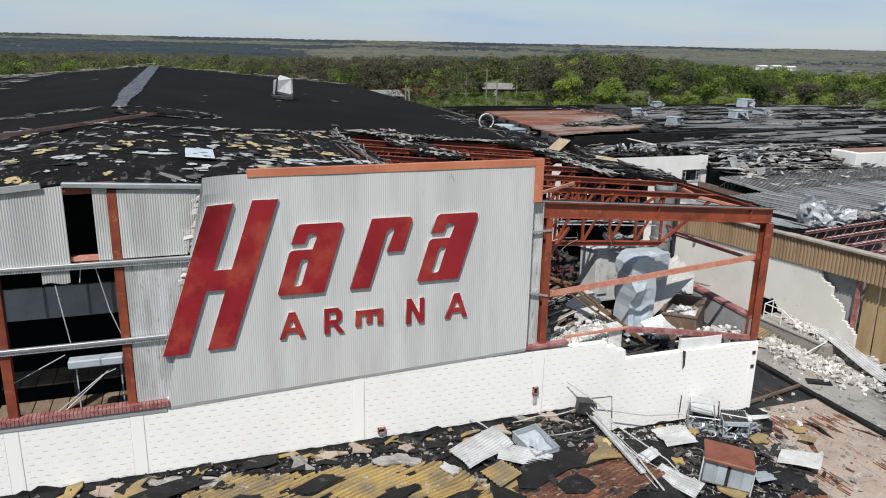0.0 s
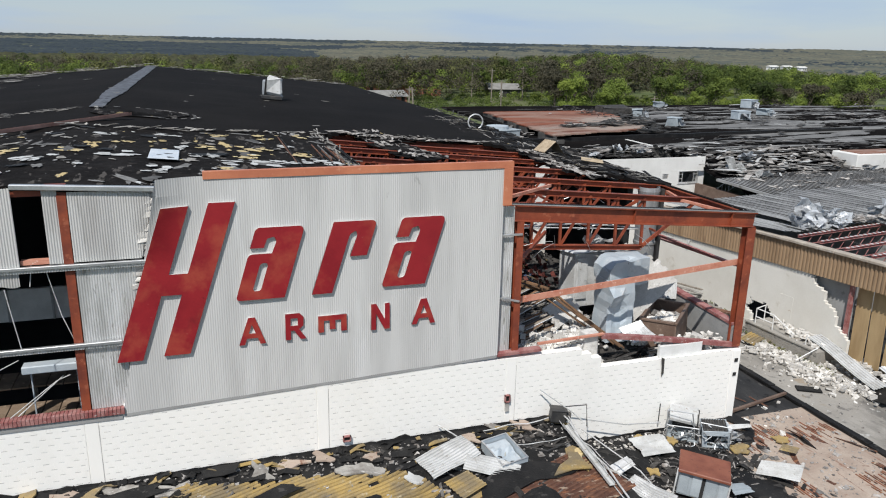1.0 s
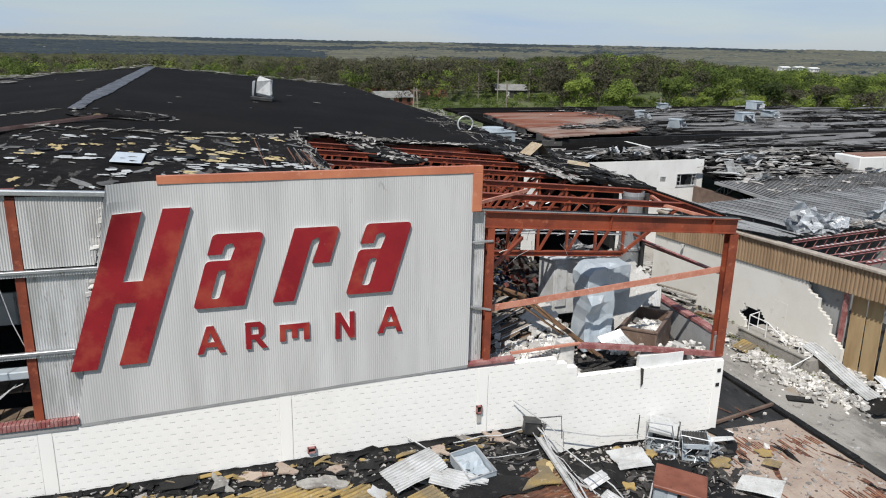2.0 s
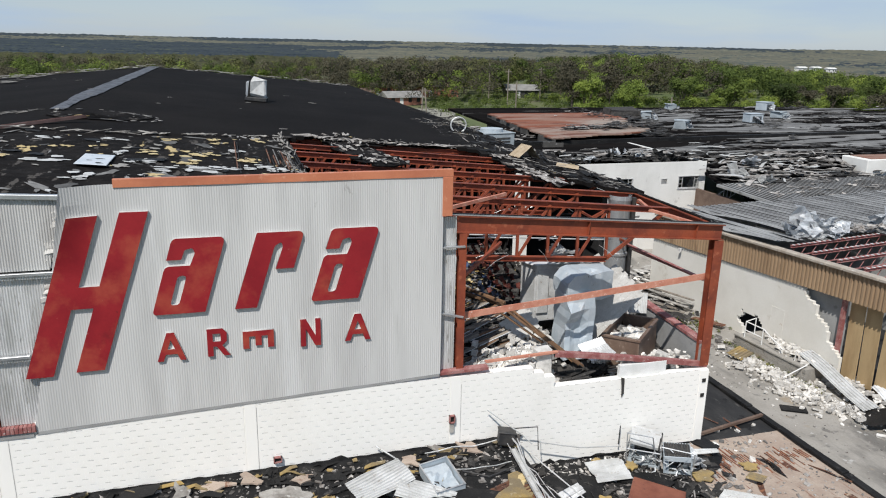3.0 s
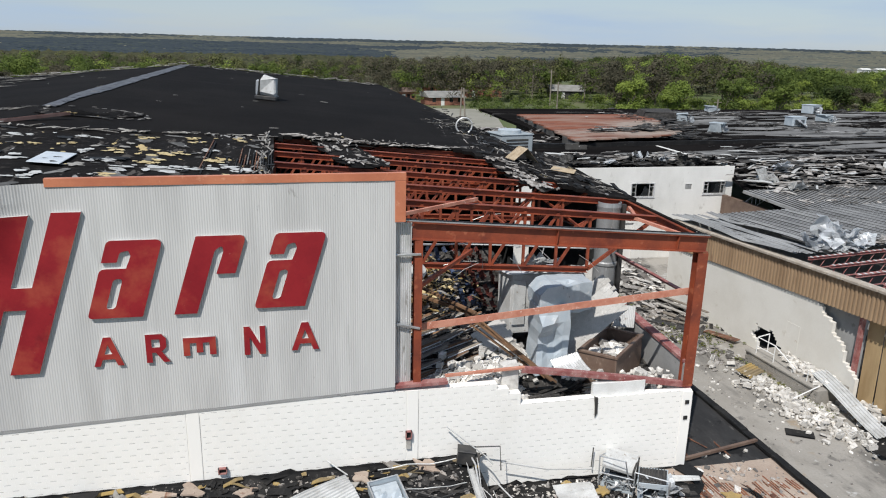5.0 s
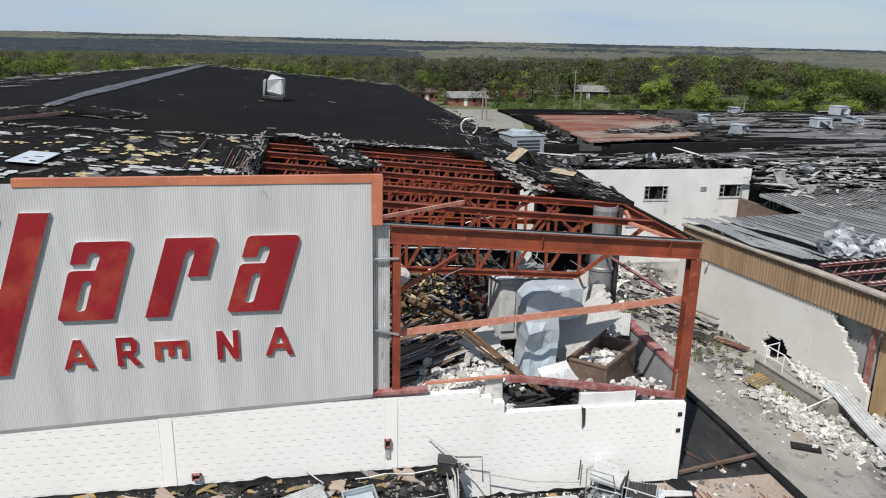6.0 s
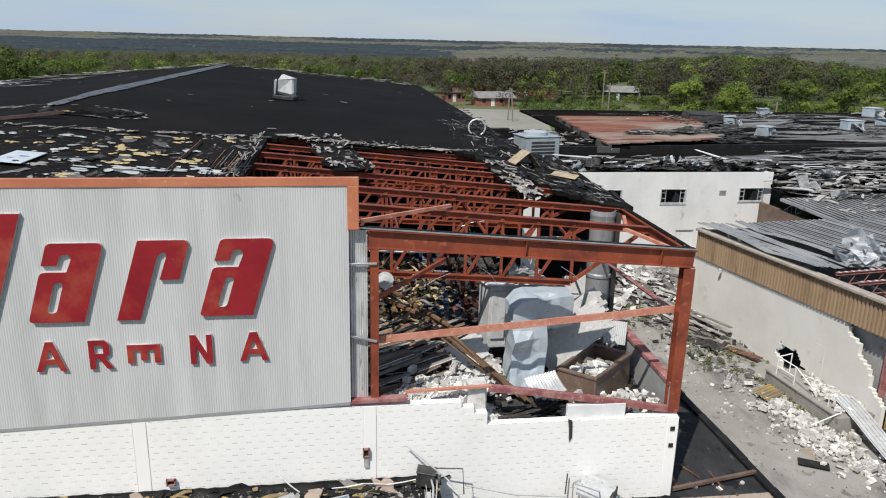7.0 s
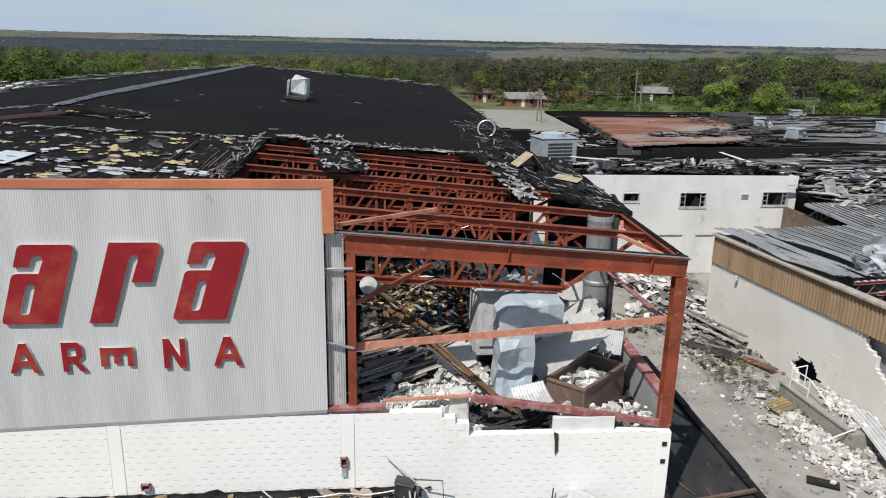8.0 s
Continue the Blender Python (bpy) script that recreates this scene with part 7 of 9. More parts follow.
# brown skip full of rubble
skip = thing("rubbish_skip", "brown steel skip full of broken blocks", "skip", at=(7.85, 2.1, 1.72))
skip.rotation_euler = (0, radians(-2), radians(-46))
W, D, Hh = 1.4, 2.6, 1.1
for nm, b in (("side", (-W / 2, -W / 2 + 0.05, -D / 2, D / 2)), ("side", (W / 2 - 0.05, W / 2, -D / 2, D / 2)), ("end", (-W / 2 + 0.05, W / 2 - 0.05, -D / 2, -D / 2 + 0.05)), ("end", (-W / 2 + 0.05, W / 2 - 0.05, D / 2 - 0.05, D / 2))):
    bm = bmesh.new()
    box(bm, *b, 0.0, Hh)
    part(nm, bm, M_brown, skip)
bm = bmesh.new()
box(bm, -W / 2 + 0.05, W / 2 - 0.05, -D / 2 + 0.05, D / 2 - 0.05, 0.0, 0.06)
part("floor", bm, M_brown, skip)
bm = bmesh.new()
for b in ((-W / 2 - 0.05, -W / 2 + 0.07, -D / 2 - 0.05, D / 2 + 0.05), (W / 2 - 0.07, W / 2 + 0.05, -D / 2 - 0.05, D / 2 + 0.05), (-W / 2 + 0.07, W / 2 - 0.07, -D / 2 - 0.05, -D / 2 + 0.07), (-W / 2 + 0.07, W / 2 - 0.07, D / 2 - 0.07, D / 2 + 0.05)):
    rbox(bm, *b, Hh, Hh + 0.1, r=0.015)
part("rim", bm, M_brown, skip)
ms = Matrix.Translation((7.85, 2.1, 1.72)) @ pose(0, 0, 0, 0, 0, -46)
scatter("skip_fill", 140, lambda r: tuple(ms @ Vector((r.uniform(-0.55, 0.55), r.uniform(-1.15, 1.15), r.uniform(0.45, 0.8)))), 0.26, M_mixrubble, "broken masonry filling the skip", "rubble", 16)


# loose hollow blocks
def hollow_block():
    bm = bmesh.new()
    l, d, h, t = 0.39, 0.19, 0.19, 0.03
    box(bm, -l / 2, l / 2, -d / 2, -d / 2 + t, 0, h)
    box(bm, -l / 2, l / 2, d / 2 - t, d / 2, 0, h)
    for x in (-l / 2, -t / 2, l / 2 - t):
        box(bm, x, x + t, -d / 2 + t, d / 2 - t, 0.002, h - 0.002)
    return mesh_of(bm, "loose_block", M_broken)


hb = hollow_block()
white_b = hb.copy()
white_b.materials.clear()
white_b.materials.append(M_block)
rng = random.Random(17)


def loose_block(x, y, z, flat=False, data=None):
    ob = new("loose_block", data or rng.choice((hb, hb, white_b)))
    ob.matrix_world = pose(x, y, z, rng.choice((0, 90, rng.uniform(-40, 40))) if not flat else 0, rng.uniform(-20, 20) if not flat else 0, rng.uniform(0, 180))
    return tagged(ob, "loose broken hollow concrete block", "concrete block", "loose blocks")


for _ in range(85):
    x = rng.gauss(2.9, 0.85)
    y = 0.45 + abs(rng.gauss(0, 0.6))
    loose_block(min(max(x, 0.6), 4.2), y, mound(x, y) + rng.uniform(0.3, 0.9) * max(0.3, 1 - 0.5 * abs(x - 3.0)))
for _ in range(48):
    x, y = rng.uniform(0.75, 3.4), 0.5 + abs(rng.gauss(0, 0.75))
    loose_block(x, y, mound(x, y) + rng.uniform(0.1, 0.35) + 0.12 * x)
for _ in range(26):
    x, y = rng.uniform(6.5, 9.5), rng.uniform(0.45, 1.2)
    loose_block(x, y, mound(x, y) + rng.uniform(0.1, 0.4))
for _ in range(14):
    p = ms @ Vector((rng.uniform(-0.45, 0.45), rng.uniform(-1.0, 0.3), 0.85))
    loose_block(*p)
for _ in range(24):
    x, y = rng.uniform(7.0, 9.4), rng.uniform(5.0, 7.5)
    loose_block(x, y, 2.1 + 0.28 * (y - 3.5))

# bent red sill over the gap
bm = bmesh.new()
pts = [(-0.42, 0.12, 2.82), (1.25, 0.1, 2.85)]
bar(bm, pts[0], pts[1], 0.3, 0.1)
tagged(part("window_sill_piece", bm, M_sill), "red painted sill on the broken wall", "sill")
bm = bmesh.new()
bar(bm, (1.2, 0.2, 2.99), (3.85, 0.2, 3.08), 0.12, 0.07)
tagged(part("bent_channel", bm, M_pink), "bent orange steel channel over the broken wall", "steel bar")
sg = thing("sagging_sill", "long sagging red and grey steel sill over the gap", "sill", at=(3.75, 0.2, 3.05))
prev = Vector((0, 0, 0))
for k in range(8):
    q = Vector((6.2 * (k + 1) / 8, 0.0, -1.05 * ((k + 1) / 8) ** 1.1))
    for nm, dy, dz, w, h, mm in (("angle", -0.06, -0.06, 0.05, 0.15, M_sill), ("flange", 0.05, 0.0, 0.22, 0.05, M_sill)):
        bm = bmesh.new()
        bar(bm, prev + Vector((0, dy, dz)), q + Vector((0.01, dy, dz)), w, h)
        part(nm, bm, mm, sg)
    prev = q
bm = bmesh.new()
rbox(bm, 6.3, 8.2, 0.1, 0.28, 1.86, 2.33, r=0.01)
tagged(part("white_lintel", bm, M_paper), "white painted lintel block on the wall", "lintel")
bm = bmesh.new()
corrugated(bm, 1.1, lambda x: 0, lambda x: 0.9, pitch=0.1, depth=0.03, rows=3, curve=lambda x, z: 0.1 * math.sin(z * 3))
ob = part("corrugated_scrap", bm, M_galv)
ob.matrix_world = pose(5.35, 0.42, 2.45, -66, -8, 10)
tagged(ob, "crumpled grey corrugated scrap on the wall", "metal sheet", "corrugated scraps")
bm = bmesh.new()
corrugated(bm, 0.8, lambda x: 0, lambda x: 0.85, rows=1)
ob = part("corrugated_scrap", bm, M_whitetin)
ob.matrix_world = pose(8.75, 3.9, 2.75, -15, 4, -12)
tagged(ob, "white corrugated scrap standing in the rubble", "metal sheet", "corrugated scraps")
# black strips heaped in the notch
bm = bmesh.new()
rng = random.Random(18)
for _ in range(40):
    x, y = rng.uniform(3.9, 6.2), rng.uniform(0.35, 1.2)
    z = 1.45 + rng.uniform(0, 0.5)
    bar(bm, (x, y, z), (x + rng.uniform(0.4, 1.0), y + rng.uniform(-0.3, 0.3), z + rng.uniform(-0.2, 0.3)), rng.uniform(0.04, 0.16), 0.03)
tagged(part("black_strips", bm, M_darkrubble), "heap of black strips in the wall gap", "debris", kind="stuff")
# round white lamp among the trusses
bm = bmesh.new()
rings = [(0.10, 0.10), (0.02, 0.11), (0.0, 0.22), (0.03, 0.28), (0.07, 0.28), (0.09, 0.2), (0.16, 0.06)]
prev = None
for z, r in rings:
    ring = [bm.verts.new((r * math.cos(math.tau * i / 20), r * math.sin(math.tau * i / 20), z)) for i in range(20)]
    if prev:
        for i in range(20):
            bm.faces.new((prev[i], prev[(i + 1) % 20], ring[(i + 1) % 20], ring[i]))
    prev = ring
bm.faces.new(prev)
ob = part("hanging_lamp", bm, M_whitetin)
ob.matrix_world = pose(0.72, 2.6, 5.75, 62, 12, 0)
tagged(ob, "round white metal lamp shade hanging in the dark", "lamp")


# ---- foreground: the lower roofs and what lies on them ----
def tar_strip(x0, x1, z0, h, seed):
    bm = bmesh.new()
    n = int((x1 - x0) / 0.2)
    a, b, c = [], [], []
    for i in range(n + 1):
        x = x0 + (x1 - x0) * i / n
        t = z0 + 0.06 + h * (0.5 + 0.5 * abs(fbm(x, seed, 3.0)) + 0.4 * fbm(x, seed, 6.0)) + 0.35 * max(0, fbm(x, seed + 9, 0.9) - 0.3)
        a.append(bm.verts.new((x, -0.34, z0 - 0.05)))
        b.append(bm.verts.new((x, -0.06, z0 + 0.04)))
        c.append(bm.verts.new((x, -0.034, t)))
    for i in range(n):
        bm.faces.new((a[i], a[i + 1], b[i + 1], b[i]))
        bm.faces.new((b[i], b[i + 1], c[i + 1], c[i]))
    return bm


tagged(part("tar_upstand", tar_strip(-20, 2.3, 0.1, 0.10, 1.0), M_tar), "black tarred felt turned up the wall base", "roof felt", kind="structure")
tagged(part("tar_upstand_east", tar_strip(2.3, 10.0, -1.2, 0.12, 4.0), M_tar), "black tarred felt turned up the wall base", "roof felt", kind="structure")

# corrugated yellow insulation boards
ins = thing("insulation_deck", "torn yellow insulation boards in ridged rows on black felt", "insulation")
rng = random.Random(41)
DA = radians(25)


def ins_edge(x):
    """How near to the wall the boards reach."""
    if x < -4.4:
        return -0.85 - 0.125 * (x + 10.7) + 0.25 * fbm(x, 3.0, 0.9)
    return -1.65 - 1.35 * (x + 4.4) + 0.2 * fbm(x, 3.0, 0.9)


prof = ((-0.075, -0.02), (-0.052, 0.04), (-0.008, 0.075), (0.045, 0.05), (0.075, -0.02))
for k in range(51):
    v = -6.2 + k * 0.175
    run = []
    for i in range(90):
        u = -1.0 + i * 0.2
        wob = 0.09 * math.sin(u * 0.9 + v * 0.5) + 0.035 * math.sin(u * 2.3 + v)
        x = -11.0 + u * math.cos(DA) - (v + wob) * math.sin(DA)
        y = -3.0 + u * math.sin(DA) + (v + wob) * math.cos(DA)
        good = -12.2 < x < -2.6 and -6.5 < y < ins_edge(x) and fbm(x, y, 0.55, 20.0) > -0.62 and rng.random() > 0.02
        if good:
            run.append((x, y))
        if (not good or i == 89) and run:
            if len(run) > 2:
                bm = bmesh.new()
                rows = [[bm.verts.new((p + rng.uniform(-0.01, 0.01) - a * math.sin(DA), q + a * math.cos(DA), low_left(p, q) + 0.01 + b * rng.uniform(0.8, 1.15))) for a, b in prof] for p, q in run]
                for r0, r1 in zip(rows, rows[1:]):
                    for j in range(4):
                        bm.faces.new((r0[j], r1[j], r1[j + 1], r0[j + 1]))
                bm.faces.new(rows[0])
                bm.faces.new(rows[-1])
                part("ridge", bm, M_yellow, ins)
            run = []


def lying(name, poly, z, thick, material, label, category, group="", tilt=(0, 0), bend=0.0):
    """A torn flat piece lying on the roof."""
    bm = bmesh.new()
    cx, cy = sum(p[0] for p in poly) / len(poly), sum(p[1] for p in poly) / len(poly)
    plate(bm, [(x - cx, y - cy, (x - cx) * tilt[0] + (y - cy) * tilt[1] + bend * math.sin(3 * (x - cx))) for x, y in poly], thick)
    ob = part(name, bm, material)
    ob.location = (cx, cy, z + thick)
    return tagged(ob, label, category, group)


rng = random.Random(42)
for x, y, a, b in ((-8.3, -2.2, 0.9, 0.35), (-6.0, -3.4, 0.9, 0.25), (-4.6, -4.2, 1.0, 0.25), (-7.0, -4.6, 1.3, 0.4), (-12.6, -1.2, 1.3, 0.4), (-3.0, -4.9, 0.6, 0.9), (-10.9, -2.6, 0.8, 0.4), (-9.8, -0.5, 0.7, 0.3)):
    lying("felt_scrap", ragged(x, y, a, b, 11, 0.3, 0.3, rng), 0.27, 0.015, M_tar, "torn black felt scrap over the insulation", "roof felt", "felt scraps")
for x, y, a, b, m in ((-14.3, -0.6, 0.5, 0.25, M_sand), (-13.6, -0.9, 0.55, 0.3, M_yellow), (-11.6, -0.28, 0.3, 0.2, M_yellow), (-11.2, -1.0, 0.5, 0.3, M_pale), (-8.6, -0.75, 0.6, 0.22, M_pale), (-7.6, -0.55, 0.45, 0.25, M_sand),
                      (-5.4, -1.55, 0.7, 0.35, M_pale), (-4.1, -2.4, 0.35, 0.25, M_whitetin), (-6.6, -0.5, 0.4, 0.3, M_sand), (-12.6, -0.5, 0.45, 0.3, M_pale), (-5.0, -0.8, 0.35, 0.2, M_sand), (-2.2, -1.0, 0.5, 0.4, M_pale),
                      (-1.6, -0.55, 0.45, 0.25, M_sand), (-0.3, -0.5, 0.5, 0.2, M_pale), (0.6, -0.4, 0.45, 0.3, M_sand), (1.4, -3.1, 0.55, 0.35, M_yellow), (1.5, -2.5, 0.3, 0.25, M_yellow), (-2.6, -4.0, 0.45, 0.5, M_yellow), (-15.4, -0.7, 0.6, 0.3, M_yellow)):
    lying("insulation_scrap" if m is M_yellow else "board_scrap", ragged(x, y, a, b, 13, 0.5, rng.uniform(0, 3), rng), low_left(x, y) + 0.05, 0.05, m,
          "torn yellow insulation scrap on black felt" if m is M_yellow else "pale broken board scrap on black felt", "insulation" if m is M_yellow else "board", "roof scraps", tilt=(rng.uniform(-0.2, 0.2), rng.uniform(-0.2, 0.2)))
# rusty ribbed deck laid bare
for x, y, L, Wd, rz, z in ((-1.7, -6.4, 4.4, 2.6, 22, 0.16),):
    bm = bmesh.new()
    ribbed(bm, L, Wd, 0.16, 0.04, top=0.55)
    ob = part("steel_deck_sheet", bm, M_rustdeck)
    ob.matrix_world = pose(x, y, z, 0, 0, rz)
    tagged(ob, "rusted ribbed steel deck laid bare", "steel deck", "steel deck sheets")
bare_deck = thing("bare_deck", "rust-red deck ribs showing through sandy board", "steel deck", kind="structure")
rng = random.Random(143)
for k in range(46):
    x = 8.7 + k * 0.105
    y = -6.6
    while y < -1.2:
        L = rng.uniform(0.3, 1.2)
        xe = x - 0.03 * y
        if fbm(xe, y + L / 2, 0.42, 33.0) > 0.02 and xe < 13.4:
            bm = bmesh.new()
            z0, z1 = low_right(xe, y) + 0.012, low_right(xe - 0.03 * L, y + L) + 0.012
            bar(bm, (xe, y, z0), (xe - 0.03 * L, y + L, z1), rng.uniform(0.03, 0.055), 0.03)
            part("rib", bm, (M_rustdeck, M_ribrust, M_ribrust)[rng.randrange(3)], bare_deck)
        y += L + rng.uniform(0.02, 0.5)
for x, y, L, Wd, rz in ((7.0, -5.4, 2.6, 1.2, -80),):
    bm = bmesh.new()
    ribbed(bm, L, Wd, 0.15, 0.035, top=0.5)
    ob = part("steel_deck_sheet", bm, M_rustdeck)
    ob.matrix_world = pose(x, y, low_right(x, y) + 0.02, 0, 0, rz)
    tagged(ob, "rusted ribbed steel deck showing through sandy board", "steel deck", "steel deck sheets")

for poly, lab in (([(-0.82, -2.49), (0.3, -2.9), (1.24, -3.48), (0.7, -3.7), (0.1, -3.78), (-0.5, -3.7), (-1.2, -3.99), (-2.01, -4.38), (-2.5, -4.2), (-2.27, -3.4), (-1.6, -2.9)], "broad black felt sheet torn off the rusty deck"), ([(-1.3, -4.35), (-0.85, -4.1), (-0.41, -4.03), (-0.2, -4.4), (-0.18, -4.82), (-0.63, -5.04), (-1.23, -4.86)], "black felt scrap on the rusty deck")):
    lying("felt_scrap", poly, 0.235, 0.012, M_tar, lab, "roof felt", "felt scraps")
lying("insulation_scrap", [(0.09, -3.7), (0.5, -3.25), (0.95, -3.0), (1.1, -2.62), (1.4, -2.75), (1.35, -3.3), (1.4, -3.75), (0.8, -3.6)], 0.29, 0.04, M_yellow, "ribbed yellow insulation scrap beside the pale gutter", "insulation", "roof scraps", tilt=(0.05, -0.03))
bm = bmesh.new()
m1, n1 = along((1.76, -1.2, 0.42), (1.52, -4.75, 0.33))
rbox(bm, 0, n1, -0.09, 0.09, -0.012, 0.012, m1, r=0.005)
rbox(bm, 0, n1, -0.09, -0.075, 0.012, 0.09, m1, r=0.004)
rbox(bm, 0, n1, 0.075, 0.09, 0.012, 0.09, m1, r=0.004)
tagged(part("fallen_gutter", bm, M_whitetin), "long pale metal gutter fallen along the roof step", "gutter")

# metal tub
tub = thing("metal_tray", "pale grey open metal tray with torn lining", "tray", at=(-0.90, -2.05, 0.10))
tub.rotation_euler = (radians(6), radians(-5), radians(8))
tub.scale = (0.82, 0.8, 0.85)
W, D, Hh = 1.15, 1.75, 0.42
for nm, b in (("side", (-W / 2, -W / 2 + 0.02, -D / 2, D / 2)), ("side", (W / 2 - 0.02, W / 2, -D / 2, D / 2)), ("end", (-W / 2 + 0.02, W / 2 - 0.02, -D / 2, -D / 2 + 0.02)), ("end", (-W / 2 + 0.02, W / 2 - 0.02, D / 2 - 0.02, D / 2))):
    bm = bmesh.new()
    box(bm, *b, 0, Hh)
    part(nm, bm, M_blue, tub)
bm = bmesh.new()
box(bm, -W / 2 + 0.02, W / 2 - 0.02, -D / 2 + 0.02, D / 2 - 0.02, 0, 0.02)
part("bottom", bm, M_blue, tub)
bm = bmesh.new()
for b in ((-W / 2 - 0.02, -W / 2 + 0.04, -D / 2 - 0.02, D / 2 + 0.02), (W / 2 - 0.04, W / 2 + 0.02, -D / 2 - 0.02, D / 2 + 0.02), (-W / 2 + 0.04, W / 2 - 0.04, -D / 2 - 0.02, -D / 2 + 0.04), (-W / 2 + 0.04, W / 2 - 0.04, D / 2 - 0.04, D / 2 + 0.02)):
    rbox(bm, *b, Hh, Hh + 0.03, r=0.008)
part("rim", bm, M_alu, tub)
bm = bmesh.new()
g = [[bm.verts.new((-0.5 + i * 0.166, -0.8 + j * 0.2, 0.1 + 0.16 * abs(noise.noise((i * 0.7, j * 0.6, 3.0))) + 0.12 * (j > 4))) for j in range(9)] for i in range(7)]
for i in range(6):
    for j in range(8):
        bm.faces.new((g[i][j], g[i + 1][j], g[i + 1][j + 1], g[i][j + 1]))
part("lining", bm, M_blue, tub, "crumpled blue-grey lining")

# bent white corrugated sheets
def bent_sheet(at, L, Wd, rx, ry, rz, curl, material, label, rib=0.11):
    bm = bmesh.new()
    ribbed(bm, L, Wd, rib, 0.045, top=0.4, bend=lambda a, b: curl * (a / L) ** 2 + 0.04 * math.sin(a * 3 + b * 5))
    ob = part("bent_sheet", bm, material)
    ob.matrix_world = pose(*at, rx, ry, rz)
    return tagged(ob, label, "metal sheet", "bent sheets")


bent_sheet((-3.55, -2.75, 0.24), 1.85, 1.1, 8, -6, 17, 0.12, M_whitetin, "bent white ribbed metal sheet lying on the insulation")
bent_sheet((-2.55, -2.62, 0.34), 1.75, 0.77, 14, 6, -30, -0.1, M_whitetin, "bent white ribbed metal sheet lying on the insulation")
bent_sheet((7.95, -3.75, -1.05), 1.4, 0.99, 4, -5, -52, 0.1, M_whitetin, "buckled white ribbed metal sheet on sandy board")
bent_sheet((2.5, -3.9, -0.45), 1.5, 0.8, 10, 14, -58, 0.2, M_galv, "buckled grey metal sheet over the roof step")
bent_sheet((4.72, -1.75, -1.0), 1.3, 1.25, 3, 4, -4, 0.15, M_whitetin, "curled pale metal sheet lying near the wall", rib=0.6)
bent_sheet((3.1, -2.6, -1.0), 0.8, 0.45, 20, -10, 10, 0.15, M_galv, "curled pale metal sheet lying near the wall", rib=0.45)
bent_sheet((8.9, -1.0, -1.0), 1.0, 0.35, 0, -6, -20, 0.05, M_whitetin, "small white metal offcut on black felt", rib=0.35)

# conduits along the roof step
for i, (a, b, r) in enumerate((((1.9, -0.3, 0.55), (1.75, -5.6, 0.25), 0.03), ((2.1, -0.4, 0.5), (1.6, -5.4, 0.22), 0.018), ((1.7, -0.6, 0.35), (2.35, -4.3, 0.1), 0.014), ((2.6, -1.0, -0.6), (3.3, -4.6, -0.9), 0.016), ((-1.0, -0.5, 0.3), (1.5, -0.45, 0.32), 0.02))):
    bm = bmesh.new()
    n = 6
    pts = [Vector(a).lerp(Vector(b), k / n) + Vector((0.06 * math.sin(k * 2 + i), 0, 0.05 * math.sin(k * 1.7 + i))) for k in range(n + 1)]
    tube(bm, pts, r, 7)
    tagged(part("conduit", bm, M_galv), "long pale conduit lying along the roof step", "pipe", "conduits")
for i, pts in enumerate((((1.2, -0.2, 1.4), (2.4, -0.7, 0.5), (2.6, -0.9, 0.3)), ((1.9, -0.4, 0.7), (2.9, -0.6, 0.75), (2.95, -0.65, -0.1)), ((3.0, -0.5, 0.1), (4.6, -0.5, -0.35), (6.3, -0.4, -0.6)), ((-0.2, -1.9, 0.35), (0.6, -2.2, 0.2), (1.6, -2.0, 0.3)),
                         ((2.3, -1.4, 0.3), (3.3, -3.6, -0.2), (3.6, -4.2, -0.6)), ((6.3, -0.25, -0.6), (6.35, -0.2, 0.1)), ((-2.6, -0.15, 0.55), (-2.2, -0.45, 0.35), (-2.0, -0.5, 0.2)))):
    bm = bmesh.new()
    tube(bm, pts, 0.022, 6)
    tagged(part("bent_rod", bm, M_dkmetal if i % 2 else M_whitetin), "bent thin metal rod among the debris", "rod", "bent rods")

# dark machine box by the wall
mb = thing("motor_box", "dark grey machine box standing by the wall", "machine box", at=(1.75, -0.55, 0.2))
mb.rotation_euler = (0, radians(6), radians(-14))
mb.scale = (0.72, 0.72, 0.72)
bm = bmesh.new()
rbox(bm, -0.38, 0.38, -0.28, 0.28, 0.1, 0.72, r=0.04)
part("casing", bm, M_dkmetal, mb)
bm = bmesh.new()
rbox(bm, -0.42, 0.42, -0.32, 0.32, 0.72, 0.78, r=0.015)
part("lid", bm, M_dkmetal, mb)
bm = bmesh.new()
rod(bm, (0.4, 0, 0.4), (0.62, 0, 0.4), 0.22, 12)
part("drum", bm, M_darkrubble, mb)

# wrecked cooling unit near the corner: an open frame with a tilted top beside a cabinet with an open front
wreck = thing("wrecked_cooler", "wrecked pale metal cooling unit with bent frame", "cooling unit", at=(7.53, -0.78, -1.18))
wreck.rotation_euler = (0, 0, radians(-38))
bm = bmesh.new()
rbox(bm, -0.9, 0.15, 0.36, 0.42, 0.05, 0.95, r=0.015, jit=0.03)
rbox(bm, 0.09, 0.15, -0.45, 0.36, 0.05, 0.9, r=0.015, jit=0.03)
part("back_panel", bm, M_dkmetal, wreck, "dark back panel")
bm = bmesh.new()
rbox(bm, -0.92, 0.2, -0.55, 0.45, 0.02, 0.12, r=0.02, jit=0.02)
part("base", bm, M_acgrey, wreck)
bm = bmesh.new()
rbox(bm, -0.55, 0.55, -0.42, 0.42, -0.02, 0.02, r=0.012, jit=0.02, m=pose(-0.38, 0.0, 0.93, 14, 7, 6))
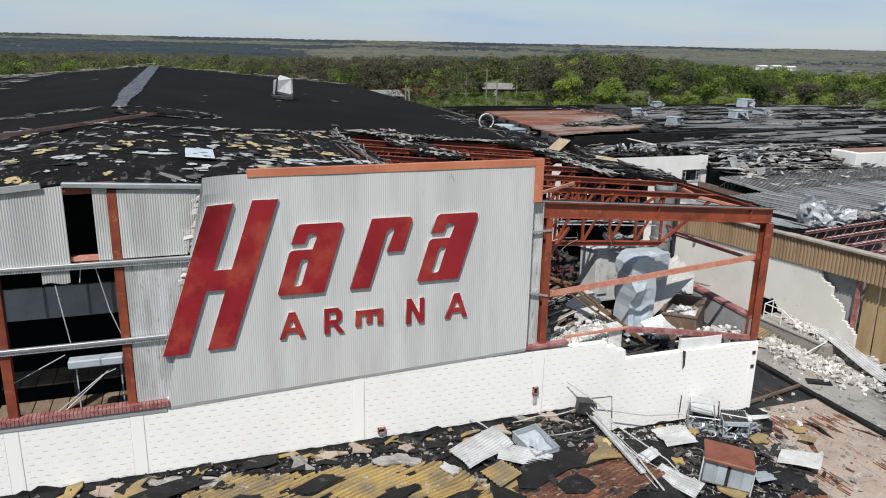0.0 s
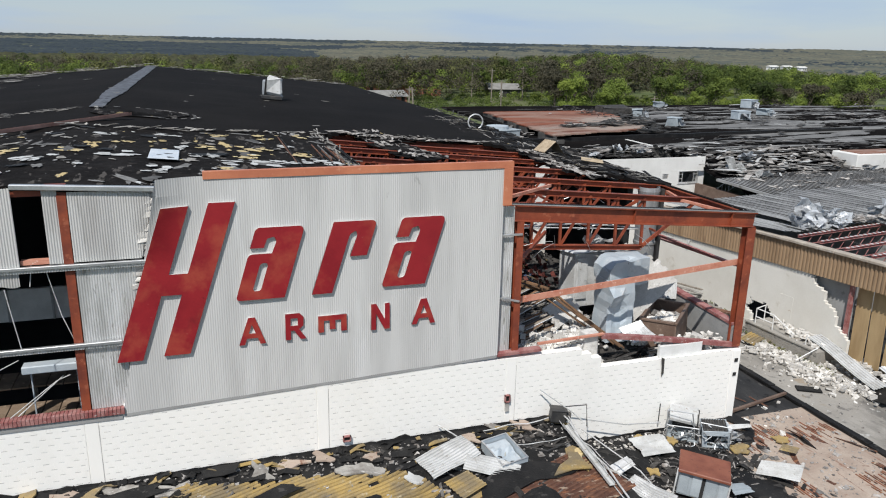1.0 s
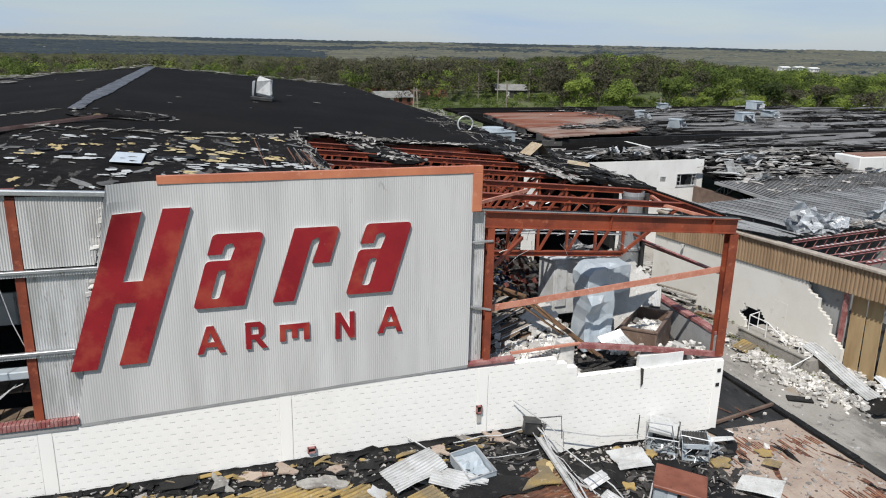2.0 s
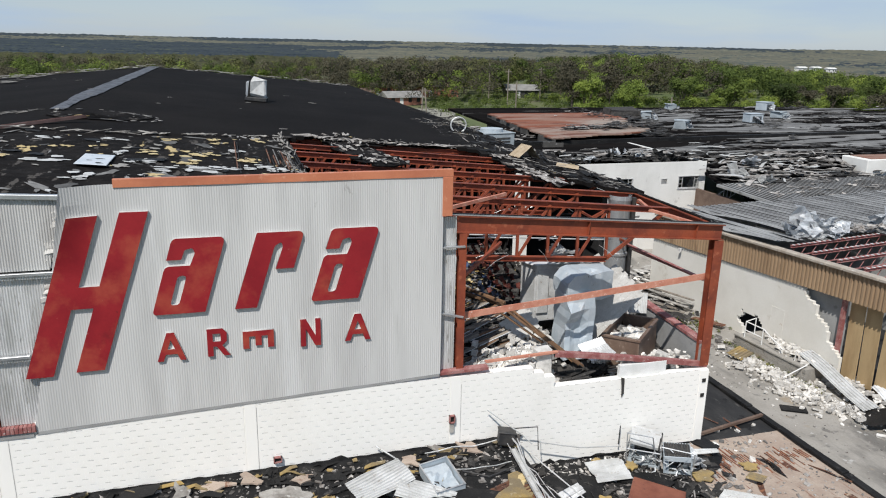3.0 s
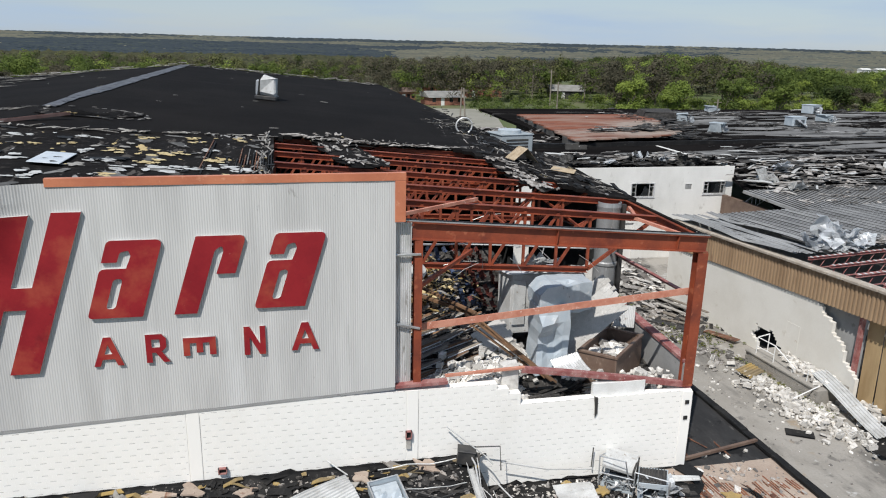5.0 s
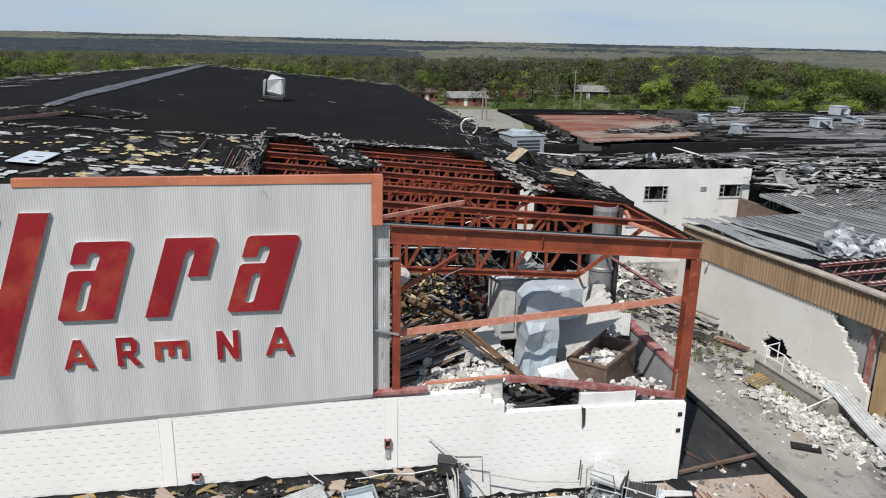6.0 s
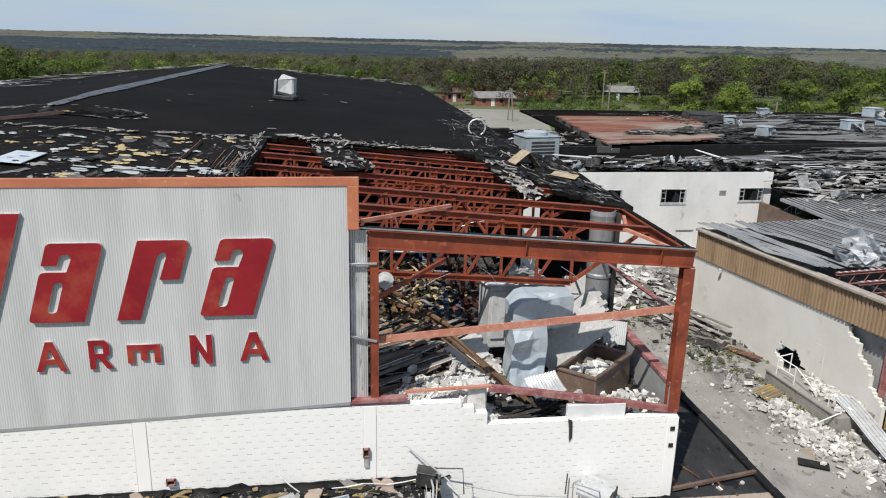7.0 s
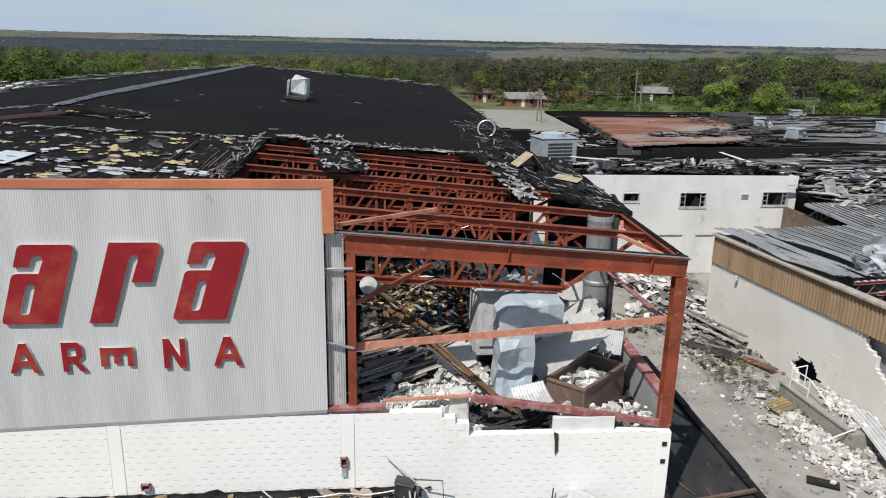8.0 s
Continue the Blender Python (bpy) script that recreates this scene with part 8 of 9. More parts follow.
rbox(bm, -0.55, 0.55, -0.46, -0.42, -0.12, 0.015, r=0.01, jit=0.01, m=pose(-0.38, 0.0, 0.93, 14, 7, 6))
part("top", bm, M_whitetin, wreck, "tilted white top plate")
wreck_cab = Matrix.Translation((0.78, -0.08, 0.0)) @ pose(0, 0, 0, 4, -5, 8)
for nm, b, mm in (("side", (-0.48, -0.44, -0.45, 0.45, 0.0, 0.72), M_blue), ("side", (0.44, 0.48, -0.45, 0.45, 0.0, 0.72), M_blue), ("back_wall", (-0.44, 0.44, 0.41, 0.45, 0.0, 0.72), M_acgrey), ("floor_plate", (-0.44, 0.44, -0.45, 0.41, 0.0, 0.05), M_acgrey), ("front_strip", (-0.44, 0.44, -0.45, -0.42, 0.52, 0.72), M_blue), ("front_strip", (-0.44, -0.30, -0.45, -0.42, 0.05, 0.52), M_blue)):
    bm = bmesh.new()
    rbox(bm, *b, m=wreck_cab, r=0.012, jit=0.008)
    part(nm, bm, mm, wreck)
bm = bmesh.new()
box(bm, -0.44, 0.44, -0.42, 0.41, 0.66, 0.70, wreck_cab)
part("grille_bed", bm, M_dkmetal, wreck, "dark bed of the louvre grille")
for k in range(9):
    bm = bmesh.new()
    rbox(bm, -0.42 + k * 0.094, -0.37 + k * 0.094, -0.40, 0.40, 0.705, 0.745, r=0.006, m=wreck_cab)
    part("louvre", bm, M_dkmetal, wreck)
bm = bmesh.new()
rod(bm, (0.72, 0.0, 0.08), (0.72, 0.0, 0.42), 0.16, 12)
part("compressor", bm, M_darkrubble, wreck)
for p, q in (((-0.95, -0.6, 0.1), (-0.98, -0.58, 1.22)), ((-0.98, -0.58, 1.22), (-0.1, -0.72, 1.32)), ((-0.1, -0.72, 1.32), (0.05, -0.6, 0.5)), ((-0.95, -0.6, 0.62), (0.2, -0.66, 0.70)), ((0.2, -0.6, 0.05), (0.22, -0.6, 0.95)), ((-0.9, 0.36, 0.9), (-0.98, -0.58, 1.22)), ((1.3, -0.6, 0.0), (1.34, -0.58, 0.92)), ((0.22, -0.6, 0.95), (1.34, -0.58, 0.92))):
    bm = bmesh.new()
    rod(bm, p, q, 0.022, 6)
    part("frame_tube", bm, M_alu, wreck)
rng = random.Random(144)
for k in range(22):
    a = Vector((rng.uniform(-0.9, 1.2), rng.uniform(-0.75, -0.2), rng.uniform(0.1, 0.55)))
    pts = [a]
    for _ in range(4):
        pts.append(pts[-1] + Vector((rng.uniform(-0.28, 0.28), rng.uniform(-0.16, 0.12), rng.uniform(-0.2, 0.22))))
    bm = bmesh.new()
    for p, q in zip(pts, pts[1:]):
        q.z = max(0.03, q.z)
        if (q - p).length > 0.03:
            bar(bm, p, q, rng.uniform(0.03, 0.07), 0.008)
    part("torn_strip", bm, (M_tin, M_galv, M_alu, M_dkmetal)[k % 4], wreck)

crumpled("crumpled_cover", (8.6, -1.6, -1.05), 0.6, 151, M_tin, "crumpled pale panels torn off the cooling unit", n=4, group="crumpled sheets")
# steel cabinet with a rusty lid
cabt = thing("steel_cabinet", "pale grey steel cabinet with a rust-red lid", "cabinet", at=(5.42, -3.98, -1.16))
cabt.rotation_euler = (radians(-4), radians(5), radians(-38))
bm = bmesh.new()
rbox(bm, -0.75, 0.75, -0.6, 0.6, 0.06, 0.95, r=0.02, jit=0.015)
part("casing", bm, M_acgrey, cabt)
bm = bmesh.new()
rbox(bm, -0.82, 0.82, -0.7, 0.66, 0.95, 1.06, r=0.02, m=pose(0, 0, 0, 4, 0, 0))
part("lid", bm, mat("rust_red_sheet", (0.17, 0.052, 0.03), (0.24, 0.085, 0.05), (0.10, 0.035, 0.024), scale=1.4, rough=0.55, grain=0.2), cabt, "rust-red sheet lid")
for x in (-0.72, -0.33, 0.1, 0.5):
    bm = bmesh.new()
    rbox(bm, x, x + 0.3 + (0.06 if x > 0 else 0), -0.63, -0.6, 0.12, 0.9, r=0.01)
    part("door_panel", bm, M_acgrey, cabt)
# black plate paints in the shade between the doors
bm = bmesh.new()
box(bm, -0.05, 0.08, -0.612, -0.6, 0.1, 0.9)
part("gap", bm, M_black, cabt)
for x in (-0.85, 0.8):
    bm = bmesh.new()
    rbox(bm, x, x + 0.05, -0.68, -0.62, -0.02, 0.98, r=0.008)
    part("corner_post", bm, M_whitetin, cabt)
bent_sheet((6.15, -4.85, -0.85), 0.9, 0.5, 10, 14, 8, 0.1, M_acgrey, "bent grey cabinet door lying open", rib=0.5)

# black felt and scraps over the lower roof
rng = random.Random(43)
for x, y, a, b in ((7.6, -4.4, 0.9, 0.7), (4.0, -1.7, 1.2, 0.8), (9.2, -1.4, 0.8, 0.5), (9.9, 0.0, 0.4, 1.1), (3.2, -2.2, 0.9, 0.6), (6.5, -1.8, 0.9, 0.5)):
    lying("felt_scrap", ragged(x, y, a, b, 12, 0.3, rng.uniform(-0.6, 0.2), rng), low_right(x, y) + 0.06, 0.02, M_tar, "torn black felt scrap on sandy board", "roof felt", "felt scraps")
for x, y, a, b in ((8.6, -2.2, 0.4, 0.3), (10.6, -2.1, 0.3, 0.25), (6.4, -1.0, 0.3, 0.2), (5.2, -4.6, 0.5, 0.25), (5.4, -0.5, 0.2, 0.2), (4.6, -2.6, 0.25, 0.25)):
    lying("insulation_scrap", ragged(x, y, a, b, 13, 0.5, rng.uniform(0, 3), rng), low_right(x, y) + 0.09, 0.05, M_yellow, "torn yellow insulation scrap on the lower roof", "insulation", "roof scraps")
lying("felt_scrap", ragged(7.9, -4.9, 0.45, 0.75, 16, 0.3, 0.2, rng), low_right(7.9, -4.9) + 0.05, 0.03, M_tar, "torn round scrap of black felt beside the cabinet", "roof felt", "felt scraps")
for x, y, z, L, Wd, rz in ((-3.05, -4.05, 0.28, 0.95, 0.9, 22), (9.9, -2.7, -1.05, 0.6, 0.45, -60)):
    bm = bmesh.new()
    ribbed(bm, L, Wd, 0.15, 0.035, bend=lambda a, b: 0.05 * math.sin(a * 2.0 + b))
    ob = part("insulation_board", bm, M_yellow)
    ob.matrix_world = pose(x, y, z, 4, -4, rz)
    tagged(ob, "ribbed yellow insulation board lying on black felt", "insulation", "insulation boards")
ob = new("loose_block", hb)
ob.matrix_world = pose(4.5, -1.75, low_right(4.5, -1.75) - 0.1, 0, 0, 25)
tagged(ob, "loose broken hollow concrete block", "concrete block", "loose blocks")
bm = bmesh.new()
tube(bm, [Vector((-0.45 + 0.18 * k, -1.75 + 0.05 * math.sin(k * 0.8), 0.28 + 0.03 * math.cos(k * 1.1))) for k in range(12)], 0.014, 6)
tagged(part("loose_cable", bm, M_galv), "pale cable trailing over black felt", "cable")
# edging of the lower roof along the drive
edge = thing("roof_edge_trim", "ragged black roof edging with grey metal strip", "roof edge", at=(13.55, 0, -1.18))
for k in range(14):
    bm = bmesh.new()
    y = 12 - k * 1.7
    rbox(bm, -0.05, 0.26, y - 1.69, y, 0.0, 0.09 + 0.02 * (k % 3), r=0.015, jit=0.015)
    part("edge_piece", bm, M_tar, edge)
bm = bmesh.new()
bar(bm, (10.2, 0.3, -1.05), (13.6, 1.0, -1.05), 0.12, 0.1)
tagged(part("rusty_angle", bm, M_brown), "rusty steel angle across the roof joint", "steel bar")

scatter("roof_litter_west", 360, lambda r: (lambda x, y: (x, y, low_left(x, y)))(r.uniform(-17, 2.1), -abs(r.gauss(0, 1.4)) - 0.1), 0.16, M_mixrubble, "small mixed litter on the black felt by the wall", "litter", 44, 0.5)
scatter("roof_litter_east", 330, lambda r: (lambda x, y: (x, y, low_right(x, y)))(r.uniform(2.4, 13.4), r.uniform(-6, 0.0)), 0.16, M_mixrubble, "small mixed litter on the lower roof", "litter", 45, 0.5)
strips("roof_litter_dark", 110, lambda r: (lambda x, y: (x, y, low_right(x, y)))(r.uniform(2.3, 9.6), r.uniform(-5.5, 0.0)), 0.6, 0.22, M_darkrubble, "black torn strips on the lower roof", "litter", 46, (0, 180), 0.12)
strips("roof_litter_pale_strips", 70, lambda r: (lambda x, y: (x, y, low_right(x, y)))(r.uniform(2.3, 9.6), r.uniform(-5.5, -0.1)), 0.55, 0.13, M_mixrubble, "pale torn strips on the lower roof", "litter", 106, (0, 180), 0.12)
strips("roof_litter_rust", 10, lambda r: (lambda x, y: (x, y, low_right(x, y)))(r.uniform(8.5, 13.4), r.uniform(-6, 2.0)), 0.9, 0.16, M_rustdeck, "rusty strips on the sandy board", "litter", 107, (60, 110), 0.08)
strips("roof_felt_strips", 4, lambda r: (lambda x, y: (x, y, low_right(x, y)))(r.uniform(8.5, 13.4), r.uniform(-6, 2.0)), 1.0, 0.3, M_tar, "torn black felt strips on the sandy board", "litter", 108, (40, 140), 0.08)
strips("roof_litter_step", 80, lambda r: (lambda x, y: (x, y, low_left(x, y)))(r.uniform(-3.5, 2.1), r.uniform(-5.5, -0.2)), 0.6, 0.2, M_darkrubble, "black torn strips beside the roof step", "litter", 109, (0, 180), 0.12)
strips("roof_litter_step_pale", 60, lambda r: (lambda x, y: (x, y, low_left(x, y)))(r.uniform(-3.5, 2.1), r.uniform(-5.5, -0.2)), 0.6, 0.12, M_mixrubble, "pale torn strips beside the roof step", "litter", 110, (0, 180), 0.12)
strips("wall_base_strips", 120, lambda r: (lambda x, y: (x, y, low_left(x, y)))(r.uniform(-17, 2.0), -abs(r.gauss(0, 0.7)) - 0.1), 0.8, 0.25, M_tar, "torn black felt strips heaped along the wall base", "litter", 111, (-30, 30), 0.1, tip=12)
strips("wall_base_tan", 34, lambda r: (lambda x, y: (x, y, low_left(x, y)))(r.uniform(-17, 2.0), -abs(r.gauss(0, 0.8)) - 0.15), 0.6, 0.2, M_yellow, "yellow torn insulation strips along the wall base", "litter", 112, (-30, 30), 0.25)
scatter("roof_litter_tan", 160, lambda r: (lambda x, y: (x, y, low_left(x, y)))(r.uniform(-17, 2.0), -abs(r.gauss(0, 0.9)) - 0.15), 0.22, M_darkrubble, "black torn scraps along the wall base", "litter", 47, 0.4)
for x, y, a, b in ((1.35, -2.75, 0.3, 0.2), (1.1, -3.0, 0.35, 0.25), (0.75, -3.3, 0.4, 0.2), (0.35, -3.5, 0.25, 0.15), (1.55, -2.5, 0.2, 0.15)):
    lying("insulation_scrap", ragged(x, y, a, b, 13, 0.4, 0.6, rng), low_left(x, y) + 0.06, 0.05, M_foam, "torn cream insulation scrap on black felt", "insulation", "roof scraps", tilt=(0.1, -0.1))
scatter("fine_litter_west", 900, lambda r: (lambda x, y: (x, y, low_left(x, y)))(r.uniform(-16, 2.1), -abs(r.gauss(0, 1.6)) - 0.08), 0.07, M_mixrubble, "fine grit and chips on the black felt", "litter", 128, 0.6)
scatter("fine_litter_east", 1100, lambda r: (lambda x, y: (x, y, low_right(x, y)))(r.uniform(2.4, 13.4), r.uniform(-6, 0.0)), 0.07, M_mixrubble, "fine grit and chips on the lower roof", "litter", 129, 0.6)
scatter("fine_litter_pale", 300, lambda r: (lambda x, y: (x, y, low_right(x, y)))(r.gauss(5.0, 1.8), -abs(r.gauss(0.4, 1.2))), 0.1, M_rubble, "white block chips on the lower roof", "litter", 130, 0.6)
strips("fine_strips", 220, lambda r: (lambda x, y: (x, y, low_right(x, y)))(r.uniform(2.4, 9.0), r.uniform(-5, -0.1)), 0.35, 0.04, M_mixrubble, "thin splinters and wires on the lower roof", "litter", 131, (0, 180), 0.15)
scatter("roof_litter_white", 22, lambda r: (lambda x, y: (x, y, low_right(x, y)))(r.uniform(8.5, 13.2), r.uniform(-2, 1.0)), 0.2, M_rubble, "white block bits on the lower roof", "litter", 48)

# ---- on the hall roof ----
rng = random.Random(51)


def roof_bits(name, n, material, label, xs, ys, a, b, seed, lift=0.035, density=None):
    r = random.Random(seed)
    bm = bmesh.new()
    k = 0
    while k < n:
        x, y = r.uniform(*xs), r.uniform(*ys)
        k += 1
        if not roof_kept(x, y) or (density and r.random() > density(x, y)):
            continue
        s = r.choice((0.35, 0.5, 0.7, 1.0, 1.5))
        pts = ragged(x, y, a * s * 0.7 * r.uniform(0.6, 1.5), b * s * 0.7, 14, 0.42, r.gauss(0.05, 0.6), r)
        tx, ty = r.uniform(-0.04, 0.04), r.uniform(-0.04, 0.04)
        plate(bm, [(p, q, roof_top(x, y) + lift + (p - x) * (tx - SLOPE * (1 if x > RIDGE_X else -1)) + (q - y) * ty) for p, q in pts], 0.008)
    return tagged(part(name, bm, material), label, "roof scraps", kind="stuff")


patchy = lambda x, y: (y < felt_end(x) - 0.15) * (0.10 + 1.5 * max(0.0, fbm(x, y, 0.5, 12.0)))
roof_bits("roof_scraps_dark", 40, M_tar, "curled black felt scraps over the roof front", (-30, -4.2), (0.3, 12.5), 0.5, 0.35, 53, 0.05)
roof_bits("roof_scraps_grey", 420, M_roofgrey, "dull grey torn felt over the roof front", (-30, -4.1), (0.3, 14), 0.22, 0.6, 50, 0.03, density=patchy)
roof_bits("roof_scraps_pale", 480, M_pale, "pale torn felt scraps over the roof front", (-30, -4.1), (0.3, 14), 0.14, 0.22, 52, 0.04, density=patchy)
roof_bits("roof_scraps_white", 170, M_whitetin, "white torn scraps over the roof front", (-26, -4.1), (0.6, 13.6), 0.13, 0.22, 55, 0.045, density=patchy)
roof_bits("roof_scraps_yellow", 120, M_foam, "cream insulation showing through the torn roof", (-24, -4.1), (1.0, 13.5), 0.16, 0.22, 54, 0.05, density=patchy)


def roof_patch(name, spots, material, label, seed, parts=7):
    """Broad torn patches, each of several overlapping ragged pieces."""
    r = random.Random(seed)
    bm = bmesh.new()
    for cx, cy, rx, ry in spots:
        for k in range(parts):
            x, y = cx + r.uniform(-0.7, 0.7) * rx, cy + r.uniform(-0.7, 0.7) * ry
            pts = ragged(x, y, rx * r.uniform(0.12, 0.42), ry * r.uniform(0.1, 0.3), 14, 0.36, 0.0, r)
            plate(bm, [(p, q, roof_top(x, y) + 0.03 + 0.004 * k - SLOPE * (p - x) * (1 if x > RIDGE_X else -1)) for p, q in pts], 0.008)
    return tagged(part(name, bm, material), label, "roof scraps", kind="stuff")


roof_patch("cream_patches", ((-12.4, 7.9, 0.4, 0.5), (-11.3, 8.3, 0.35, 0.4), (-9.5, 7.6, 0.4, 0.6), (-8.9, 11.2, 0.45, 0.6), (-7.9, 7.8, 0.5, 0.9), (-8.15, 6.2, 0.7, 0.8), (-7.2, 12.0, 0.35, 0.5), (-6.95, 11.1, 0.4, 0.4), (-5.5, 12.7, 0.4, 0.6), (-7.3, 8.0, 0.35, 0.5), (-6.1, 7.1, 0.5, 0.6), (-9.0, 3.4, 0.5, 0.5),
                             (-15.8, 5.6, 0.6, 0.6), (-13.9, 5.2, 0.5, 0.5), (-16.6, 4.0, 0.4, 0.5), (-18.5, 6.0, 0.5, 0.6)), M_foam, "cream foam board showing through the torn roof", 57)
roof_patch("pale_patches", ((-7.4, 4.8, 0.9, 0.8), (-12.3, 5.0, 0.7, 0.8), (-5.8, 5.7, 0.6, 0.6), (-5.0, 5.7, 0.45, 0.6), (-10.9, 10.4, 0.6, 0.5), (-6.7, 5.2, 0.6, 0.5), (-11.0, 2.6, 0.5, 0.6), (-9.6, 5.8, 0.5, 0.6), (-10.4, 7.2, 0.4, 0.6), (-8.6, 4.6, 0.6, 0.6), (-14.6, 3.6, 0.7, 0.8), (-13.2, 9.6, 0.5, 0.5), (-17.2, 7.2, 0.8, 0.7), (-6.3, 9.4, 0.4, 0.6), (-8.0, 2.0, 1.1, 0.9), (-6.9, 2.6, 0.9, 0.8), (-5.6, 2.2, 0.9, 0.9), (-8.9, 1.5, 0.7, 0.6), (-5.2, 3.6, 0.6, 0.7)), M_whitetin, "pale blue-white bare board on the torn roof", 58, 8)
# bared ribs of the roof deck beside the hole
rng = random.Random(59)
deck_ribs = thing("deck_ribs", "dark ribs of roof deck bared beside the hole", "roof deck", kind="structure")
for i in range(26):
    x = -6.4 + i * 0.095
    y0, y1 = 4.5 + rng.uniform(0, 3.0), 9.5 + rng.uniform(-2.0, 2.6)
    if fbm(x, 1.0, 0.8, 31.0) < -0.25:
        continue
    bm = bmesh.new()
    bar(bm, (x, y0, roof_top(x, y0) + 0.035), (x, y1, roof_top(x, y1) + 0.035), 0.035, 0.05)
    part("rib", bm, (M_tar, M_roofgrey, M_tar, M_rustdeck)[rng.randrange(4)], deck_ribs)
strips("membrane_edge", 60, lambda r: (lambda x: (x, felt_end(x) + r.gauss(0.1, 0.12), roof_z(x, 13.4) + 0.06))(r.uniform(-18, -4)), 0.6, 0.09, M_pale, "pale frayed edge of the torn membrane", "roof scraps", 117, (-15, 35), 0.1)
strips("membrane_edge_west", 50, lambda r: (lambda k: (-15.2 - 9 * k + r.gauss(0, 0.2), 18.4 - 3.0 * k + r.gauss(0, 0.3), roof_z(-15.2 - 9 * k, 17) + 0.1))(r.random()), 0.9, 0.07, M_pale, "pale frayed edge of the torn membrane", "roof scraps", 118, (0, 40), 0.1)
strips("roof_rim_rear", 70, lambda r: (lambda x: (x, r.uniform(73.0, 74.9), roof_z(x, 74) + 0.1))(r.uniform(-38, 6)), 0.9, 0.2, M_pale, "pale torn flashing along the far roof edge", "roof scraps", 119, (-20, 20), 0.5, curl=0.1, tip=8)
strips("roof_rim_west", 60, lambda r: (lambda y: (r.gauss(-33, 2.0), y, roof_z(-33, y) + 0.15))(r.uniform(28, 60)), 1.8, 0.45, M_whitetin, "white torn sheets along the west roof edge", "roof scraps", 120, (60, 120), 0.4, curl=0.1, tip=8)
strips("roof_rim_rust", 46, lambda r: (lambda y: (-33.5 + r.gauss(0, 0.3), y, roof_z(-33.5, y) + 0.2))(r.uniform(22, 52)), 2.6, 0.5, M_rustdeck, "rusted edging along the west roof edge", "roof scraps", 149, (75, 105), 0.5, curl=0.1, tip=8)
roof_bits("roof_scraps_rear", 120, M_pale, "pale scraps along the far roof edges", (-38, 9), (69, 74.8), 0.8, 0.3, 56, 0.15)
roof_bits("roof_scraps_west", 160, M_pale, "pale scraps along the west roof edge", (-38, -25), (20, 72), 1.4, 0.35, 57, 0.15)
strips("roof_scraps_east", 120, lambda r: (lambda x, y: (x, y, roof_top(x, y)) if roof_kept(x, y) else None)(r.uniform(5.8, 10.2), r.uniform(6.5, 30)), 0.9, 0.05, M_pale, "pale torn battens along the east roof edge", "roof scraps", 58, (70, 125), 0.15)
strips("roof_scraps_east_dark", 160, lambda r: (lambda x, y: (x, y, roof_top(x, y)) if roof_kept(x, y) else None)(r.uniform(6.0, 10.2), r.uniform(6.5, 30)), 0.9, 0.16, M_tar, "black torn felt along the east roof edge", "roof scraps", 113, (60, 130), 0.08)
strips("roof_scraps_lip", 100, lambda r: (lambda x: (x, 15.9 + 0.12 * (x - 1) * (x < -1) + r.gauss(0, 0.3), roof_z(x, 16)))(r.uniform(-3.5, 6.0)), 0.5, 0.06, M_pale, "frayed pale strips along the hole's rim", "roof scraps", 114, (60, 120), 0.15)
strips("roof_scraps_lip_west", 60, lambda r: (lambda y: (-4.2 + r.gauss(-0.1, 0.15), y, roof_top(-4.6, y)))(r.uniform(1, 15)), 1.1, 0.06, M_pale, "pale battens along the hole's rim", "roof scraps", 115, (75, 105), 0.1)
strips("roof_wreck_corner", 46, lambda r: (lambda y: (r.gauss(7.7, 0.4), y, roof_z(7.7, y) + r.uniform(0, 0.5)))(r.uniform(22.5, 36)), 0.9, 0.1, M_darkrubble, "bent dark steel scraps at the roof's corner", "debris", 116, (0, 180), 0.8)
roof_bits("roof_specks", 25, M_pale, "small specks on the black membrane", (-30, 8), (16, 58), 0.3, 0.12, 59, 0.1)
sky_panel = thing("skylight_panel", "white translucent skylight panel set in the torn roof", "skylight", at=(-10.92, 5.25, roof_z(-10.92, 5.25) + 0.06))
sky_panel.rotation_euler = (0, math.atan(SLOPE), 0)
bm = bmesh.new()
rbox(bm, -0.48, 0.48, -1.08, 1.08, 0, 0.03, r=0.012)
part("sheet", bm, mat("skylight_sheet", (0.50, 0.55, 0.60), (0.60, 0.63, 0.66), (0.3, 0.33, 0.36), scale=2, rough=0.4), sky_panel)
for a, b, w, d in ((0.12, 0.1, 0.16, 0.07), (-0.15, -0.3, 0.1, 0.05), (0.2, -0.75, 0.12, 0.12)):
    bm = bmesh.new()
    plate(bm, [(p, q, 0.036) for p, q in ragged(a, b, w, d, 9, 0.35, 0.3, random.Random(7))], 0.004)
    part("torn_hole", bm, M_tar, sky_panel)
M_channel = mat("rusted_channel", (0.27, 0.165, 0.14), (0.18, 0.095, 0.075), rough=0.7)
for i, (a, b) in enumerate((((-17.9, 8.7), (-12.6, 14.3)),)):
    bm = bmesh.new()
    m1, n1 = along((*a, roof_z(*a) + 0.25), (*b, roof_z(*b) + 0.3))
    box(bm, 0, n1, -0.12, 0.12, -0.02, 0.0, m1)
    box(bm, 0, n1, -0.12, -0.1, 0.0, 0.1, m1)
    box(bm, 0, n1, 0.1, 0.12, 0.0, 0.1, m1)
    tagged(part("steel_channel", bm, M_channel), "long rusted steel channel lying on the roof", "steel bar", "roof channels")
